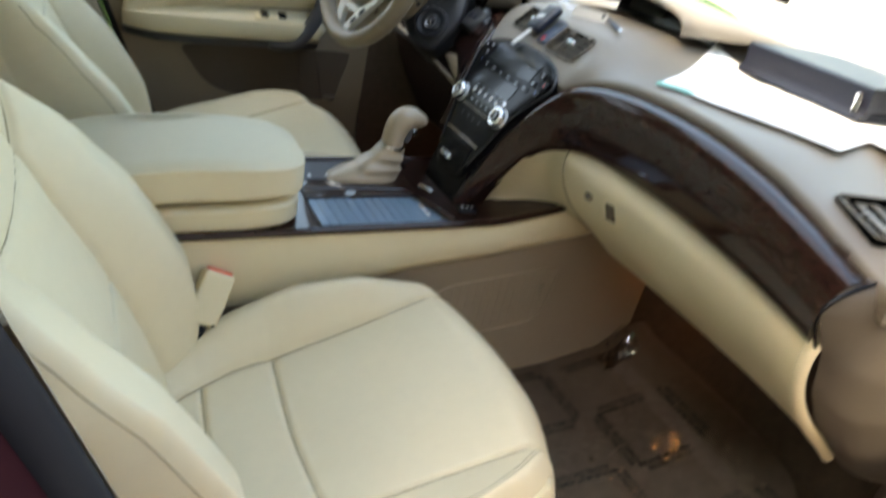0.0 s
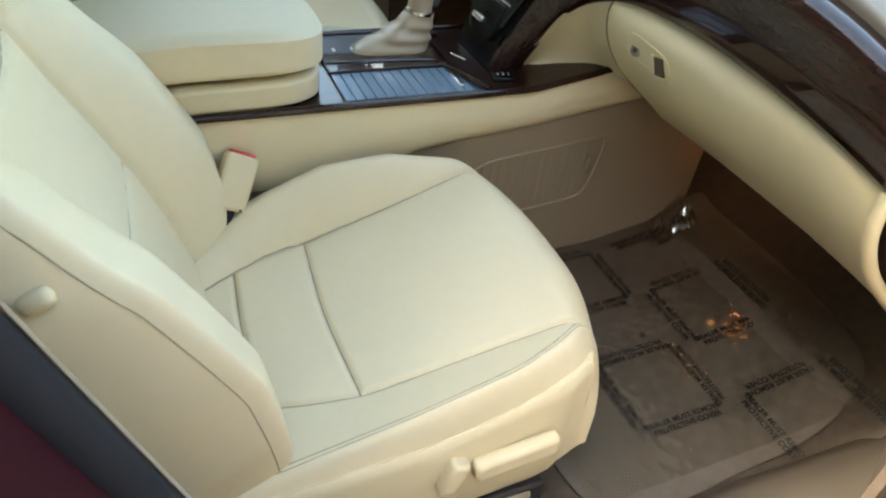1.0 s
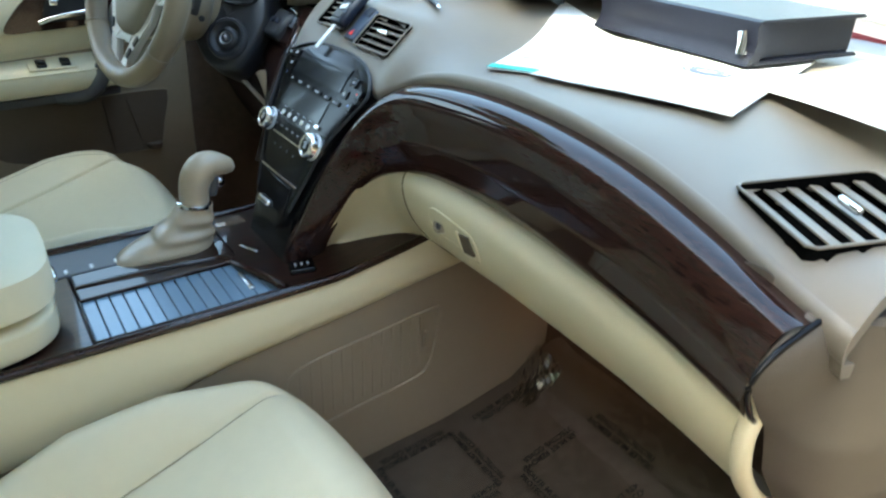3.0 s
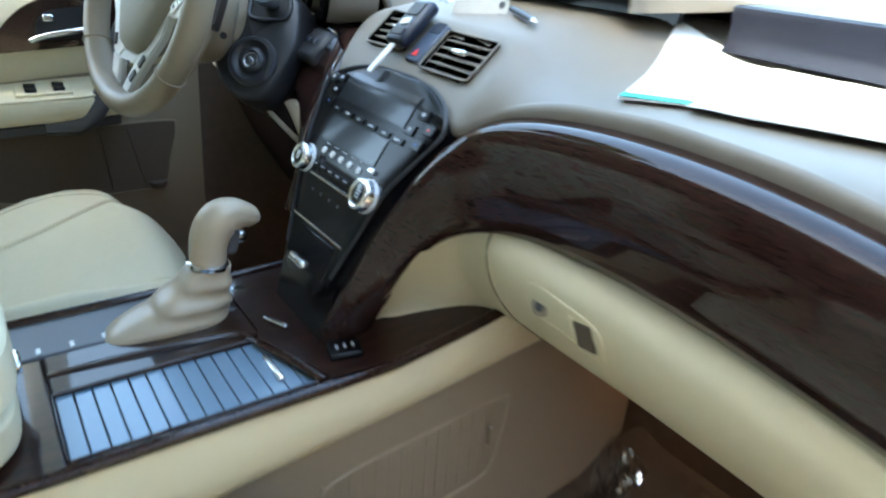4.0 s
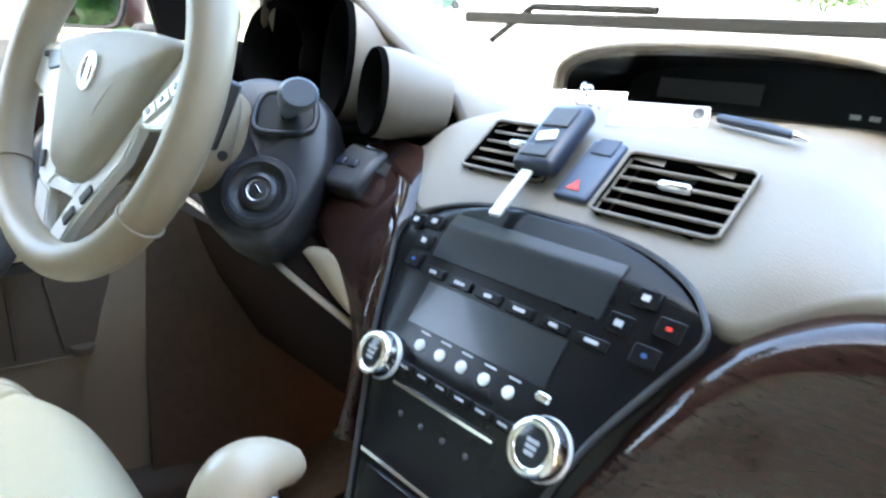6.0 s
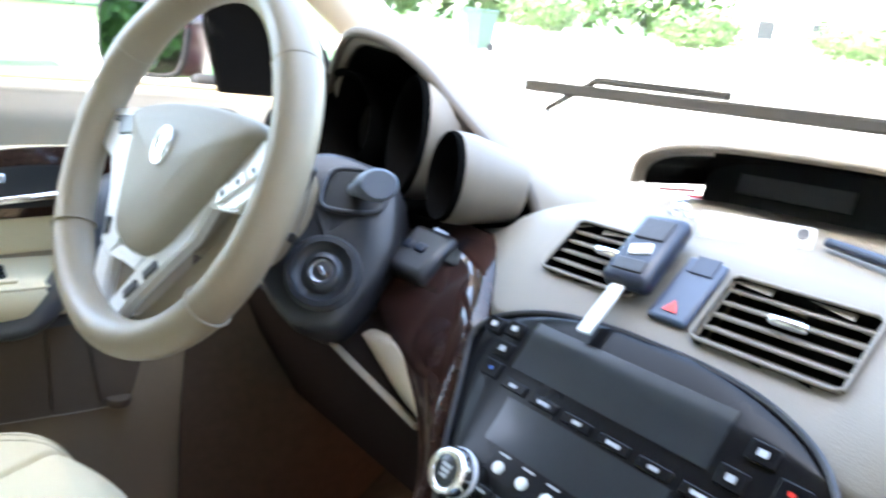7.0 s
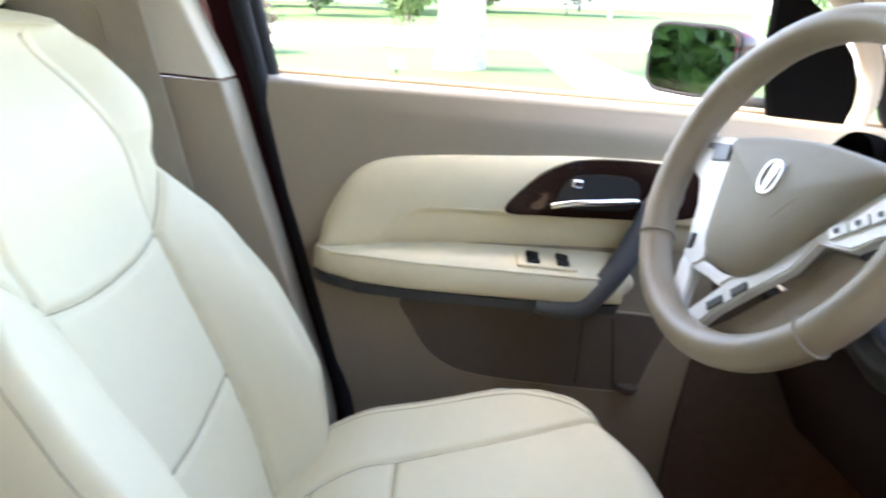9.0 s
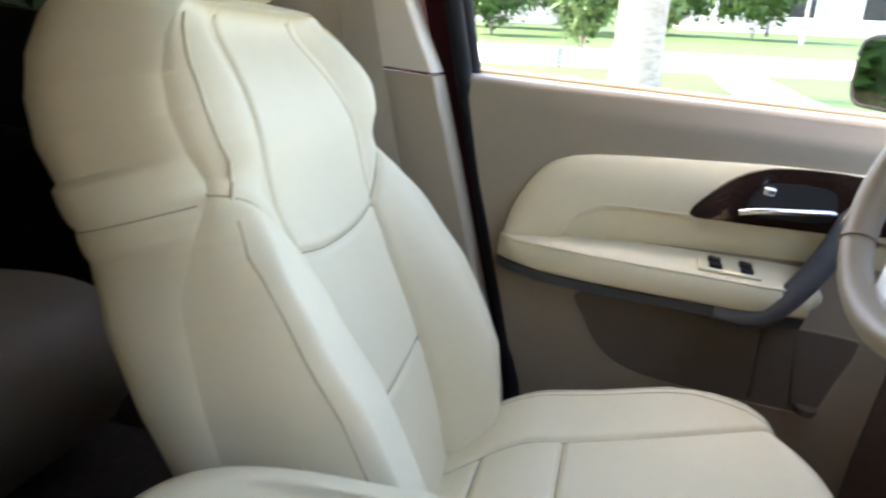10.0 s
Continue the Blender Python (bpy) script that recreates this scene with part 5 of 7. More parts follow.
def make_cluster():
    """Instrument hood and its deep round gauges."""
    c = thing("instrument_cluster", (0.95, 0.42, 1.09), "beige instrument hood with deep black round gauges", "instruments")
    yc, hw = 0.405, 0.225
    def arch(f, lift, w):
        c_ = math.cos(math.pi * f)
        return yc + (hw + w) * c_, 1.088 + (lift + 0.030) * interp(abs(c_), [0, 0.133, 0.22, 0.33, 0.42, 0.51, 0.69, 0.87, 1.0], [1.0, 0.975, 0.93, 0.85, 0.75, 0.63, 0.42, 0.22, -0.20])
    recede = lambda f, x: (0.085 * abs(math.cos(math.pi * f)) ** 1.2 - 0.050) * (1 if x < 0.88 else 0.6 if x < 0.95 else 0)
    rows = []
    for x, lift, w in ((0.868, 0.118, -0.010), (0.858, 0.128, -0.002), (0.864, 0.133, 0.004), (0.90, 0.128, 0.002), (1.0, 0.098, -0.012), (1.12, 0.045, -0.03), (1.22, 0.0, -0.05), (1.28, -0.04, -0.06)):
        rows.append([(x + recede(f, x), *arch(f, lift, w)) for f in np.linspace(0, 1, 48)])
    part("hood", from_grid(rows), DASH, c, "beige instrument hood")
    # Lip tone paints the shade on the hood's rear-facing edge.
    part("hood_lip", tube([Vector(p) for p in rows[1]], 0.0055, 8), END, c, "hood lip in taupe darkened to stand for its shade")
    inner = [[(x + recede(f, x), *arch(f, lift, w)) for f in np.linspace(0.16, 0.80, 48)] for x, lift, w in ((0.870, 0.116, -0.012), (0.96, 0.095, -0.02))]
    # Matte black lining, plate and ledge hold the shade under the hood.
    part("hood_lining", from_grid(inner), VOID, c)
    P = [[(0.957, arch(f, 0.10 * g, -0.016)[0], 1.04 + (arch(f, 0.098, -0.016)[1] - 1.04) * g) for f in np.linspace(0, 1, 24)] for g in np.linspace(0, 1, 6)]
    part("back_plate", solid_grid(P, (0.01, 0, 0)), VOID, c)
    P = [[(x, y, 1.08 + (x - 0.83) * 0.02) for y in np.linspace(0.262, 0.60, 6)] for x in np.linspace(0.832, 0.95, 4)]
    part("lower_ledge", solid_grid(P, (0, 0, -0.015)), VOID, c)
    for y, z, r, x in ((0.247, 1.127, 0.038, 0.812), (0.340, 1.152, 0.057, 0.834), (0.474, 1.152, 0.057, 0.834), (0.570, 1.127, 0.038, 0.815)):
        m = pose(x, y, z, 0, 0, -20 if y < 0.4 else 8) @ pose(0, 0, 0, 0, -84, 0)
        dp = 0.085 if r > 0.05 else 0.066
        g = part("gauge", lathe([(r * 0.74, -dp), (r * 0.97, 0.0), (r, 0.002), (r * 0.99, 0.001), (r * 0.76, -dp)], m, 44), VOID, c, "deep black gauge tube")
        # Near sleeves keep the sunlit beige, far ones are black in place of shade.
        part("gauge_sleeve", lathe([(r * 1.0, -0.001), (r * 1.05, -0.004), (r * 1.05, -0.02), (r * 0.80, -dp)], m, 44, False), DASH if y < 0.4 else VOID, g)
        part("gauge_rim", lathe([(r * 0.97, 0.0), (r * 1.0, 0.003), (r * 1.04, 0.0), (r * 1.035, -0.006), (r * 0.99, -0.003)], m, 44, False), VOID, g)
        part("dial", lathe([(0.001, 0.015 - dp), (r * 0.76, 0.015 - dp), (r * 0.76, 0.011 - dp)], m, 32), INK, g)
        part("needle", box((r * 0.7, 0.002, 0.002), m @ pose(r * 0.25, r * 0.15, 0.019 - dp, 0, 0, 30), 0), RED, g)


make_cluster()


# ---- steering wheel and column ----
def make_wheel():
    w = thing("steering_wheel", (0.72, 0.38, 1.06), "beige leather steering wheel with satin silver spokes", "steering wheel")
    n = Vector((-0.926, -0.160, 0.3215)).normalized()
    right = Vector((0, 0, 1)).cross(n).normalized()
    up = n.cross(right)
    c = Vector((0.617, 0.359, 1.123))
    M = Matrix(((right.x, up.x, n.x, c.x), (right.y, up.y, n.y, c.y), (right.z, up.z, n.z, c.z), (0, 0, 0, 1)))
    R = 0.150
    rim = [M @ Vector((R * math.cos(a), R * math.sin(a), 0)) for a in np.linspace(0, 2 * math.pi, 96, endpoint=False)]
    rad = 0.0155
    rings = []
    for i, a in enumerate(np.linspace(0, 2 * math.pi, 96, endpoint=False)):
        fat = 1.0 + 0.10 * math.exp(-((a - 0.55) / 0.25) ** 2) + 0.10 * math.exp(-((a - 2.6) / 0.25) ** 2)
        rings.append([M @ Vector(((R + rad * fat * math.cos(b)) * math.cos(a), (R + rad * fat * math.cos(b)) * math.sin(a), 1.12 * rad * fat * math.sin(b))) for b in np.linspace(0, 2 * math.pi, 18, endpoint=False)])
    part("rim", from_grid(rings, closed_u=True, closed_v=True), TAUPE_LEATHER, w, "beige leather wrapped rim")
    for a in (2.55, 0.60, 3.75, 5.6):
        part("rim_seam", tube([M @ Vector(((R + rad * 1.06 * math.cos(b)) * math.cos(a), (R + rad * 1.06 * math.cos(b)) * math.sin(a), 1.19 * rad * math.sin(b))) for b in np.linspace(0, 2 * math.pi, 20, endpoint=False)], 0.0012, 6, closed=True), TAUPE, w)
    # domed airbag pad, broad above and narrow below
    pad = [(-0.084, 0.032), (-0.04, 0.042), (0.02, 0.046), (0.076, 0.043), (0.102, 0.036), (0.098, 0.022), (0.085, 0.004), (0.069, -0.019), (0.036, -0.062), (0.013, -0.080), (-0.018, -0.084), (-0.044, -0.076), (-0.057, -0.051), (-0.071, -0.009), (-0.078, 0.017)]
    loop = smooth_path([(a, b, 0) for a, b in pad], 72, True)
    mid = Vector((0.004, -0.012, 0))
    part("airbag_pad", loft([[M @ (mid + (p - mid) * f + Vector((0, 0, h))) for p in loop] for f, h in ((1.0, -0.030), (1.02, -0.012), (1.0, -0.003), (0.93, 0.003), (0.7, 0.008), (0.35, 0.011), (0.02, 0.012))]), PAD, w, "taupe airbag pad with an emblem")
    part("pad_crease", tube(smooth_path([M @ Vector(p) for p in ((0.086, 0.030, 0.0015), (0.056, 0.012, 0.0075), (0.028, -0.022, 0.0095), (0.010, -0.056, 0.0045), (0.006, -0.072, -0.0005))], 20), 0.0014, 6), PAD, w)
    emblem = part("emblem", tube([M @ Vector((0.004 + 0.011 * math.cos(a), 0.005 + 0.015 * math.sin(a), 0.0122)) for a in np.linspace(0, 2 * math.pi, 36, endpoint=False)], 0.0018, 8, closed=True), CHROME, w)
    part("emblem_bar", outline([(-0.003, -0.012), (0.003, -0.012), (0.0055, 0.013), (-0.0015, 0.013)], 0.0022, M @ pose(0.004, 0.005, 0.0115), 0.0006), CHROME, emblem)
    part("airbag_mark", outline([(-0.004, -0.002), (0.004, -0.002), (0.003, 0.003), (-0.003, 0.003)], 0.0006, M @ pose(-0.012, -0.046, 0.0055), 0), TAUPE, w)
    hub = part("hub", lathe([(0.05, -0.05), (0.062, -0.03), (0.064, -0.012), (0.05, -0.004)], M @ pose(0, -0.01, -0.022), 40), TAUPE, w)
    # silver spokes: two arms to the sides and a fork below
    spokes = {"left_spoke": [(-0.146, 0.028), (-0.094, 0.034), (-0.080, 0.028), (-0.073, -0.009), (-0.058, -0.05), (-0.044, -0.084), (-0.056, -0.096), (-0.078, -0.090), (-0.084, -0.070), (-0.096, -0.040), (-0.114, -0.016), (-0.148, -0.004)],
              "right_spoke": [(-0.006, -0.098), (0.006, -0.083), (0.034, -0.063), (0.068, -0.018), (0.088, 0.010), (0.104, 0.030), (0.146, 0.028), (0.148, 0.002), (0.118, -0.010), (0.100, -0.026), (0.068, -0.030), (0.058, -0.058), (0.029, -0.090), (0.004, -0.120), (-0.010, -0.144), (-0.026, -0.148), (-0.034, -0.138)],
              "left_fork": [(-0.078, -0.0905), (-0.0565, -0.0965), (-0.050, -0.100), (-0.0405, -0.134), (-0.0345, -0.1385), (-0.0265, -0.1485), (-0.050, -0.146), (-0.066, -0.138)],
              "pad_rim": [(-0.0435, -0.0845), (-0.018, -0.0875), (0.0055, -0.0835), (-0.0065, -0.0985), (-0.030, -0.0965), (-0.0555, -0.0965)]}
    for name, pts in spokes.items():
        sp = part(name, outline(pts, 0.010, M @ pose(0, 0, -0.016), 0.002), SILVER, w, "satin silver wheel spoke")
        if name == "left_spoke":
            part("switch_pad", outline([(-0.108, 0.006), (-0.084, 0.010), (-0.088, 0.026), (-0.116, 0.024)], 0.003, M @ pose(0, 0, -0.006), 0.001), GREY, sp)
            part("switch", box((0.010, 0.006, 0.003), M @ pose(-0.118, 0.020, -0.004), 0.001), DARK, sp)
            part("switch", box((0.007, 0.016, 0.003), M @ pose(-0.073, -0.074, -0.0045, 0, 0, 12), 0.001), GREY, sp)
        if name == "right_spoke":
            for k in range(3):
                part("switch", box((0.016, 0.011, 0.003), M @ pose(0.082 + 0.014 * k, -0.016 + 0.011 * k, -0.0045, 0, 0, 40), 0.001), SILVER, sp)
                part("switch_mark", box((0.004, 0.004, 0.001), M @ pose(0.082 + 0.014 * k, -0.016 + 0.011 * k, -0.0025, 0, 0, 40), 0), GREY, sp)
            for a, b in ((0.020, -0.092), (0.001, -0.113)):
                part("switch", box((0.018, 0.008, 0.003), M @ pose(a, b, -0.0045, 0, 0, 48), 0.001), GREY, sp)
    lower = [(-0.022, -0.146), (0.004, -0.121), (0.029, -0.091), (0.058, -0.059), (0.069, -0.031), (0.100, -0.027), (0.128, -0.012), (0.132, -0.040), (0.116, -0.078), (0.083, -0.112), (0.043, -0.136), (0.0, -0.147)]
    part("lower_shield", outline(lower, 0.006, M @ pose(0, 0, -0.030), 0.002), TAUPE, w)

    col = thing("steering_column", (0.80, 0.38, 1.0), "charcoal steering column shroud with ignition lock and stalks", "steering column")
    axis = (-n).normalized()
    rings = []
    for d, rx, ry, dz in ((0.032, 0.066, 0.046, -0.012), (0.038, 0.078, 0.056, -0.014), (0.052, 0.085, 0.060, -0.015), (0.072, 0.083, 0.060, -0.016), (0.088, 0.070, 0.056, -0.016), (0.10, 0.050, 0.050, -0.016), (0.28, 0.046, 0.050, -0.01)):
        o = c + axis * d + Vector((0, 0.002, dz))
        rings.append([o + right * rx * sgnpow(math.cos(a), 0.7) + up * ry * sgnpow(math.sin(a), 0.7) for a in np.linspace(0, 2 * math.pi, 40, endpoint=False)])
    part("shroud", loft(rings), TAUPE_LEATHER, col, "beige column shroud")
    iz = Vector((-0.622, -0.602, 0.501)).normalized()
    ix = (Vector((0, 0, 1)) - iz * iz.z).normalized()
    iy = iz.cross(ix)
    m = Matrix(((ix.x, iy.x, iz.x, 0.726), (ix.y, iy.y, iz.y, 0.291), (ix.z, iy.z, iz.z, 1.034), (0, 0, 0, 1)))
    ol = smooth_path([(0.118, 0.030, 0), (0.114, -0.012, 0), (0.100, -0.040, 0), (0.078, -0.054, 0), (0.036, -0.057, 0), (0.006, -0.048, 0), (-0.020, -0.036, 0), (-0.046, -0.018, 0), (-0.048, 0.010, 0), (-0.040, 0.032, 0), (-0.014, 0.056, 0), (0.03, 0.075, 0), (0.09, 0.070, 0)], 80, True)
    mid_ = Vector((0.035, 0.008, 0))
    part("shroud_cover", loft([[m @ (mid_ + (p - mid_) * f + Vector((0, 0, h - 0.10 * max(0, p.x - 0.085) - 0.22 * max(0, p.y - 0.045)))) for p in ol] for f, h in ((0.96, -0.11), (1.02, -0.04), (1.0, -0.014), (0.965, -0.006), (0.9, -0.002), (0.5, -0.001), (0.02, -0.001))]), COLUMN, col, "charcoal cover round the ignition")
    ig = part("ignition_ring", lathe([(0.0335, -0.02), (0.0335, 0.002), (0.0310, 0.0085), (0.0265, 0.0090), (0.0240, 0.004), (0.0185, 0.003), (0.0165, 0.008), (0.0125, 0.009), (0.0115, 0.006), (0.0090, 0.0075), (0.003, 0.0075)], m, 56), COLUMN, col, "dark ringed ignition lock")
    part("ring_line", lathe([(0.0318, 0.0080), (0.0330, 0.0062), (0.0338, 0.003)], m, 56, False), GREY, ig)
    part("lock_ring", lathe([(0.0108, 0.0072), (0.0100, 0.0085), (0.0086, 0.0078)], m, 32, False), TRIM, ig)
    part("key_slot", box((0.009, 0.0035, 0.002), m @ pose(0, 0, 0.0085, 0, 0, 40), 0.0005), CHROME, ig)
    slot = part("stalk_slot", tube(smooth_path([m @ Vector(p) for p in ((0.060, 0.012, 0.001), (0.060, -0.030, 0.001), (0.072, -0.040, 0.0), (0.092, -0.036, -0.001), (0.100, -0.020, -0.002), (0.098, 0.010, -0.002), (0.080, 0.018, 0.0))], 40, True), 0.0026, 8, closed=True), COLUMN, col)
    part("slot_floor", outline([(0.062, 0.012), (0.062, -0.030), (0.074, -0.038), (0.092, -0.034), (0.098, -0.018), (0.096, 0.008), (0.080, 0.014)], 0.002, m @ pose(0, 0, -0.0025), 0), INK, slot)
    base, tip = m @ Vector((0.082, -0.012, -0.004)), Vector((0.706, 0.188, 1.129))
    way = tip - base
    part("wiper_stalk", tube([base, base + way * 0.35, base + way * 0.55, base + way * 0.62, base + way * 0.80, base + way * 0.95, tip], [0.0085, 0.0095, 0.0105, 0.0135, 0.0150, 0.0150, 0.0125], 18, flat=0.8), STALK, col, "blue-grey wiper stalk")
    part("paddle", box((0.030, 0.008, 0.058), pose(0.672, 0.2655, 1.108, 10, 20, -14), 0.003), DARK, col, "black shift paddle")
    part("paddle_face", box((0.014, 0.004, 0.040), pose(0.670, 0.2600, 1.108, 10, 20, -14), 0.002), GREY, col)
    edge = smooth_path([(0.735, 0.152, 0.953), (0.745, 0.25, 0.957), (0.750, 0.34, 0.966), (0.755, 0.45, 0.971), (0.762, 0.57, 0.977), (0.780, 0.68, 0.982)], 40)
    # Colour holds the shade of the recess under the column.
    part("knee_cover", solid_grid([[p + Vector((0.09 * f, 0.01 * f, 0.065 * f ** 0.6 - 0.004)) for f in np.linspace(0, 1, 8)] for p in edge], (0.006, 0, -0.006)), UNDER, col, "cover under the column in brown darkened for shade")
    part("knee_edge", tube(edge, 0.004, 8, flat=0.7), TAUPE, col, "tan edge strip of the knee cover")
    part("key_hole", lathe([(0.001, 0.001), (0.004, 0.0012), (0.0045, 0.0)], pose(0.683, 0.2700, 1.072, 90, 0, -12), 14), INK, col)
    # switch panel between the column and the stack
    sp = thing("switch_panel", (0.80, 0.262, 1.06), "charcoal switch panel with small dark keys", "switch")
    part("panel", box((0.050, 0.056, 0.022), pose(0.8010, 0.250, 1.0550, 0, -42, 0), 0.006), COLUMN, sp)
    part("panel_strip", box((0.036, 0.062, 0.012), pose(0.8135, 0.191, 1.0645, 3, -42, 0), 0.004), BLACK, sp)
    for k in range(2):
        part("key", box((0.009, 0.012, 0.004), pose(0.7935, 0.264 - 0.018 * k, 1.0645, 0, -42, 0), 0.0015), FOB, sp)
    ped = thing("brake_pedal", (1.02, 0.36, 0.62), "black rubber brake pedal in the driver footwell", "pedal")
    part("pad", box((0.02, 0.09, 0.06), pose(0.99, 0.34, 0.60, 0, -35, 0), 0.006), RUBBER, ped)
    part("arm", tube([(1.0, 0.34, 0.60), (1.06, 0.34, 0.75), (1.10, 0.34, 0.95)], 0.010, 8), DARK, ped)


make_wheel()


# ---- driver door ----
def make_door():
    d = thing("driver_door", (0.45, 0.76, 0.47), "closed driver door with taupe panel, cream armrest and wood trim", "car door")
    def rear(z):
        return interp(z, [0.48, 0.66, 0.93, 1.13, 1.16], [0.262, 0.242, 0.152, 0.080, 0.070]) + 0.006
    def face(x, z):
        return 0.752 + 0.014 * float(step(1.10, 1.17, z)) ** 2 * 3 - 0.004 * math.sin((z - 0.5) * 4) + 0.012 * float(step(0.75, 0.55, z))
    zt = lambda x: interp(x, [0.07, 0.5, 0.75, 1.1], [1.136, 1.150, 1.158, 1.160])
    rows = []
    for f in np.linspace(0, 1, 40):
        row = []
        for g in np.linspace(0, 1, 40):
            z0 = 0.49 + f * (1.13 - 0.49)
            x = rear(z0) + g * (1.12 - rear(z0))
            z = 0.49 + f * (zt(x) - 0.012 - 0.49)
            row.append((x, face(x, z), z))
        rows.append(row)
    for k in range(1, 7):
        a = k / 6 * math.pi / 2
        rows.append([(p[0], p[1] + 0.014 * (1 - math.cos(a)), zt(p[0]) - 0.012 + 0.012 * math.sin(a)) for p in rows[39]])
    rows.append([(p[0], 0.83, zt(p[0]) + 0.002) for p in rows[39]])
    part("door_panel", solid_grid(rows, (0, 0.02, -0.002)), TAUPE, d, "taupe door panel and sill")
    skin = [[(rear(z) + g * (1.10 - rear(z)), interp(z, [0.40, 0.7, 1.14], [0.945, 0.96, 0.905]), z) for g in np.linspace(0, 1, 12)] for z in np.linspace(0.40, 1.145, 10)]
    part("outer_skin", solid_grid(skin, (0, 0.015, 0)), PAINT, d)
    part("edge_band", solid_grid([[(rear(z) - 0.002, y, z) for y in (0.76, 0.82, 0.90)] for z in np.linspace(0.45, 1.14, 8)], (0.01, 0, 0)), END, d)
    part("window_seal", tube([Vector((x, 0.842, zt(x) + 0.004)) for x in np.linspace(0.08, 1.05, 20)], 0.006, 8), TAUPE, d)
    wg = [[(rear(1.13) + 0.02 + g * (interp(z, [1.13, 1.58], [0.98, 0.42]) - 0.10) - 0.12 * (z - 1.13), interp(z, [1.13, 1.60], [0.852, 0.69]), z) for g in np.linspace(0, 1, 14)] for z in np.linspace(1.13, 1.585, 10)]
    w = part("window_pane", from_grid(wg), GLASS, d, "clear side window pane")
    w.visible_shadow = False
    part("window_frame_rear", tube([Vector((interp(z, [1.13, 1.62], [0.094, -0.03]), interp(z, [1.13, 1.62], [0.815, 0.672]), z)) for z in np.linspace(1.10, 1.61, 12)], 0.016, 8), RUBBER, d)
    part("window_frame_front", tube(smooth_path([(1.05, 0.845, 1.15), (0.93, 0.80, 1.30), (0.70, 0.745, 1.46), (0.42, 0.70, 1.585)], 16), 0.014, 8), RUBBER, d)
    sail = outline([(-0.012, 0.0), (0.108, 0.0), (0.116, 0.03), (0.112, 0.065), (0.095, 0.105), (0.055, 0.148), (0.0, 0.182), (-0.045, 0.200), (-0.040, 0.10)], 0.012, pose(0.845, 0.826, 1.152, 90, 0, 0), 0.003)
    part("mirror_sail", sail, VOID, d, "black mirror base panel")
    part("sail_trim", tube(smooth_path([(0.962, 0.818, 1.150), (0.972, 0.812, 1.195), (0.962, 0.805, 1.242), (0.932, 0.795, 1.285), (0.885, 0.780, 1.325), (0.80, 0.755, 1.375)], 30), 0.016, 10, flat=1.0), LINER, d, "beige curved trim beside the mirror base")
    # upper cream insert: a leaf shape
    top = smooth_path([(0.186, 0, 0.912), (0.196, 0, 0.962), (0.226, 0, 1.018), (0.268, 0, 1.045), (0.34, 0, 1.058), (0.44, 0, 1.068), (0.545, 0, 1.078), (0.70, 0, 1.085), (0.80, 0, 1.085)], 150)
    bot = smooth_path([(0.188, 0, 0.905), (0.25, 0, 0.912), (0.32, 0, 0.925), (0.40, 0, 0.935), (0.48, 0, 0.94), (0.56, 0, 0.945), (0.64, 0, 0.95), (0.72, 0, 0.955), (0.80, 0, 0.96)], 150)
    rows = []
    for i in range(150):
        r = []
        for j in range(60):
            f = j / 59
            p = bot[i].lerp(top[i], f)
            # recess between the upper pad and the armrest
            dip = 0.024 * float(step(0.0, 0.007, interp(p.x, [0.255, 0.272, 0.290, 0.322, 0.36, 0.59], [0.90, 0.938, 0.965, 0.984, 0.989, 1.001]) - p.z))
            y = 0.742 - 0.020 * math.sin(math.pi * min(1, max(0, f))) ** 0.6 + dip * 0.36
            r.append((p.x, y, p.z))
        rows.append(r)
    part("cream_insert", solid_grid(rows, (0, 0.02, 0)), LEATHER, d, "cream leather insert")
    part("insert_edge", tube(smooth_path([(0.272, 0.7265, 0.939), (0.290, 0.7245, 0.966), (0.322, 0.7235, 0.985), (0.36, 0.7230, 0.990), (0.455, 0.7230, 0.994)], 30), 0.0018, 8), LEATHER, d)
    # armrest
    def arm_sec(x):
        w = interp(x, [0.184, 0.20, 0.24, 0.32, 0.56, 0.62], [0.026, 0.044, 0.058, 0.070, 0.071, 0.062])
        zt_ = interp(x, [0.184, 0.25, 0.36, 0.56, 0.62], [0.914, 0.924, 0.936, 0.943, 0.944])
        zb = interp(x, [0.184, 0.25, 0.36, 0.56, 0.62], [0.884, 0.878, 0.878, 0.880, 0.882])
        zo = interp(x, [0.184, 0.25, 0.36, 0.62], [0.914, 0.918, 0.919, 0.921])
        return [(x, 0.758, zt_), (x, 0.745 - w * 0.6, (zt_ + zo) / 2 + 0.002), (x, 0.745 - w * 0.92, zo + 0.003), (x, 0.745 - w, zo - 0.006), (x, 0.745 - w * 0.98, zb + 0.008), (x, 0.745 - w * 0.9, zb + 0.002), (x, 0.745 - w * 0.6, zb), (x, 0.758, zb)]
    xs_ = np.linspace(0.184, 0.62, 40)
    part("armrest", loft([arm_sec(x) for x in xs_]), LEATHER, d, "cream leather door armrest")
    part("armrest_piping", tube([Vector(arm_sec(x)[2]) + Vector((0, -0.002, -0.002)) for x in xs_[2:-3]], 0.0022, 6), LEATHER, d)
    low = [[(x, y + 0.004, z - 0.002) for x, y, z in (arm_sec(x)[5], arm_sec(x)[6])] for x in xs_]
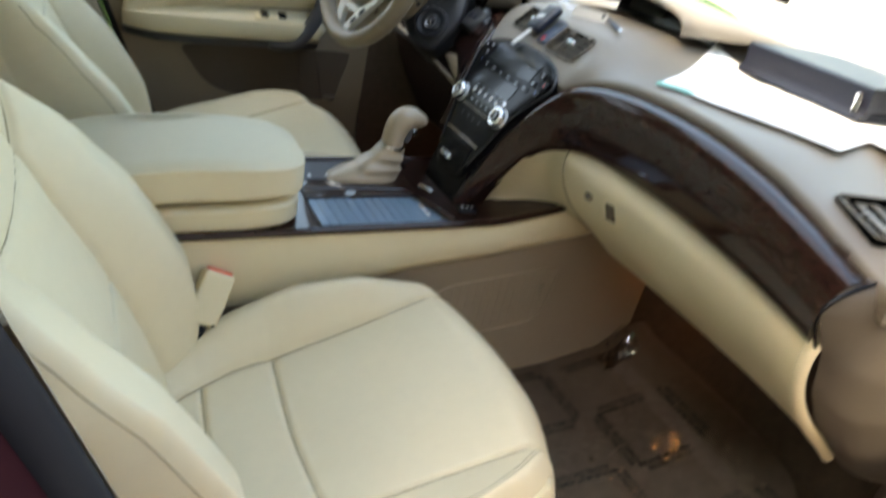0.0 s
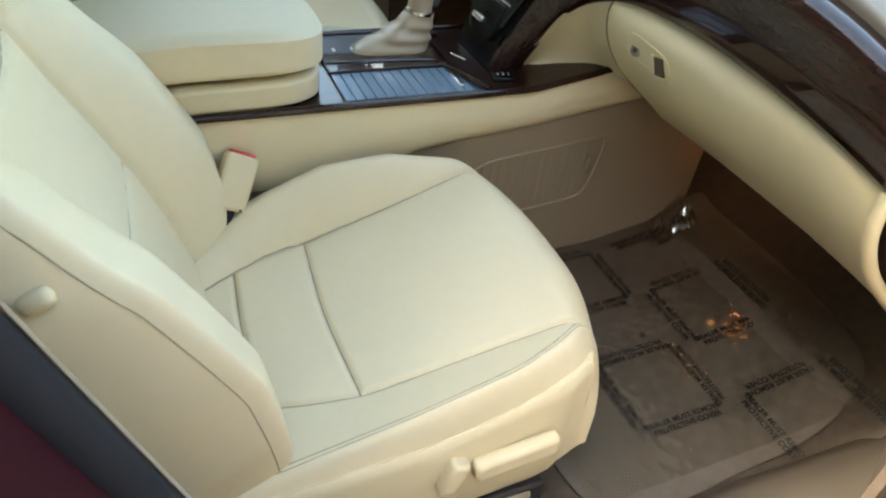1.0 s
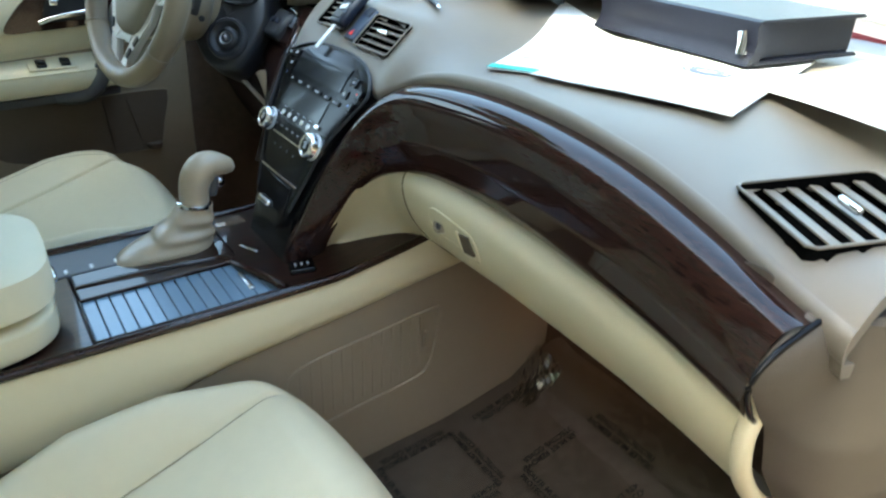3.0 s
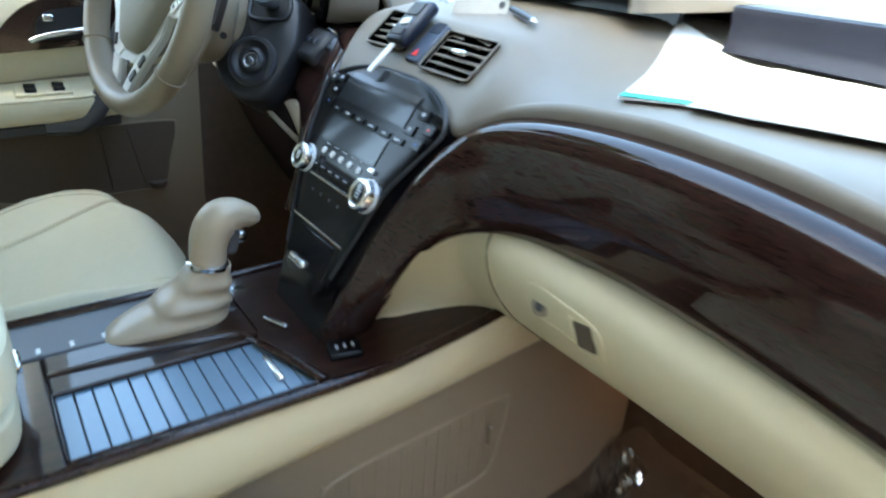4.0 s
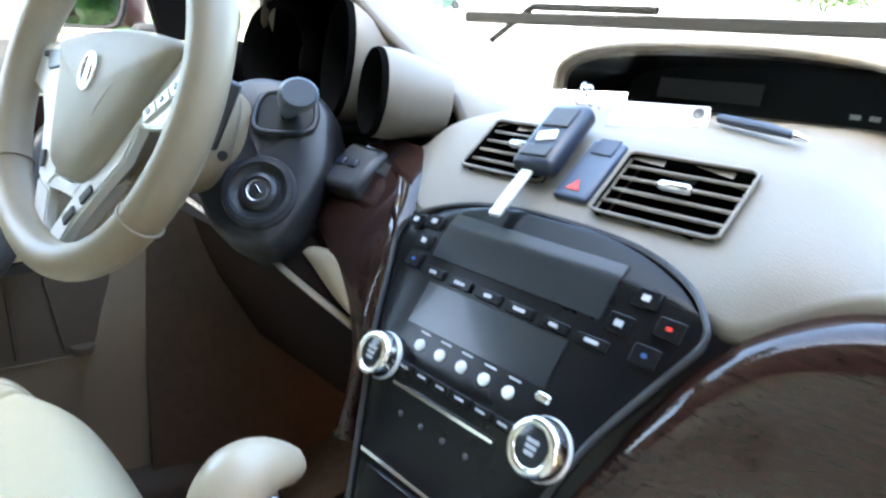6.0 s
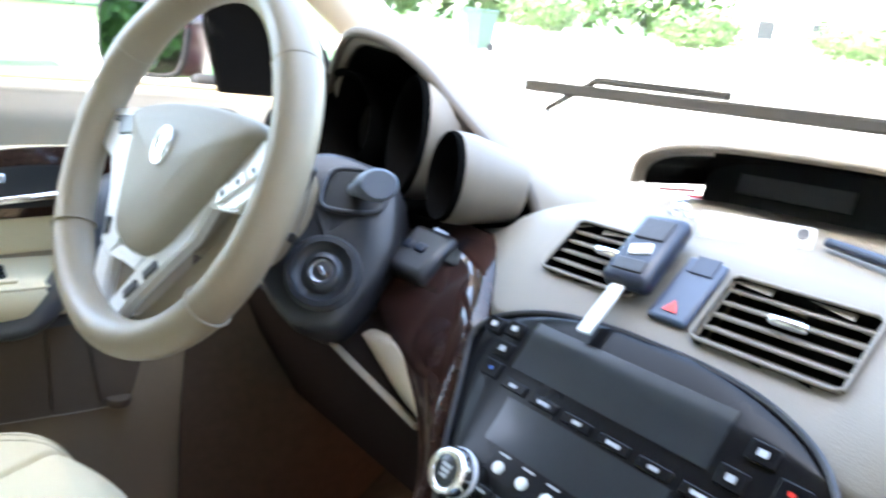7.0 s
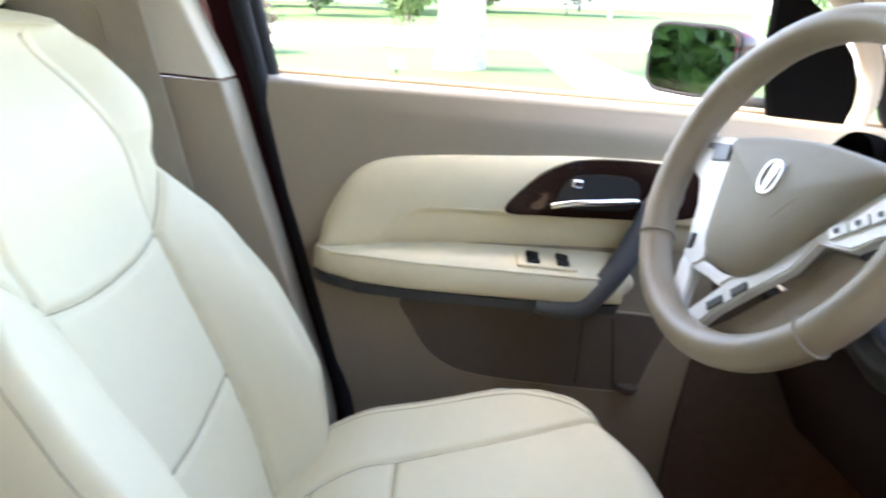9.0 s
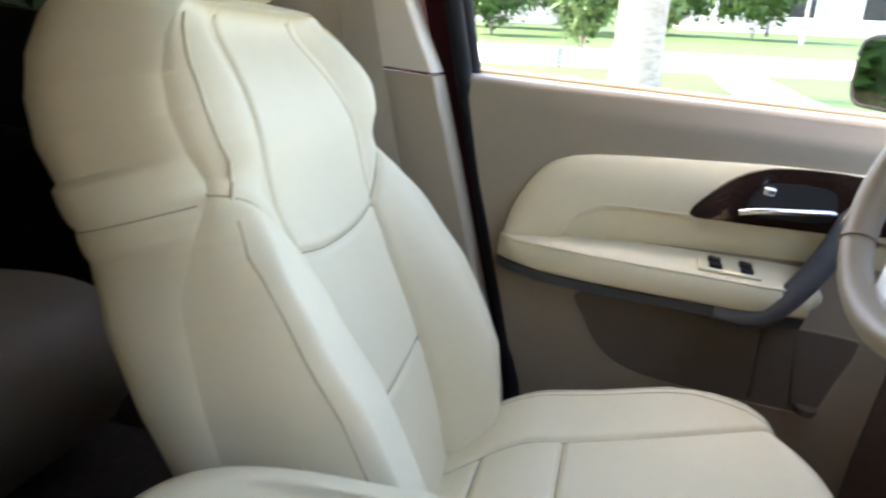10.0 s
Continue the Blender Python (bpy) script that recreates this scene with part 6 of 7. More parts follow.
    part("armrest_underside", loft([[(x, 0.758, arm_sec(x)[6][2] - 0.002), (x, arm_sec(x)[5][1] + 0.004, arm_sec(x)[5][2] - 0.004), (x, arm_sec(x)[5][1] + 0.012, arm_sec(x)[5][2] - 0.020), (x, 0.758, arm_sec(x)[6][2] - 0.026)] for x in xs_]), GREY, d, "grey band under the armrest")
    # grey pull bar running up to the wood trim
    bar = smooth_path([(0.50, 0.690, 0.872), (0.56, 0.684, 0.876), (0.600, 0.688, 0.925), (0.632, 0.698, 0.985), (0.655, 0.712, 1.028), (0.70, 0.735, 1.045)], 36)
    part("pull_bar", tube(bar, [interp(i, [0, 8, 18, 30, 35], [0.012, 0.017, 0.019, 0.022, 0.016]) for i in range(36)], 12, flat=0.7, up=(0, 1, 0)), GREY, d, "grey pull bar")
    part("pull_cup", box((0.06, 0.05, 0.035), pose(0.615, 0.725, 0.90, 0, -45, 0), 0.015, 3), CREAM, d)
    # window switches
    sw = part("switch_plate", box((0.085, 0.036, 0.005), pose(0.508, 0.702, 0.9325, 14, 0, 0), 0.002), CREAM, d, "cream plate with four window switches")
    for kx in (0, 1):
        for ky in (0, 1):
            part("window_switch", box((0.018, 0.012, 0.007), pose(0.489 + 0.042 * kx, 0.695 + 0.015 * ky, 0.9348 + 0.0037 * ky, 14, 6, 0), 0.002), BLACK, sw)
    # wood trim round the inner handle
    leaf = smooth_path([(0.443, 0.995, 0), (0.470, 1.035, 0), (0.510, 1.066, 0), (0.56, 1.079, 0), (0.64, 1.083, 0), (0.72, 1.075, 0), (0.72, 1.02, 0), (0.66, 1.004, 0), (0.58, 0.998, 0), (0.50, 0.994, 0)], 60, True)
    tr = part("wood_trim", outline([(p.x, p.y) for p in leaf], 0.014, pose(0, 0.727, 0, 90, 0, 0) @ Matrix.Translation((0, 0, -0.002)), 0.004), WOOD, d, "glossy dark wood door trim")
    part("handle_bowl", outline([(p.x, p.y) for p in smooth_path([(0.515, 1.015, 0), (0.525, 1.050, 0), (0.56, 1.060, 0), (0.61, 1.060, 0), (0.625, 1.045, 0), (0.62, 1.018, 0), (0.56, 1.010, 0)], 40, True)], 0.003, pose(0, 0.7145, 0, 90, 0, 0), 0.001), INK, tr)
    part("inner_handle", tube(smooth_path([(0.505, 0.708, 1.012), (0.53, 0.700, 1.020), (0.57, 0.697, 1.026), (0.61, 0.700, 1.031), (0.62, 0.706, 1.031)], 20), 0.007, 10, flat=0.7), CHROME, tr, "chrome inner door handle")
    part("lock_knob", box((0.016, 0.008, 0.012), pose(0.535, 0.708, 1.046), 0.003), CHROME, tr)
    # map pocket low on the door
    pk = smooth_path([(0.312, 0.842, 0), (0.330, 0.800, 0), (0.362, 0.758, 0), (0.405, 0.734, 0), (0.47, 0.724, 0), (0.58, 0.720, 0), (0.672, 0.720, 0), (0.694, 0.732, 0), (0.706, 0.775, 0), (0.722, 0.836, 0), (0.700, 0.850, 0), (0.55, 0.850, 0), (0.40, 0.848, 0)], 80, True)
    # Flat plate whose darker brown stands for shade inside the pocket.
    pc = part("map_pocket", outline([(p.x, p.y) for p in pk], 0.004, pose(0, 0.7505, 0, 90, 0, 0), 0.001), POCKET, d, "flat map pocket plate, brown darkened as if recessed")
    part("pocket_lip", tube([Vector((p.x, 0.7475, p.y)) for p in pk], 0.0022, 6, closed=True, up=(0, 1, 0)), TAUPE, pc)
    for x in (0.592, 0.645):
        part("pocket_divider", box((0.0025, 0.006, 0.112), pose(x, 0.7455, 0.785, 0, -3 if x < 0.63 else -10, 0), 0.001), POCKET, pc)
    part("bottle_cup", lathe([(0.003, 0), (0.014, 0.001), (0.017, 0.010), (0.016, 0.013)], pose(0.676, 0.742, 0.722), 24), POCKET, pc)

    # door mirror outside
    mr = thing("door_mirror", (0.86, 0.95, 1.14), "maroon door mirror with a dark glass face", "mirror")
    mm = pose(0.79, 1.045, 1.232, 0, 0, 0) @ pose(0, 0, 0, 0, 0, 27) @ pose(0, 0, 0, 0, 90, 0) @ pose(0, 0, 0, 180, 0, 0)
    shape = smooth_path([(-0.052, -0.088, 0), (-0.055, 0.0, 0), (-0.048, 0.080, 0), (-0.020, 0.095, 0), (0.035, 0.085, 0), (0.056, 0.06, 0), (0.058, -0.03, 0), (0.05, -0.085, 0), (0, -0.098, 0)], 50, True)
    part("housing", loft([[mm @ Vector((p.x * f, p.y * f, h)) for p in shape] for f, h in ((0.98, 0.008), (1.06, 0.004), (1.08, -0.02), (1.0, -0.06), (0.7, -0.085), (0.1, -0.092))]), PAINT, mr, "maroon mirror housing")
    part("mirror_frame", tube([mm @ Vector((p.x * 1.03, p.y * 1.03, 0.006)) for p in shape], 0.005, 8, closed=True), RUBBER, mr)
    part("mirror_glass", outline([(p.x * 0.97, p.y * 0.97) for p in shape], 0.003, mm @ pose(0, 0, 0.0085), 0), MIRROR, mr, "mirror glass")
    part("stalk", box((0.07, 0.12, 0.035), pose(0.87, 0.95, 1.165, 0, 0, -15), 0.012, 3), RUBBER, mr)

    # belt hanging on the driver's pillar
    bt = thing("seat_belt", (0.0, 0.72, 0.9), "beige driver seat belt hanging along the pillar", "seat belt")
    pts = [(-0.135, 0.575, 1.50), (-0.070, 0.612, 1.30), (-0.030, 0.636, 1.15), (0.020, 0.640, 0.98), (0.085, 0.645, 0.80), (0.120, 0.645, 0.62)]
    q = smooth_path(pts, 30)
    part("webbing", solid_grid([[p + Vector((f * 0.024, 0, 0.004 * f)) for f in (-1, 0, 1)] for p in q], (0, 0.002, 0)), BELT, bt)
    part("upper_anchor", box((0.05, 0.02, 0.07), pose(-0.137, 0.575, 1.51), 0.008), CREAM, bt)
    part("latch_tongue", box((0.035, 0.012, 0.05), pose(0.065, 0.640, 0.85, 0, -18, 0), 0.005), CREAM, bt)


POCKET = material("shaded_pocket_brown", (0.115, 0.088, 0.064), 0.7, vary=0.15, bump=0.2)
BELT = material("belt_webbing", (0.36, 0.31, 0.24), 0.8, vary=0.1, scale=40, bump=0.4)
MIRROR = material("mirror_silver", (0.55, 0.57, 0.58), 0.02, metal=1.0, vary=0.01)
make_door()


# ---- open passenger door ----
def make_passenger_door():
    """Out of view; added half open on its front hinges to shade the footwell."""
    d = thing("passenger_door", (1.06, -0.90, 0.50), "unseen maroon passenger door, set half open on its hinges for shade", "car door")
    H = pose(1.06, -0.885, 0, 0, 0, 45)
    rear = lambda z: interp(z, [0.40, 0.66, 0.93, 1.16], [-0.80, -0.82, -0.91, -0.98])
    skin = [[H @ Vector((rear(z) * g, -0.05, z)) for g in np.linspace(0, 1, 14)] for z in np.linspace(0.42, 1.15, 12)]
    part("outer_skin", solid_grid(skin, H.to_3x3() @ Vector((0, 0.02, 0))), PAINT, d)
    inner = [[H @ Vector((rear(z) * g, 0.06 + 0.02 * math.sin(z * 6), z)) for g in np.linspace(0.02, 0.98, 14)] for z in np.linspace(0.48, 1.14, 12)]
    part("door_panel", solid_grid(inner, H.to_3x3() @ Vector((0, -0.02, 0))), TAUPE, d)
    part("armrest", box((0.42, 0.07, 0.06), H @ pose(-0.55, 0.10, 0.91), 0.02, 3), LEATHER, d)
    part("window_frame", tube([H @ Vector(p) for p in ((-0.97, 0.0, 1.15), (-0.98, 0.08, 1.60), (-0.55, 0.10, 1.59), (-0.02, 0.0, 1.17))], 0.016, 8), RUBBER, d)
    w = part("window_pane", from_grid([[H @ Vector((-0.97 + (0.93 - 0.45 * v) * g, 0.03 + 0.06 * v, 1.15 + 0.43 * v)) for g in np.linspace(0, 1, 6)] for v in np.linspace(0, 1, 6)]), GLASS, d)
    w.visible_shadow = False
    for z in (0.60, 0.95):
        part("hinge", box((0.07, 0.05, 0.06), pose(1.06, -0.87, z, 0, 0, 30), 0.01), PAINT, d)


make_passenger_door()


# ---- loose things in the car ----
def floor_z(x):
    return interp(x, [-0.95, 0.62, 0.90, 1.03, 1.12, 1.25], [0.445, 0.445, 0.462, 0.488, 0.56, 0.80])


def make_mat():
    mat_ = thing("floor_mat", (0.85, -0.36, 0.447), "taupe carpet floor mat under a clear protective sheet", "floor mat")
    edge = smooth_path([(0.62, -0.12, 0), (0.85, -0.105, 0), (1.09, -0.115, 0), (1.11, -0.20, 0), (1.10, -0.52, 0), (1.03, -0.60, 0), (0.85, -0.625, 0), (0.62, -0.61, 0), (0.60, -0.36, 0)], 70, True)
    c = Vector((0.85, -0.36, 0))
    rings = []
    for f, h in ((1.0, 0.001), (1.0, 0.006), (0.985, 0.008), (0.8, 0.008), (0.6, 0.008), (0.4, 0.008), (0.2, 0.008), (0.02, 0.008)):
        rings.append([(q.x, q.y, floor_z(q.x) + h) for q in (c + (p - c) * f for p in edge)])
    part("mat", loft(rings, False), CARPET_MAT, mat_)
    film = thing("protective_film", (0.85, -0.36, 0.456), "clear plastic protective film with printed black notices on the mat", "plastic film")
    rows = [[(x, y, floor_z(x) + 0.0115 + 0.0012 * noise.noise(Vector((x * 14, y * 14, 0))) + 0.0011 * noise.noise(Vector((x * 75, y * 75, 3)))) for y in np.linspace(-0.605, -0.11, 150)] for x in np.linspace(0.61, 1.10, 150)]
    sheet = part("film_sheet", from_grid(rows), FILM, film)
    sheet.visible_shadow = False
    first = None
    col0, col1 = (0.735, 0.880), (0.915, 1.055)
    for (x0, x1), (y0, y1) in ((col1, (-0.150, -0.02)), (col1, (-0.410, -0.270)), (col1, (-0.66, -0.520)), (col0, (-0.280, -0.142)), (col0, (-0.530, -0.390))):
        xm, ym = (x0 + x1) / 2, (y0 + y1) / 2
        for x, y, turn in ((xm, y0, 0), (x1, ym, 90), (xm, y1, 180), (x0, ym, 270)):
            if y > -0.13 or y < -0.60:
                continue
            sl = math.degrees(math.atan2(floor_z(x + 0.02) - floor_z(x - 0.02), 0.04))
            m = pose(x, y, floor_z(x) + 0.0135, 0, -sl, 0) @ pose(0, 0, 0, 0, 0, turn)
            if first is None:
                first = lettering("DEALER MUST REMOVE\nPROTECTIVE COVER", 0.0126, Matrix.Identity(4), INK, film, 0.0002, "printed_notice", 0.00022)
                ob = first
            else:
                ob = new("printed_notice", first.data)
                ob.parent, ob.matrix_parent_inverse = film, film.matrix_basis.inverted()
            ob.matrix_basis = m
    # crumpled scrap of clear wrapping
    wrap = thing("plastic_wrap", (1.04, -0.12, 0.49), "crumpled scrap of clear plastic wrapping on the mat", "plastic wrap")
    rows = []
    for i in range(12):
        rows.append([(0.995 + 0.0075 * i + 0.003 * math.sin(j * 1.1 + i), -0.185 + 0.008 * j * (0.4 + 0.6 * i / 11), floor_z(0.995 + 0.0075 * i) + 0.016 + 0.012 * abs(math.sin(i * 0.35 + j * 0.8)) * math.sin(math.pi * j / 11)) for j in range(12)])
    part("wrap_sheet", from_grid(rows), WRAP, wrap, smooth=False)


CARPET_MAT = material("mat_carpet", (0.125, 0.106, 0.086), 0.95, vary=0.25, scale=50, bump=0.6, bump_scale=900)
WRAP = pane_material("shiny_wrap", (0.85, 0.85, 0.85), 0.25, 0.6, 2.0)
make_mat()


def sheet_of(name, near_left, forward, w, h, z, mat, label, category, thick=0.0012, bow=0.004, group=""):
    """A paper lying on the dashboard: near-left corner, direction it points to, width and height."""
    f = Vector((*forward, 0)).normalized()
    r = Vector((f.y, -f.x, 0))
    o = Vector((*near_left, z))
    root = thing(name, o + f * h / 2 + r * w / 2, label, category, group)
    rows = [[o + f * (h * a) + r * (w * b) + Vector((0, 0, bow * math.sin(a * 3 + 0.5) * math.sin(b * 3))) for b in np.linspace(0, 1, 24)] for a in np.linspace(0, 1, 30)]
    for row in rows:
        for p in row:
            p.z = max(p.z, dash_top(p.x, p.y) + 0.004 + z - 1.0925)
    part("sheet", solid_grid(rows, (0, 0, -thick)), mat, root)
    return root, o, f, r


def bar(root, o, f, r, a, b, la, lb, mat, lift=0.0012, name="printed_bar"):
    """A printed bar on a sheet: place along and across it, and its lengths."""
    z = lambda a_, b_: 0
    part(name, box((la, lb, 0.0006), Matrix.Translation(o + f * a + r * b + Vector((0, 0, lift))) @ Matrix.Rotation(math.atan2(f.y, f.x), 4, "Z"), 0), mat, root)


def make_papers():
    root, o, f, r = sheet_of("brochure", (0.823, -0.258), (0.86, 0.51), 0.205, 0.27, 1.0925, PAPER, "white brochure with a teal edge band on the dashboard", "brochure", group="papers on the dashboard")
    bar(root, o, f, r, 0.008, 0.1025, 0.016, 0.205, TEAL, 0.0014, "edge_band")
    bar(root, o, f, r, 0.032, 0.09, 0.004, 0.15, PALETEAL, 0.0016)
    bar(root, o, f, r, 0.060, 0.08, 0.006, 0.12, PALETEAL, 0.0022)
    root, o, f, r = sheet_of("paper_sheet", (0.838, -0.310), (0.955, 0.297), 0.203, 0.279, 1.0945, PAPER, "white sheet with a grey oval emblem under the folder", "paper", group="papers on the dashboard")
    e = o + f * 0.125 + r * 0.134 + Vector((0, 0, 0.0042))
    for rr in (0.020, 0.012):
        part("printed_oval", tube([e + f * (rr * 0.75 * math.cos(a)) + r * (rr * 1.2 * math.sin(a)) for a in np.linspace(0, 2 * math.pi, 30, endpoint=False)], 0.0022 if rr > 0.015 else 0.004, 6, closed=True, flat=0.2), GREYINK, root)
    root, o, f, r = sheet_of("paper_sheet", (0.995, -0.440), (0.985, -0.17), 0.17, 0.20, 1.0965, PAPER, "white printed form lying beside the folder", "paper", group="papers on the dashboard")
    for k in range(5):
        bar(root, o, f, r, 0.03 + 0.03 * k, 0.09, 0.003, 0.13, GREYINK, 0.003)
    book = thing("folder", (1.15, -0.27, 1.10), "thick navy leatherette folder lying on papers", "folder")
    m = pose(1.151, -0.302, 1.1215, 0, 1, -6)
    part("cover", outline([(-0.086, -0.125), (0.084, -0.125), (0.086, 0.125), (-0.086, 0.125)], 0.004, m @ pose(0, 0, 0.0195), 0.0015), NAVY, book)
    part("cover", outline([(-0.086, -0.125), (0.084, -0.125), (0.086, 0.125), (-0.086, 0.125)], 0.004, m @ pose(0, 0, -0.0225), 0.0015), NAVY, book)
    part("page_block", box((0.150, 0.235, 0.038), m @ pose(0.006, 0.001, 0), 0.002), NAVY, book)
    sec = [(-0.084, 0.0235), (-0.089, 0.0215), (-0.0905, 0.015), (-0.087, 0.0), (-0.089, -0.012), (-0.096, -0.0195), (-0.098, -0.0225), (-0.080, -0.0225), (-0.070, 0.0), (-0.076, 0.020)]
    part("spine", loft([[m @ Vector((x, y, z)) for x, z in sec] for y in np.linspace(-0.124, 0.124, 10)]), NAVY, book, "rounded navy spine of the folder")
    part("clasp", tube([m @ Vector((-0.0935, -0.112, -0.012)), m @ Vector((-0.0925, -0.110, 0.0)), m @ Vector((-0.0945, -0.108, 0.012))], 0.0055, 10), CHROME, book)


GREYINK = material("grey_ink", (0.16, 0.18, 0.24), 0.7, vary=0.1)
PALETEAL = material("pale_teal_ink", (0.45, 0.68, 0.66), 0.7, vary=0.05)
make_papers()


TAG = material("tag_plastic", (0.55, 0.54, 0.50), 0.4, vary=0.2, scale=40)


def make_key():
    k = thing("car_key", on_stack(0.037, 1.10, 0.012).translation, "dark navy key fob with steel blade lying on the vents", "key")
    m = on_stack(0.037, 1.1010, 0.013) @ pose(0, 0, 0, 0, 0, 3)
    body = part("fob", box((0.060, 0.035, 0.015), m, 0.006, 3), FOB, k)
    part("fob_button", box((0.018, 0.022, 0.002), m @ pose(0.014, 0, 0.008), 0.001), DARK, body)
    part("fob_button", box((0.010, 0.022, 0.002), m @ pose(-0.018, 0, 0.008), 0.001), DARK, body)
    part("fob_badge", box((0.009, 0.015, 0.0022), m @ pose(-0.004, 0, 0.008, 0, 0, 15), 0.001), WHITE, body)
    part("blade", box((0.042, 0.0095, 0.0028), m @ pose(-0.050, 0.003, 0.0), 0.0008), SILVER, k, "steel key blade")
    a = m @ Vector((0.032, 0, 0.004))
    chain = thing("key_tag", (0.876, 0.0, 1.125), "white key tag on a short chain", "key tag")
    q = smooth_path([a, a + Vector((0.012, 0.002, 0.012)), (0.852, 0.036, 1.136), (0.866, 0.031, 1.134)], 12)
    for i, p in enumerate(q[1:-1]):
        part("chain_link", tube([p + Vector((0.004 * math.cos(b), 0.003 * math.sin(b) * (i % 2), 0.003 * math.sin(b) * (1 - i % 2))) for b in np.linspace(0, 2 * math.pi, 12, endpoint=False)], 0.0009, 5, closed=True), CHROME, chain)
    t0, t1 = Vector((0.866, 0.034, 1.126)), Vector((0.887, -0.032, 1.127))
    d = (t1 - t0).normalized()
    up = Vector((0.45, 0, 0.9)).normalized()
    s = d.cross(up).normalized()
    up = s.cross(d)
    M = Matrix(((d.x, up.x, s.x, 0), (d.y, up.y, s.y, 0), (d.z, up.z, s.z, 0), (0, 0, 0, 1)))
    M.translation = (t0 + t1) / 2 + up * 0.002
    part("tag_plate", box((0.070, 0.023, 0.003), M, 0.0012), TAG, chain)
    part("tag_hole", lathe([(0.0025, 0.002), (0.0035, 0.0022), (0.004, 0.0016)], M @ pose(0.028, 0.006, 0), 14), GREY, chain)
    part("tag_hole", lathe([(0.0025, 0.002), (0.0035, 0.0022), (0.004, 0.0016)], M @ pose(0.028, -0.007, 0), 14), GREY, chain)
    pen = thing("pen", (0.878, -0.07, 1.128), "short dark navy pen lying below the display", "pen")
    part("barrel", tube([(0.888, -0.040, 1.133), (0.876, -0.075, 1.131), (0.868, -0.098, 1.129)], [0.0032, 0.0036, 0.0024], 10), FOB, pen)
    part("tip", tube([(0.868, -0.098, 1.129), (0.864, -0.108, 1.128)], [0.003, 0.001], 8), CHROME, pen)


make_key()


def make_footwell_lamp(x, y, z, power):
    """A small warm courtesy lamp under the dashboard."""
    lamp = thing("footwell_lamp", (x, y, z), "small warm courtesy lamp glowing under the dashboard", "lamp", group="footwell lamps")
    part("lamp_housing", box((0.045, 0.030, 0.016), pose(x, y, z + 0.010), 0.003), DARK, lamp)
    part("lamp_lens", box((0.036, 0.022, 0.006), pose(x, y, z), 0.002), GLOW, lamp, "glowing amber lens")
    light = bpy.data.lights.new("courtesy_light", "POINT")
    light.energy, light.color, light.shadow_soft_size = power, (1.0, 0.40, 0.20), 0.004
    ob = new("courtesy_light", light)
    ob.parent = lamp
    ob.matrix_parent_inverse = lamp.matrix_basis.inverted()
    ob.matrix_basis = Matrix.Translation((x, y, z - 0.02))


GLOW = bpy.data.materials.new("amber_lens")
GLOW.use_nodes = True
GLOW.node_tree.nodes["Principled BSDF"].inputs["Base Color"].default_value = (0.8, 0.4, 0.2, 1)
GLOW.node_tree.nodes["Principled BSDF"].inputs["Emission Color"].default_value = (1.0, 0.42, 0.15, 1)
GLOW.node_tree.nodes["Principled BSDF"].inputs["Emission Strength"].default_value = 1.5
make_footwell_lamp(1.150, -0.215, 0.772, 0.012)
make_footwell_lamp(0.985, 0.36, 0.700, 0.004)


# ---- outside ----
def ground_height(x, y):
    return 0.22 * float(step(1.6, 3.2, y))


def leaf_cloud(name, centre, radii, count, size, mat, parent, seed, hollow=0.55):
    """A crown of many small folded leaves with an uneven outline."""
    rng = np.random.default_rng(seed)
    d = rng.normal(size=(count, 3))
    d /= np.linalg.norm(d, axis=1)[:, None]
    lump = np.array([0.78 + 0.30 * noise.noise(Vector((*(q * 1.9 + seed),))) + 0.22 * noise.noise(Vector((*(q * 4.7 - seed),))) for q in d])
    rad = (hollow + (1 - hollow) * rng.random(count) ** 0.6) * lump
    c = np.array(centre) + d * rad[:, None] * np.array(radii)
    t = rng.normal(size=(count, 3))
    t /= np.linalg.norm(t, axis=1)[:, None]
    s = np.cross(t, d)
    s /= np.linalg.norm(s, axis=1)[:, None] + 1e-9
    L = size * rng.uniform(0.6, 1.4, (count, 1))
    v = np.stack([c - t * L, c + s * L * 0.45 + d * L * 0.1, c + t * L, c - s * L * 0.45 + d * L * 0.1], 1).reshape(-1, 3)
    mesh = bpy.data.meshes.new(name)
    mesh.from_pydata(v.tolist(), [], [(4 * i, 4 * i + 1, 4 * i + 2, 4 * i + 3) for i in range(count)])
    return link(name, mesh, mat, parent, smooth=False)


def outside_thing(name, base, label, category, group="", kind=""):
    root = new(name)
    root.matrix_basis = Matrix.Translation(base)
    root.empty_display_size = 0.2
    return tagged(root, label, category, group, kind)


def shrub(x, y, w, h, seed, mat, label, size=0.05, count=1800):
    z = ground_height(x, y)
    b = outside_thing("shrub", (x, y, z), label, "shrub", group="shrubs")
    rng = random.Random(seed)
    for k in range(5):
        a = k * 1.26 + rng.random()
        part("stem", tube([(x, y, z - 0.02), (x + 0.1 * w * math.cos(a), y + 0.1 * w * math.sin(a), z + h * 0.3), (x + 0.3 * w * math.cos(a), y + 0.3 * w * math.sin(a), z + h * 0.6)], [0.02, 0.015, 0.006], 6), BARK, b)
    leaf_cloud("crown", (x, y, z + h * 0.52), (w / 2, w / 2, h * 0.52), count, size, mat, b, seed)
    return b


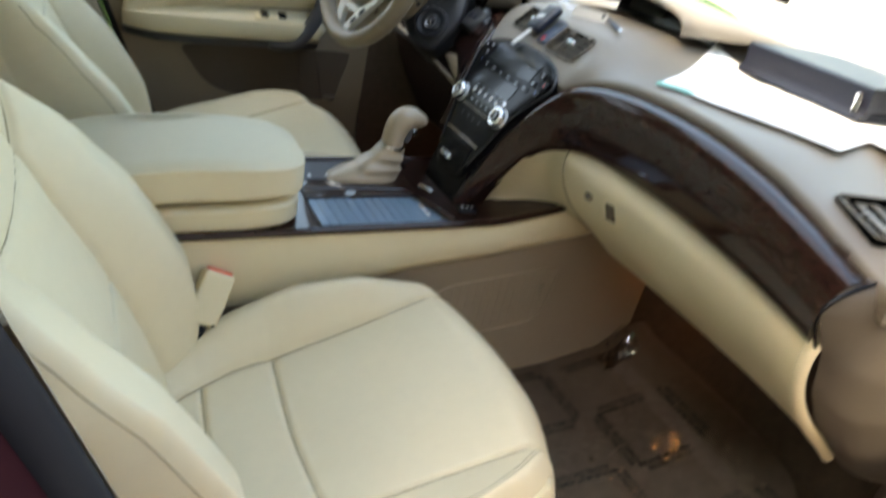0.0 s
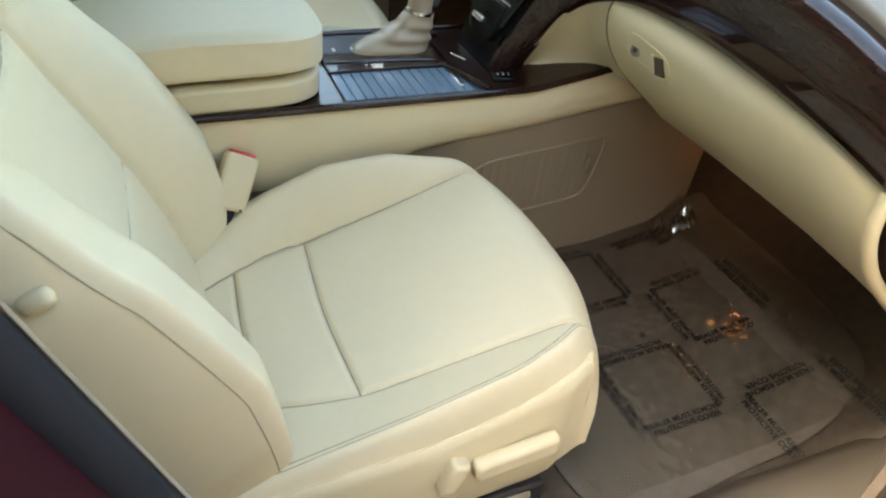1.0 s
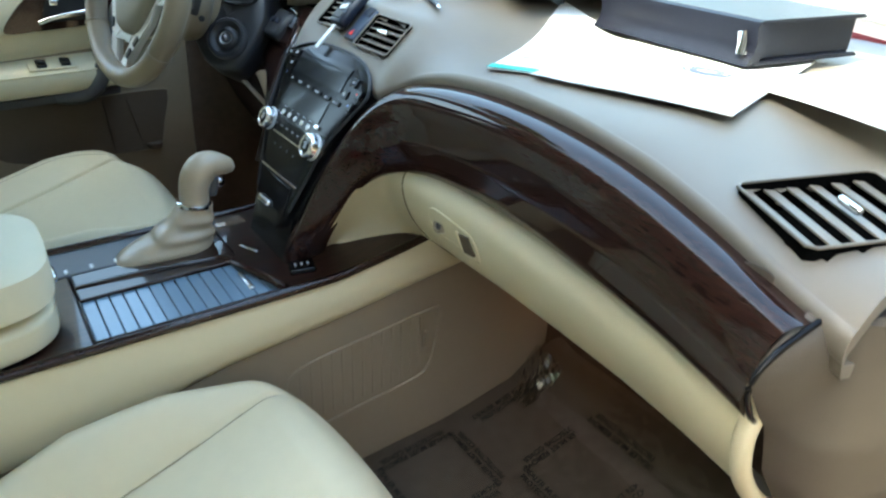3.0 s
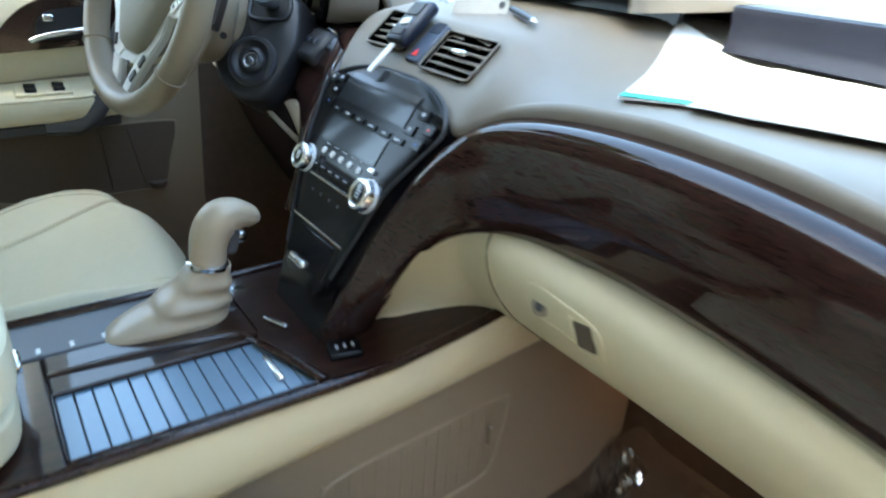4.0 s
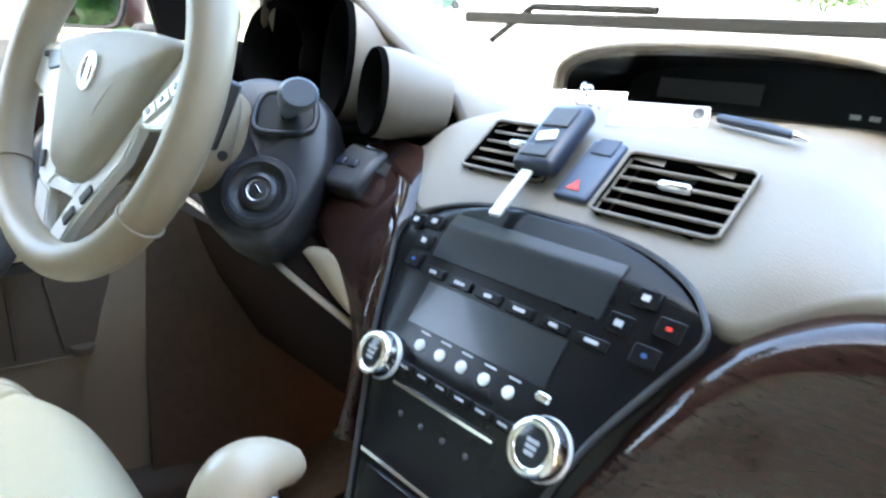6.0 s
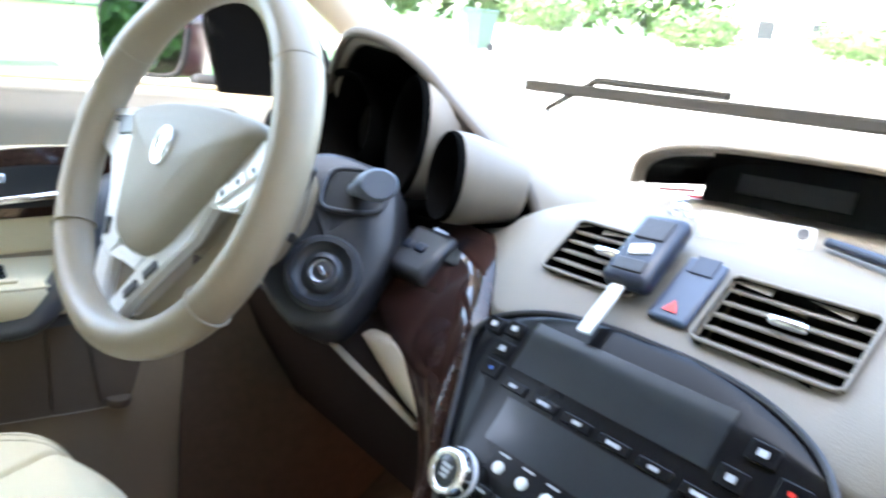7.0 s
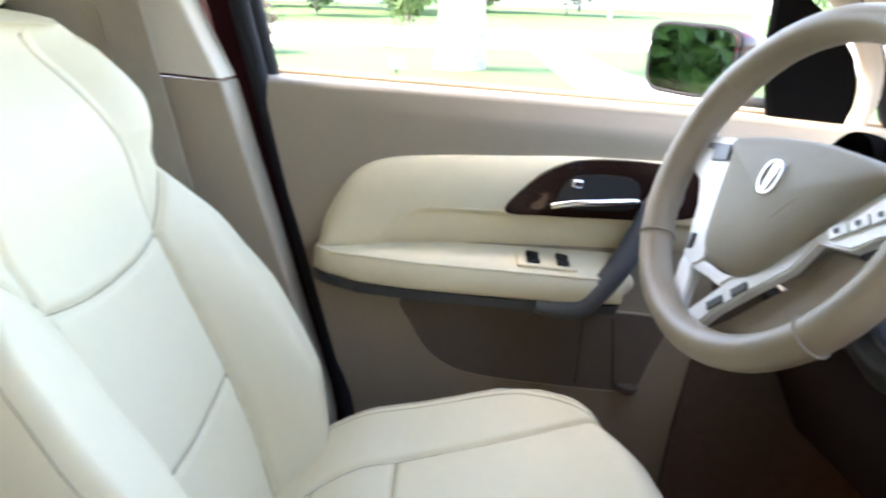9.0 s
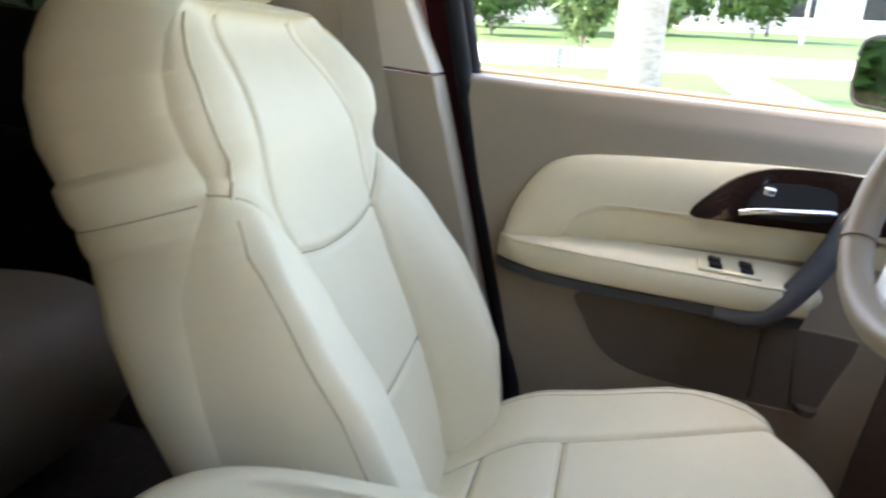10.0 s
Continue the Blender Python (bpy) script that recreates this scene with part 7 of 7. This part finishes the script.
def make_outside():
    ax = np.concatenate([-np.geomspace(900, 6, 16), np.linspace(-5, 12, 35), np.geomspace(13, 900, 18)])
    ay = np.concatenate([-np.geomspace(900, 6, 16), np.linspace(-5, 14, 39), np.geomspace(15, 900, 18)])
    g = part("ground", from_grid([[(x, y, ground_height(x, y)) for y in ay] for x in ax]), GRASS)
    tagged(g, "bright green mown lawn sloping gently from the drive", "ground", kind="structure")

    def paving(name, pts, label, mat=STONE, lift=0.012, n=24, m=6):
        """A paved strip between two edges given as pairs of points."""
        rows = []
        for (a, b) in smooth_pairs(pts, n):
            rows.append([(a[0] + (b[0] - a[0]) * f, a[1] + (b[1] - a[1]) * f, ground_height(a[0] + (b[0] - a[0]) * f, a[1] + (b[1] - a[1]) * f) + lift) for f in np.linspace(0, 1, m)])
        ob = part(name, solid_grid(rows, (0, 0, -0.10)), mat)
        return tagged(ob, label, "pavement", kind="structure")

    def smooth_pairs(pts, n):
        A = smooth_path([(*p[0], 0) for p in pts], n)
        B = smooth_path([(*p[1], 0) for p in pts], n)
        return [((a.x, a.y), (b.x, b.y)) for a, b in zip(A, B)]

    # The drive is out of view; dark so that it bounces little light.
    paving("driveway", [((-7, -2.3), (-7, 1.55)), ((0, -2.3), (0, 1.5)), ((4.2, -2.3), (4.2, 1.9))], "unseen drive under the car, kept dark to cut bounced light", mat=DARK_DRIVE, n=30, m=16)
    paving("pavement", [((2.15, 2.0), (4.6, 1.6)), ((2.15, 8.4), (3.2, 7.6)), ((2.3, 12.0), (3.15, 12.0)), ((2.35, 15.0), (3.2, 15.2))], "pale concrete garden path across the lawn")
    paving("pavement", [((-40, 12.2), (-40, 18.2)), ((-5, 12.2), (-5, 18.2)), ((5, 12.9), (6, 18.4)), ((8.6, 13.3), (12, 18.6))], "pale concrete footway along the lawn", lift=0.016)
    paving("road", [((4.22, -60), (60, -60)), ((4.22, -8), (60, -20)), ((4.3, 1.9), (60, -6)), ((5.4, 6), (60, 4)), ((7.6, 12), (60, 20)), ((14, 22), (60, 40)), ((26, 40), (70, 70))], "wide sunlit pale road in front of the drive", mat=STONE, lift=0.020, n=60, m=14)

    # palm trunk on the lawn
    x, y = 0.93, 9.3
    z = ground_height(x, y)
    palm = outside_thing("palm_tree", (x, y, z), "smooth grey palm trunk rising from the lawn", "tree")
    prof = [(0.36, -0.05), (0.345, 0.05), (0.315, 0.25), (0.300, 0.8), (0.300, 2.0), (0.29, 4.0), (0.26, 6.5), (0.22, 8.0)]
    rings = []
    for h in np.linspace(-0.05, 8.0, 70):
        r = interp(h, [p[1] for p in prof], [p[0] for p in prof])
        rings.append([(x + 0.01 * h + r * (1 + 0.02 * noise.noise(Vector((math.cos(a) * 2, math.sin(a) * 2, h * 2)))) * math.cos(a), y + r * math.sin(a), z + h) for a in np.linspace(0, 2 * math.pi, 28, endpoint=False)])
    part("trunk", loft(rings), BARK, palm)
    leaf_cloud("crown", (x + 0.08, y, z + 8.6), (2.6, 2.6, 1.3), 900, 0.42, LEAF, palm, 5, 0.2)

    shrub(0.15, 15.4, 1.5, 2.6, 1, LEAF, "dense dark green shrub behind the palm trunk", 0.075, 3200)
    shrub(1.55, 15.4, 1.5, 2.9, 2, LEAF, "dense dark green shrub behind the palm trunk", 0.075, 3200)
    shrub(-2.2, 10.8, 1.3, 0.95, 3, DRYLEAF, "clipped brown twiggy shrub on the lawn", 0.035, 2600)
    shrub(-7.5, 20.5, 2.4, 2.2, 4, LEAF, "broad green garden shrub beyond the footway", 0.10, 2200)
    shrub(-5.2, 22.5, 2.2, 1.6, 5, LEAF, "broad green garden shrub beyond the footway", 0.10, 2200)
    shrub(-3.0, 24.0, 3.4, 3.0, 6, LEAF, "tall green garden shrub beyond the footway", 0.12, 2600)
    shrub(-0.2, 27.0, 4.0, 3.4, 7, LEAF, "tall green garden shrub beyond the footway", 0.12, 2600)
    shrub(-10.5, 24.0, 4.0, 3.8, 8, LEAF, "tall green garden shrub beyond the footway", 0.12, 2600)
    shrub(30.0, 19.0, 5.0, 2.0, 9, LEAF, "long low hedge across the road", 0.14, 2200)
    shrub(33.0, 13.0, 6.0, 2.0, 10, LEAF, "long low hedge across the road", 0.14, 2200)
    shrub(36.0, 5.0, 7.0, 2.4, 11, LEAF, "long low hedge across the road", 0.14, 2200)
    shrub(28.0, 27.0, 5.0, 2.6, 12, LEAF, "long low hedge across the road", 0.14, 2200)

    shrub(-9.0, 4.6, 4.4, 5.4, 13, LEAF, "tall green garden shrub beside the drive", 0.20, 5200)
    shrub(-8.0, 8.4, 4.4, 5.0, 14, LEAF, "tall green garden shrub beside the drive", 0.20, 5200)
    # Added out of view to keep sun off the passenger doorway.
    shrub(-3.6, -2.5, 3.3, 6.6, 15, LEAF, "unseen tall green shrub added to shade the passenger doorway", 0.26, 9000)
    for k in range(7):
        shrub(-15.0 + 3.6 * k, 31.0 + 1.5 * (k % 2), 5.2, 4.6 - 0.5 * (k % 3), 20 + k, LEAF, "tall green garden shrub beyond the footway", 0.20, 2600)
    # unseen wall, added to block light from the passenger side of the drive
    wall = part("light_blocking_wall", box((9.0, 0.2, 3.1), pose(0.2, -2.6, 1.5), 0.02), SHADYWALL)
    tagged(wall, "unseen plain brown wall added to block light from the passenger side", "wall", kind="structure")
    # small lawn signs
    for x, y, w, h in ((0.12, 8.5, 0.20, 0.15), (-0.17, 12.2, 0.14, 0.28)):
        z = ground_height(x, y)
        s = outside_thing("lawn_sign", (x, y, z), "small grey sign on a short stake in the lawn", "sign", group="lawn signs")
        part("board", box((w, 0.02, h), pose(x, y, z + h / 2 + 0.05), 0.006), GREYWALL, s)
        part("stake", box((0.03, 0.015, 0.10), pose(x, y, z + 0.03), 0.003), DARK, s)
    # lamp post and mail post far off
    for x, y, h in ((8.2, 36.0, 2.4), (7.7, 28.0, 4.5), (19.0, 23.0, 6.0)):
        z = ground_height(x, y)
        p = outside_thing("lamp_post", (x, y, z), "slim post standing beside the road", "post", group="posts")
        part("shaft", lathe([(0.09, -0.02), (0.09, 0.25), (0.06, 0.3), (0.05, h)], pose(x, y, z), 12), GREYWALL if h > 3 else DARK, p)
        part("head", box((0.22, 0.22, 0.30), pose(x, y, z + h + 0.15), 0.04), DARK, p)
    # wheeled refuse bin by the road
    x, y = 13.4, 14.9
    z = ground_height(x, y) + 0.02
    b = outside_thing("wheeled_bin", (x, y, z), "dark green wheeled bin by the road", "bin")
    part("bin_body", loft([[(x + sx * w, y + sy * w, z + h) for sx, sy in ((-1, -1), (1, -1), (1, 1), (-1, 1))] for w, h in ((0.24, 0.06), (0.30, 0.95), (0.32, 1.0))]), BINGREEN, b, smooth=False)
    part("bin_lid", box((0.68, 0.68, 0.06), pose(x, y, z + 1.04), 0.02), BINGREEN, b)
    for k in (-1, 1):
        part("bin_wheel", lathe([(0.02, -0.03), (0.12, -0.03), (0.12, 0.03), (0.02, 0.03)], pose(x + 0.2, y + 0.26 * k, z + 0.10, 90, 0, 0), 16), RUBBER, b)

    # houses beyond the lawn
    for x, y, w, d, h, turn in ((13.0, 47.0, 16.0, 9.0, 3.2, 0), (-9.0, 44.0, 14.0, 8.0, 3.2, 0), (52.0, 20.0, 9.0, 16.0, 3.4, 0)):
        z = ground_height(x, y)
        ho = outside_thing("house", (x, y, z), "single-storey pale stucco house with a tiled hip roof", "house", group="houses")
        part("wall", box((w, d, h), pose(x, y, z + h / 2 - 0.02), 0.02), WALL, ho)
        part("roof", loft([[(x + sx * a, y + sy * b_, z + hh) for sx, sy in ((-1, -1), (1, -1), (1, 1), (-1, 1))] for a, b_, hh in ((w / 2 + 0.7, d / 2 + 0.7, h - 0.05), (w / 2 + 0.7, d / 2 + 0.7, h + 0.1), (w / 2 - 3.2, 0.2, h + 2.4))]), ROOF, ho, smooth=False)
        side = (0, -1) if w > d else (-1, 0)
        for k in range(4):
            f = (k - 1.5) * max(w, d) / 4.4
            if w > d:
                m = pose(x + f, y - d / 2 - 0.02, z + 1.5)
                s3, s4 = (1.5, 0.08, 1.4), (1.3, 0.10, 1.2)
            else:
                m = pose(x - w / 2 - 0.02, y + f, z + 1.5)
                s3, s4 = (0.08, 1.5, 1.4), (0.10, 1.3, 1.2)
            fr = part("window", box(s3, m, 0.02), WHITE, ho)
            part("pane", box(s4, m, 0.01), SCREEN, fr)
    # treeline that closes the distance
    rng = random.Random(4)
    far = outside_thing("far_trees", (0, 90, 0), "distant green treeline behind the houses", "trees", kind="stuff")
    bits = []
    for k in range(90):
        a = k / 90 * 2 * math.pi
        R = 85 + 20 * rng.random()
        bits.append((R * math.cos(a), R * math.sin(a), 3.5 + 3 * rng.random()))
    rngn = np.random.default_rng(8)
    vs, fs = [], []
    for (cx, cy, hh) in bits:
        n = 260
        d = rngn.normal(size=(n, 3))
        d /= np.linalg.norm(d, axis=1)[:, None]
        c = np.array((cx, cy, hh)) + d * rngn.uniform(0.5, 1.0, (n, 1)) * np.array((4.6, 4.6, hh))
        t = rngn.normal(size=(n, 3)) * 0.55
        s = rngn.normal(size=(n, 3)) * 0.40
        for i in range(n):
            b0 = len(vs)
            vs += [tuple(c[i] - t[i]), tuple(c[i] + s[i]), tuple(c[i] + t[i]), tuple(c[i] - s[i])]
            fs.append((b0, b0 + 1, b0 + 2, b0 + 3))
    mesh = bpy.data.meshes.new("far_leaves")
    mesh.from_pydata(vs, [], fs)
    link("far_leaves", mesh, LEAF, far, smooth=False)


GREYWALL = material("grey_paint", (0.30, 0.30, 0.30), 0.6, vary=0.15)
BINGREEN = material("bin_green", (0.02, 0.06, 0.045), 0.5, vary=0.15)
SHADYWALL = material("blocking_wall_brown", (0.17, 0.14, 0.105), 0.9, vary=0.15, scale=1.5, bump=0.5, bump_scale=60)
make_outside()

for ob in CAR:
    ob.matrix_basis = SET @ ob.matrix_basis
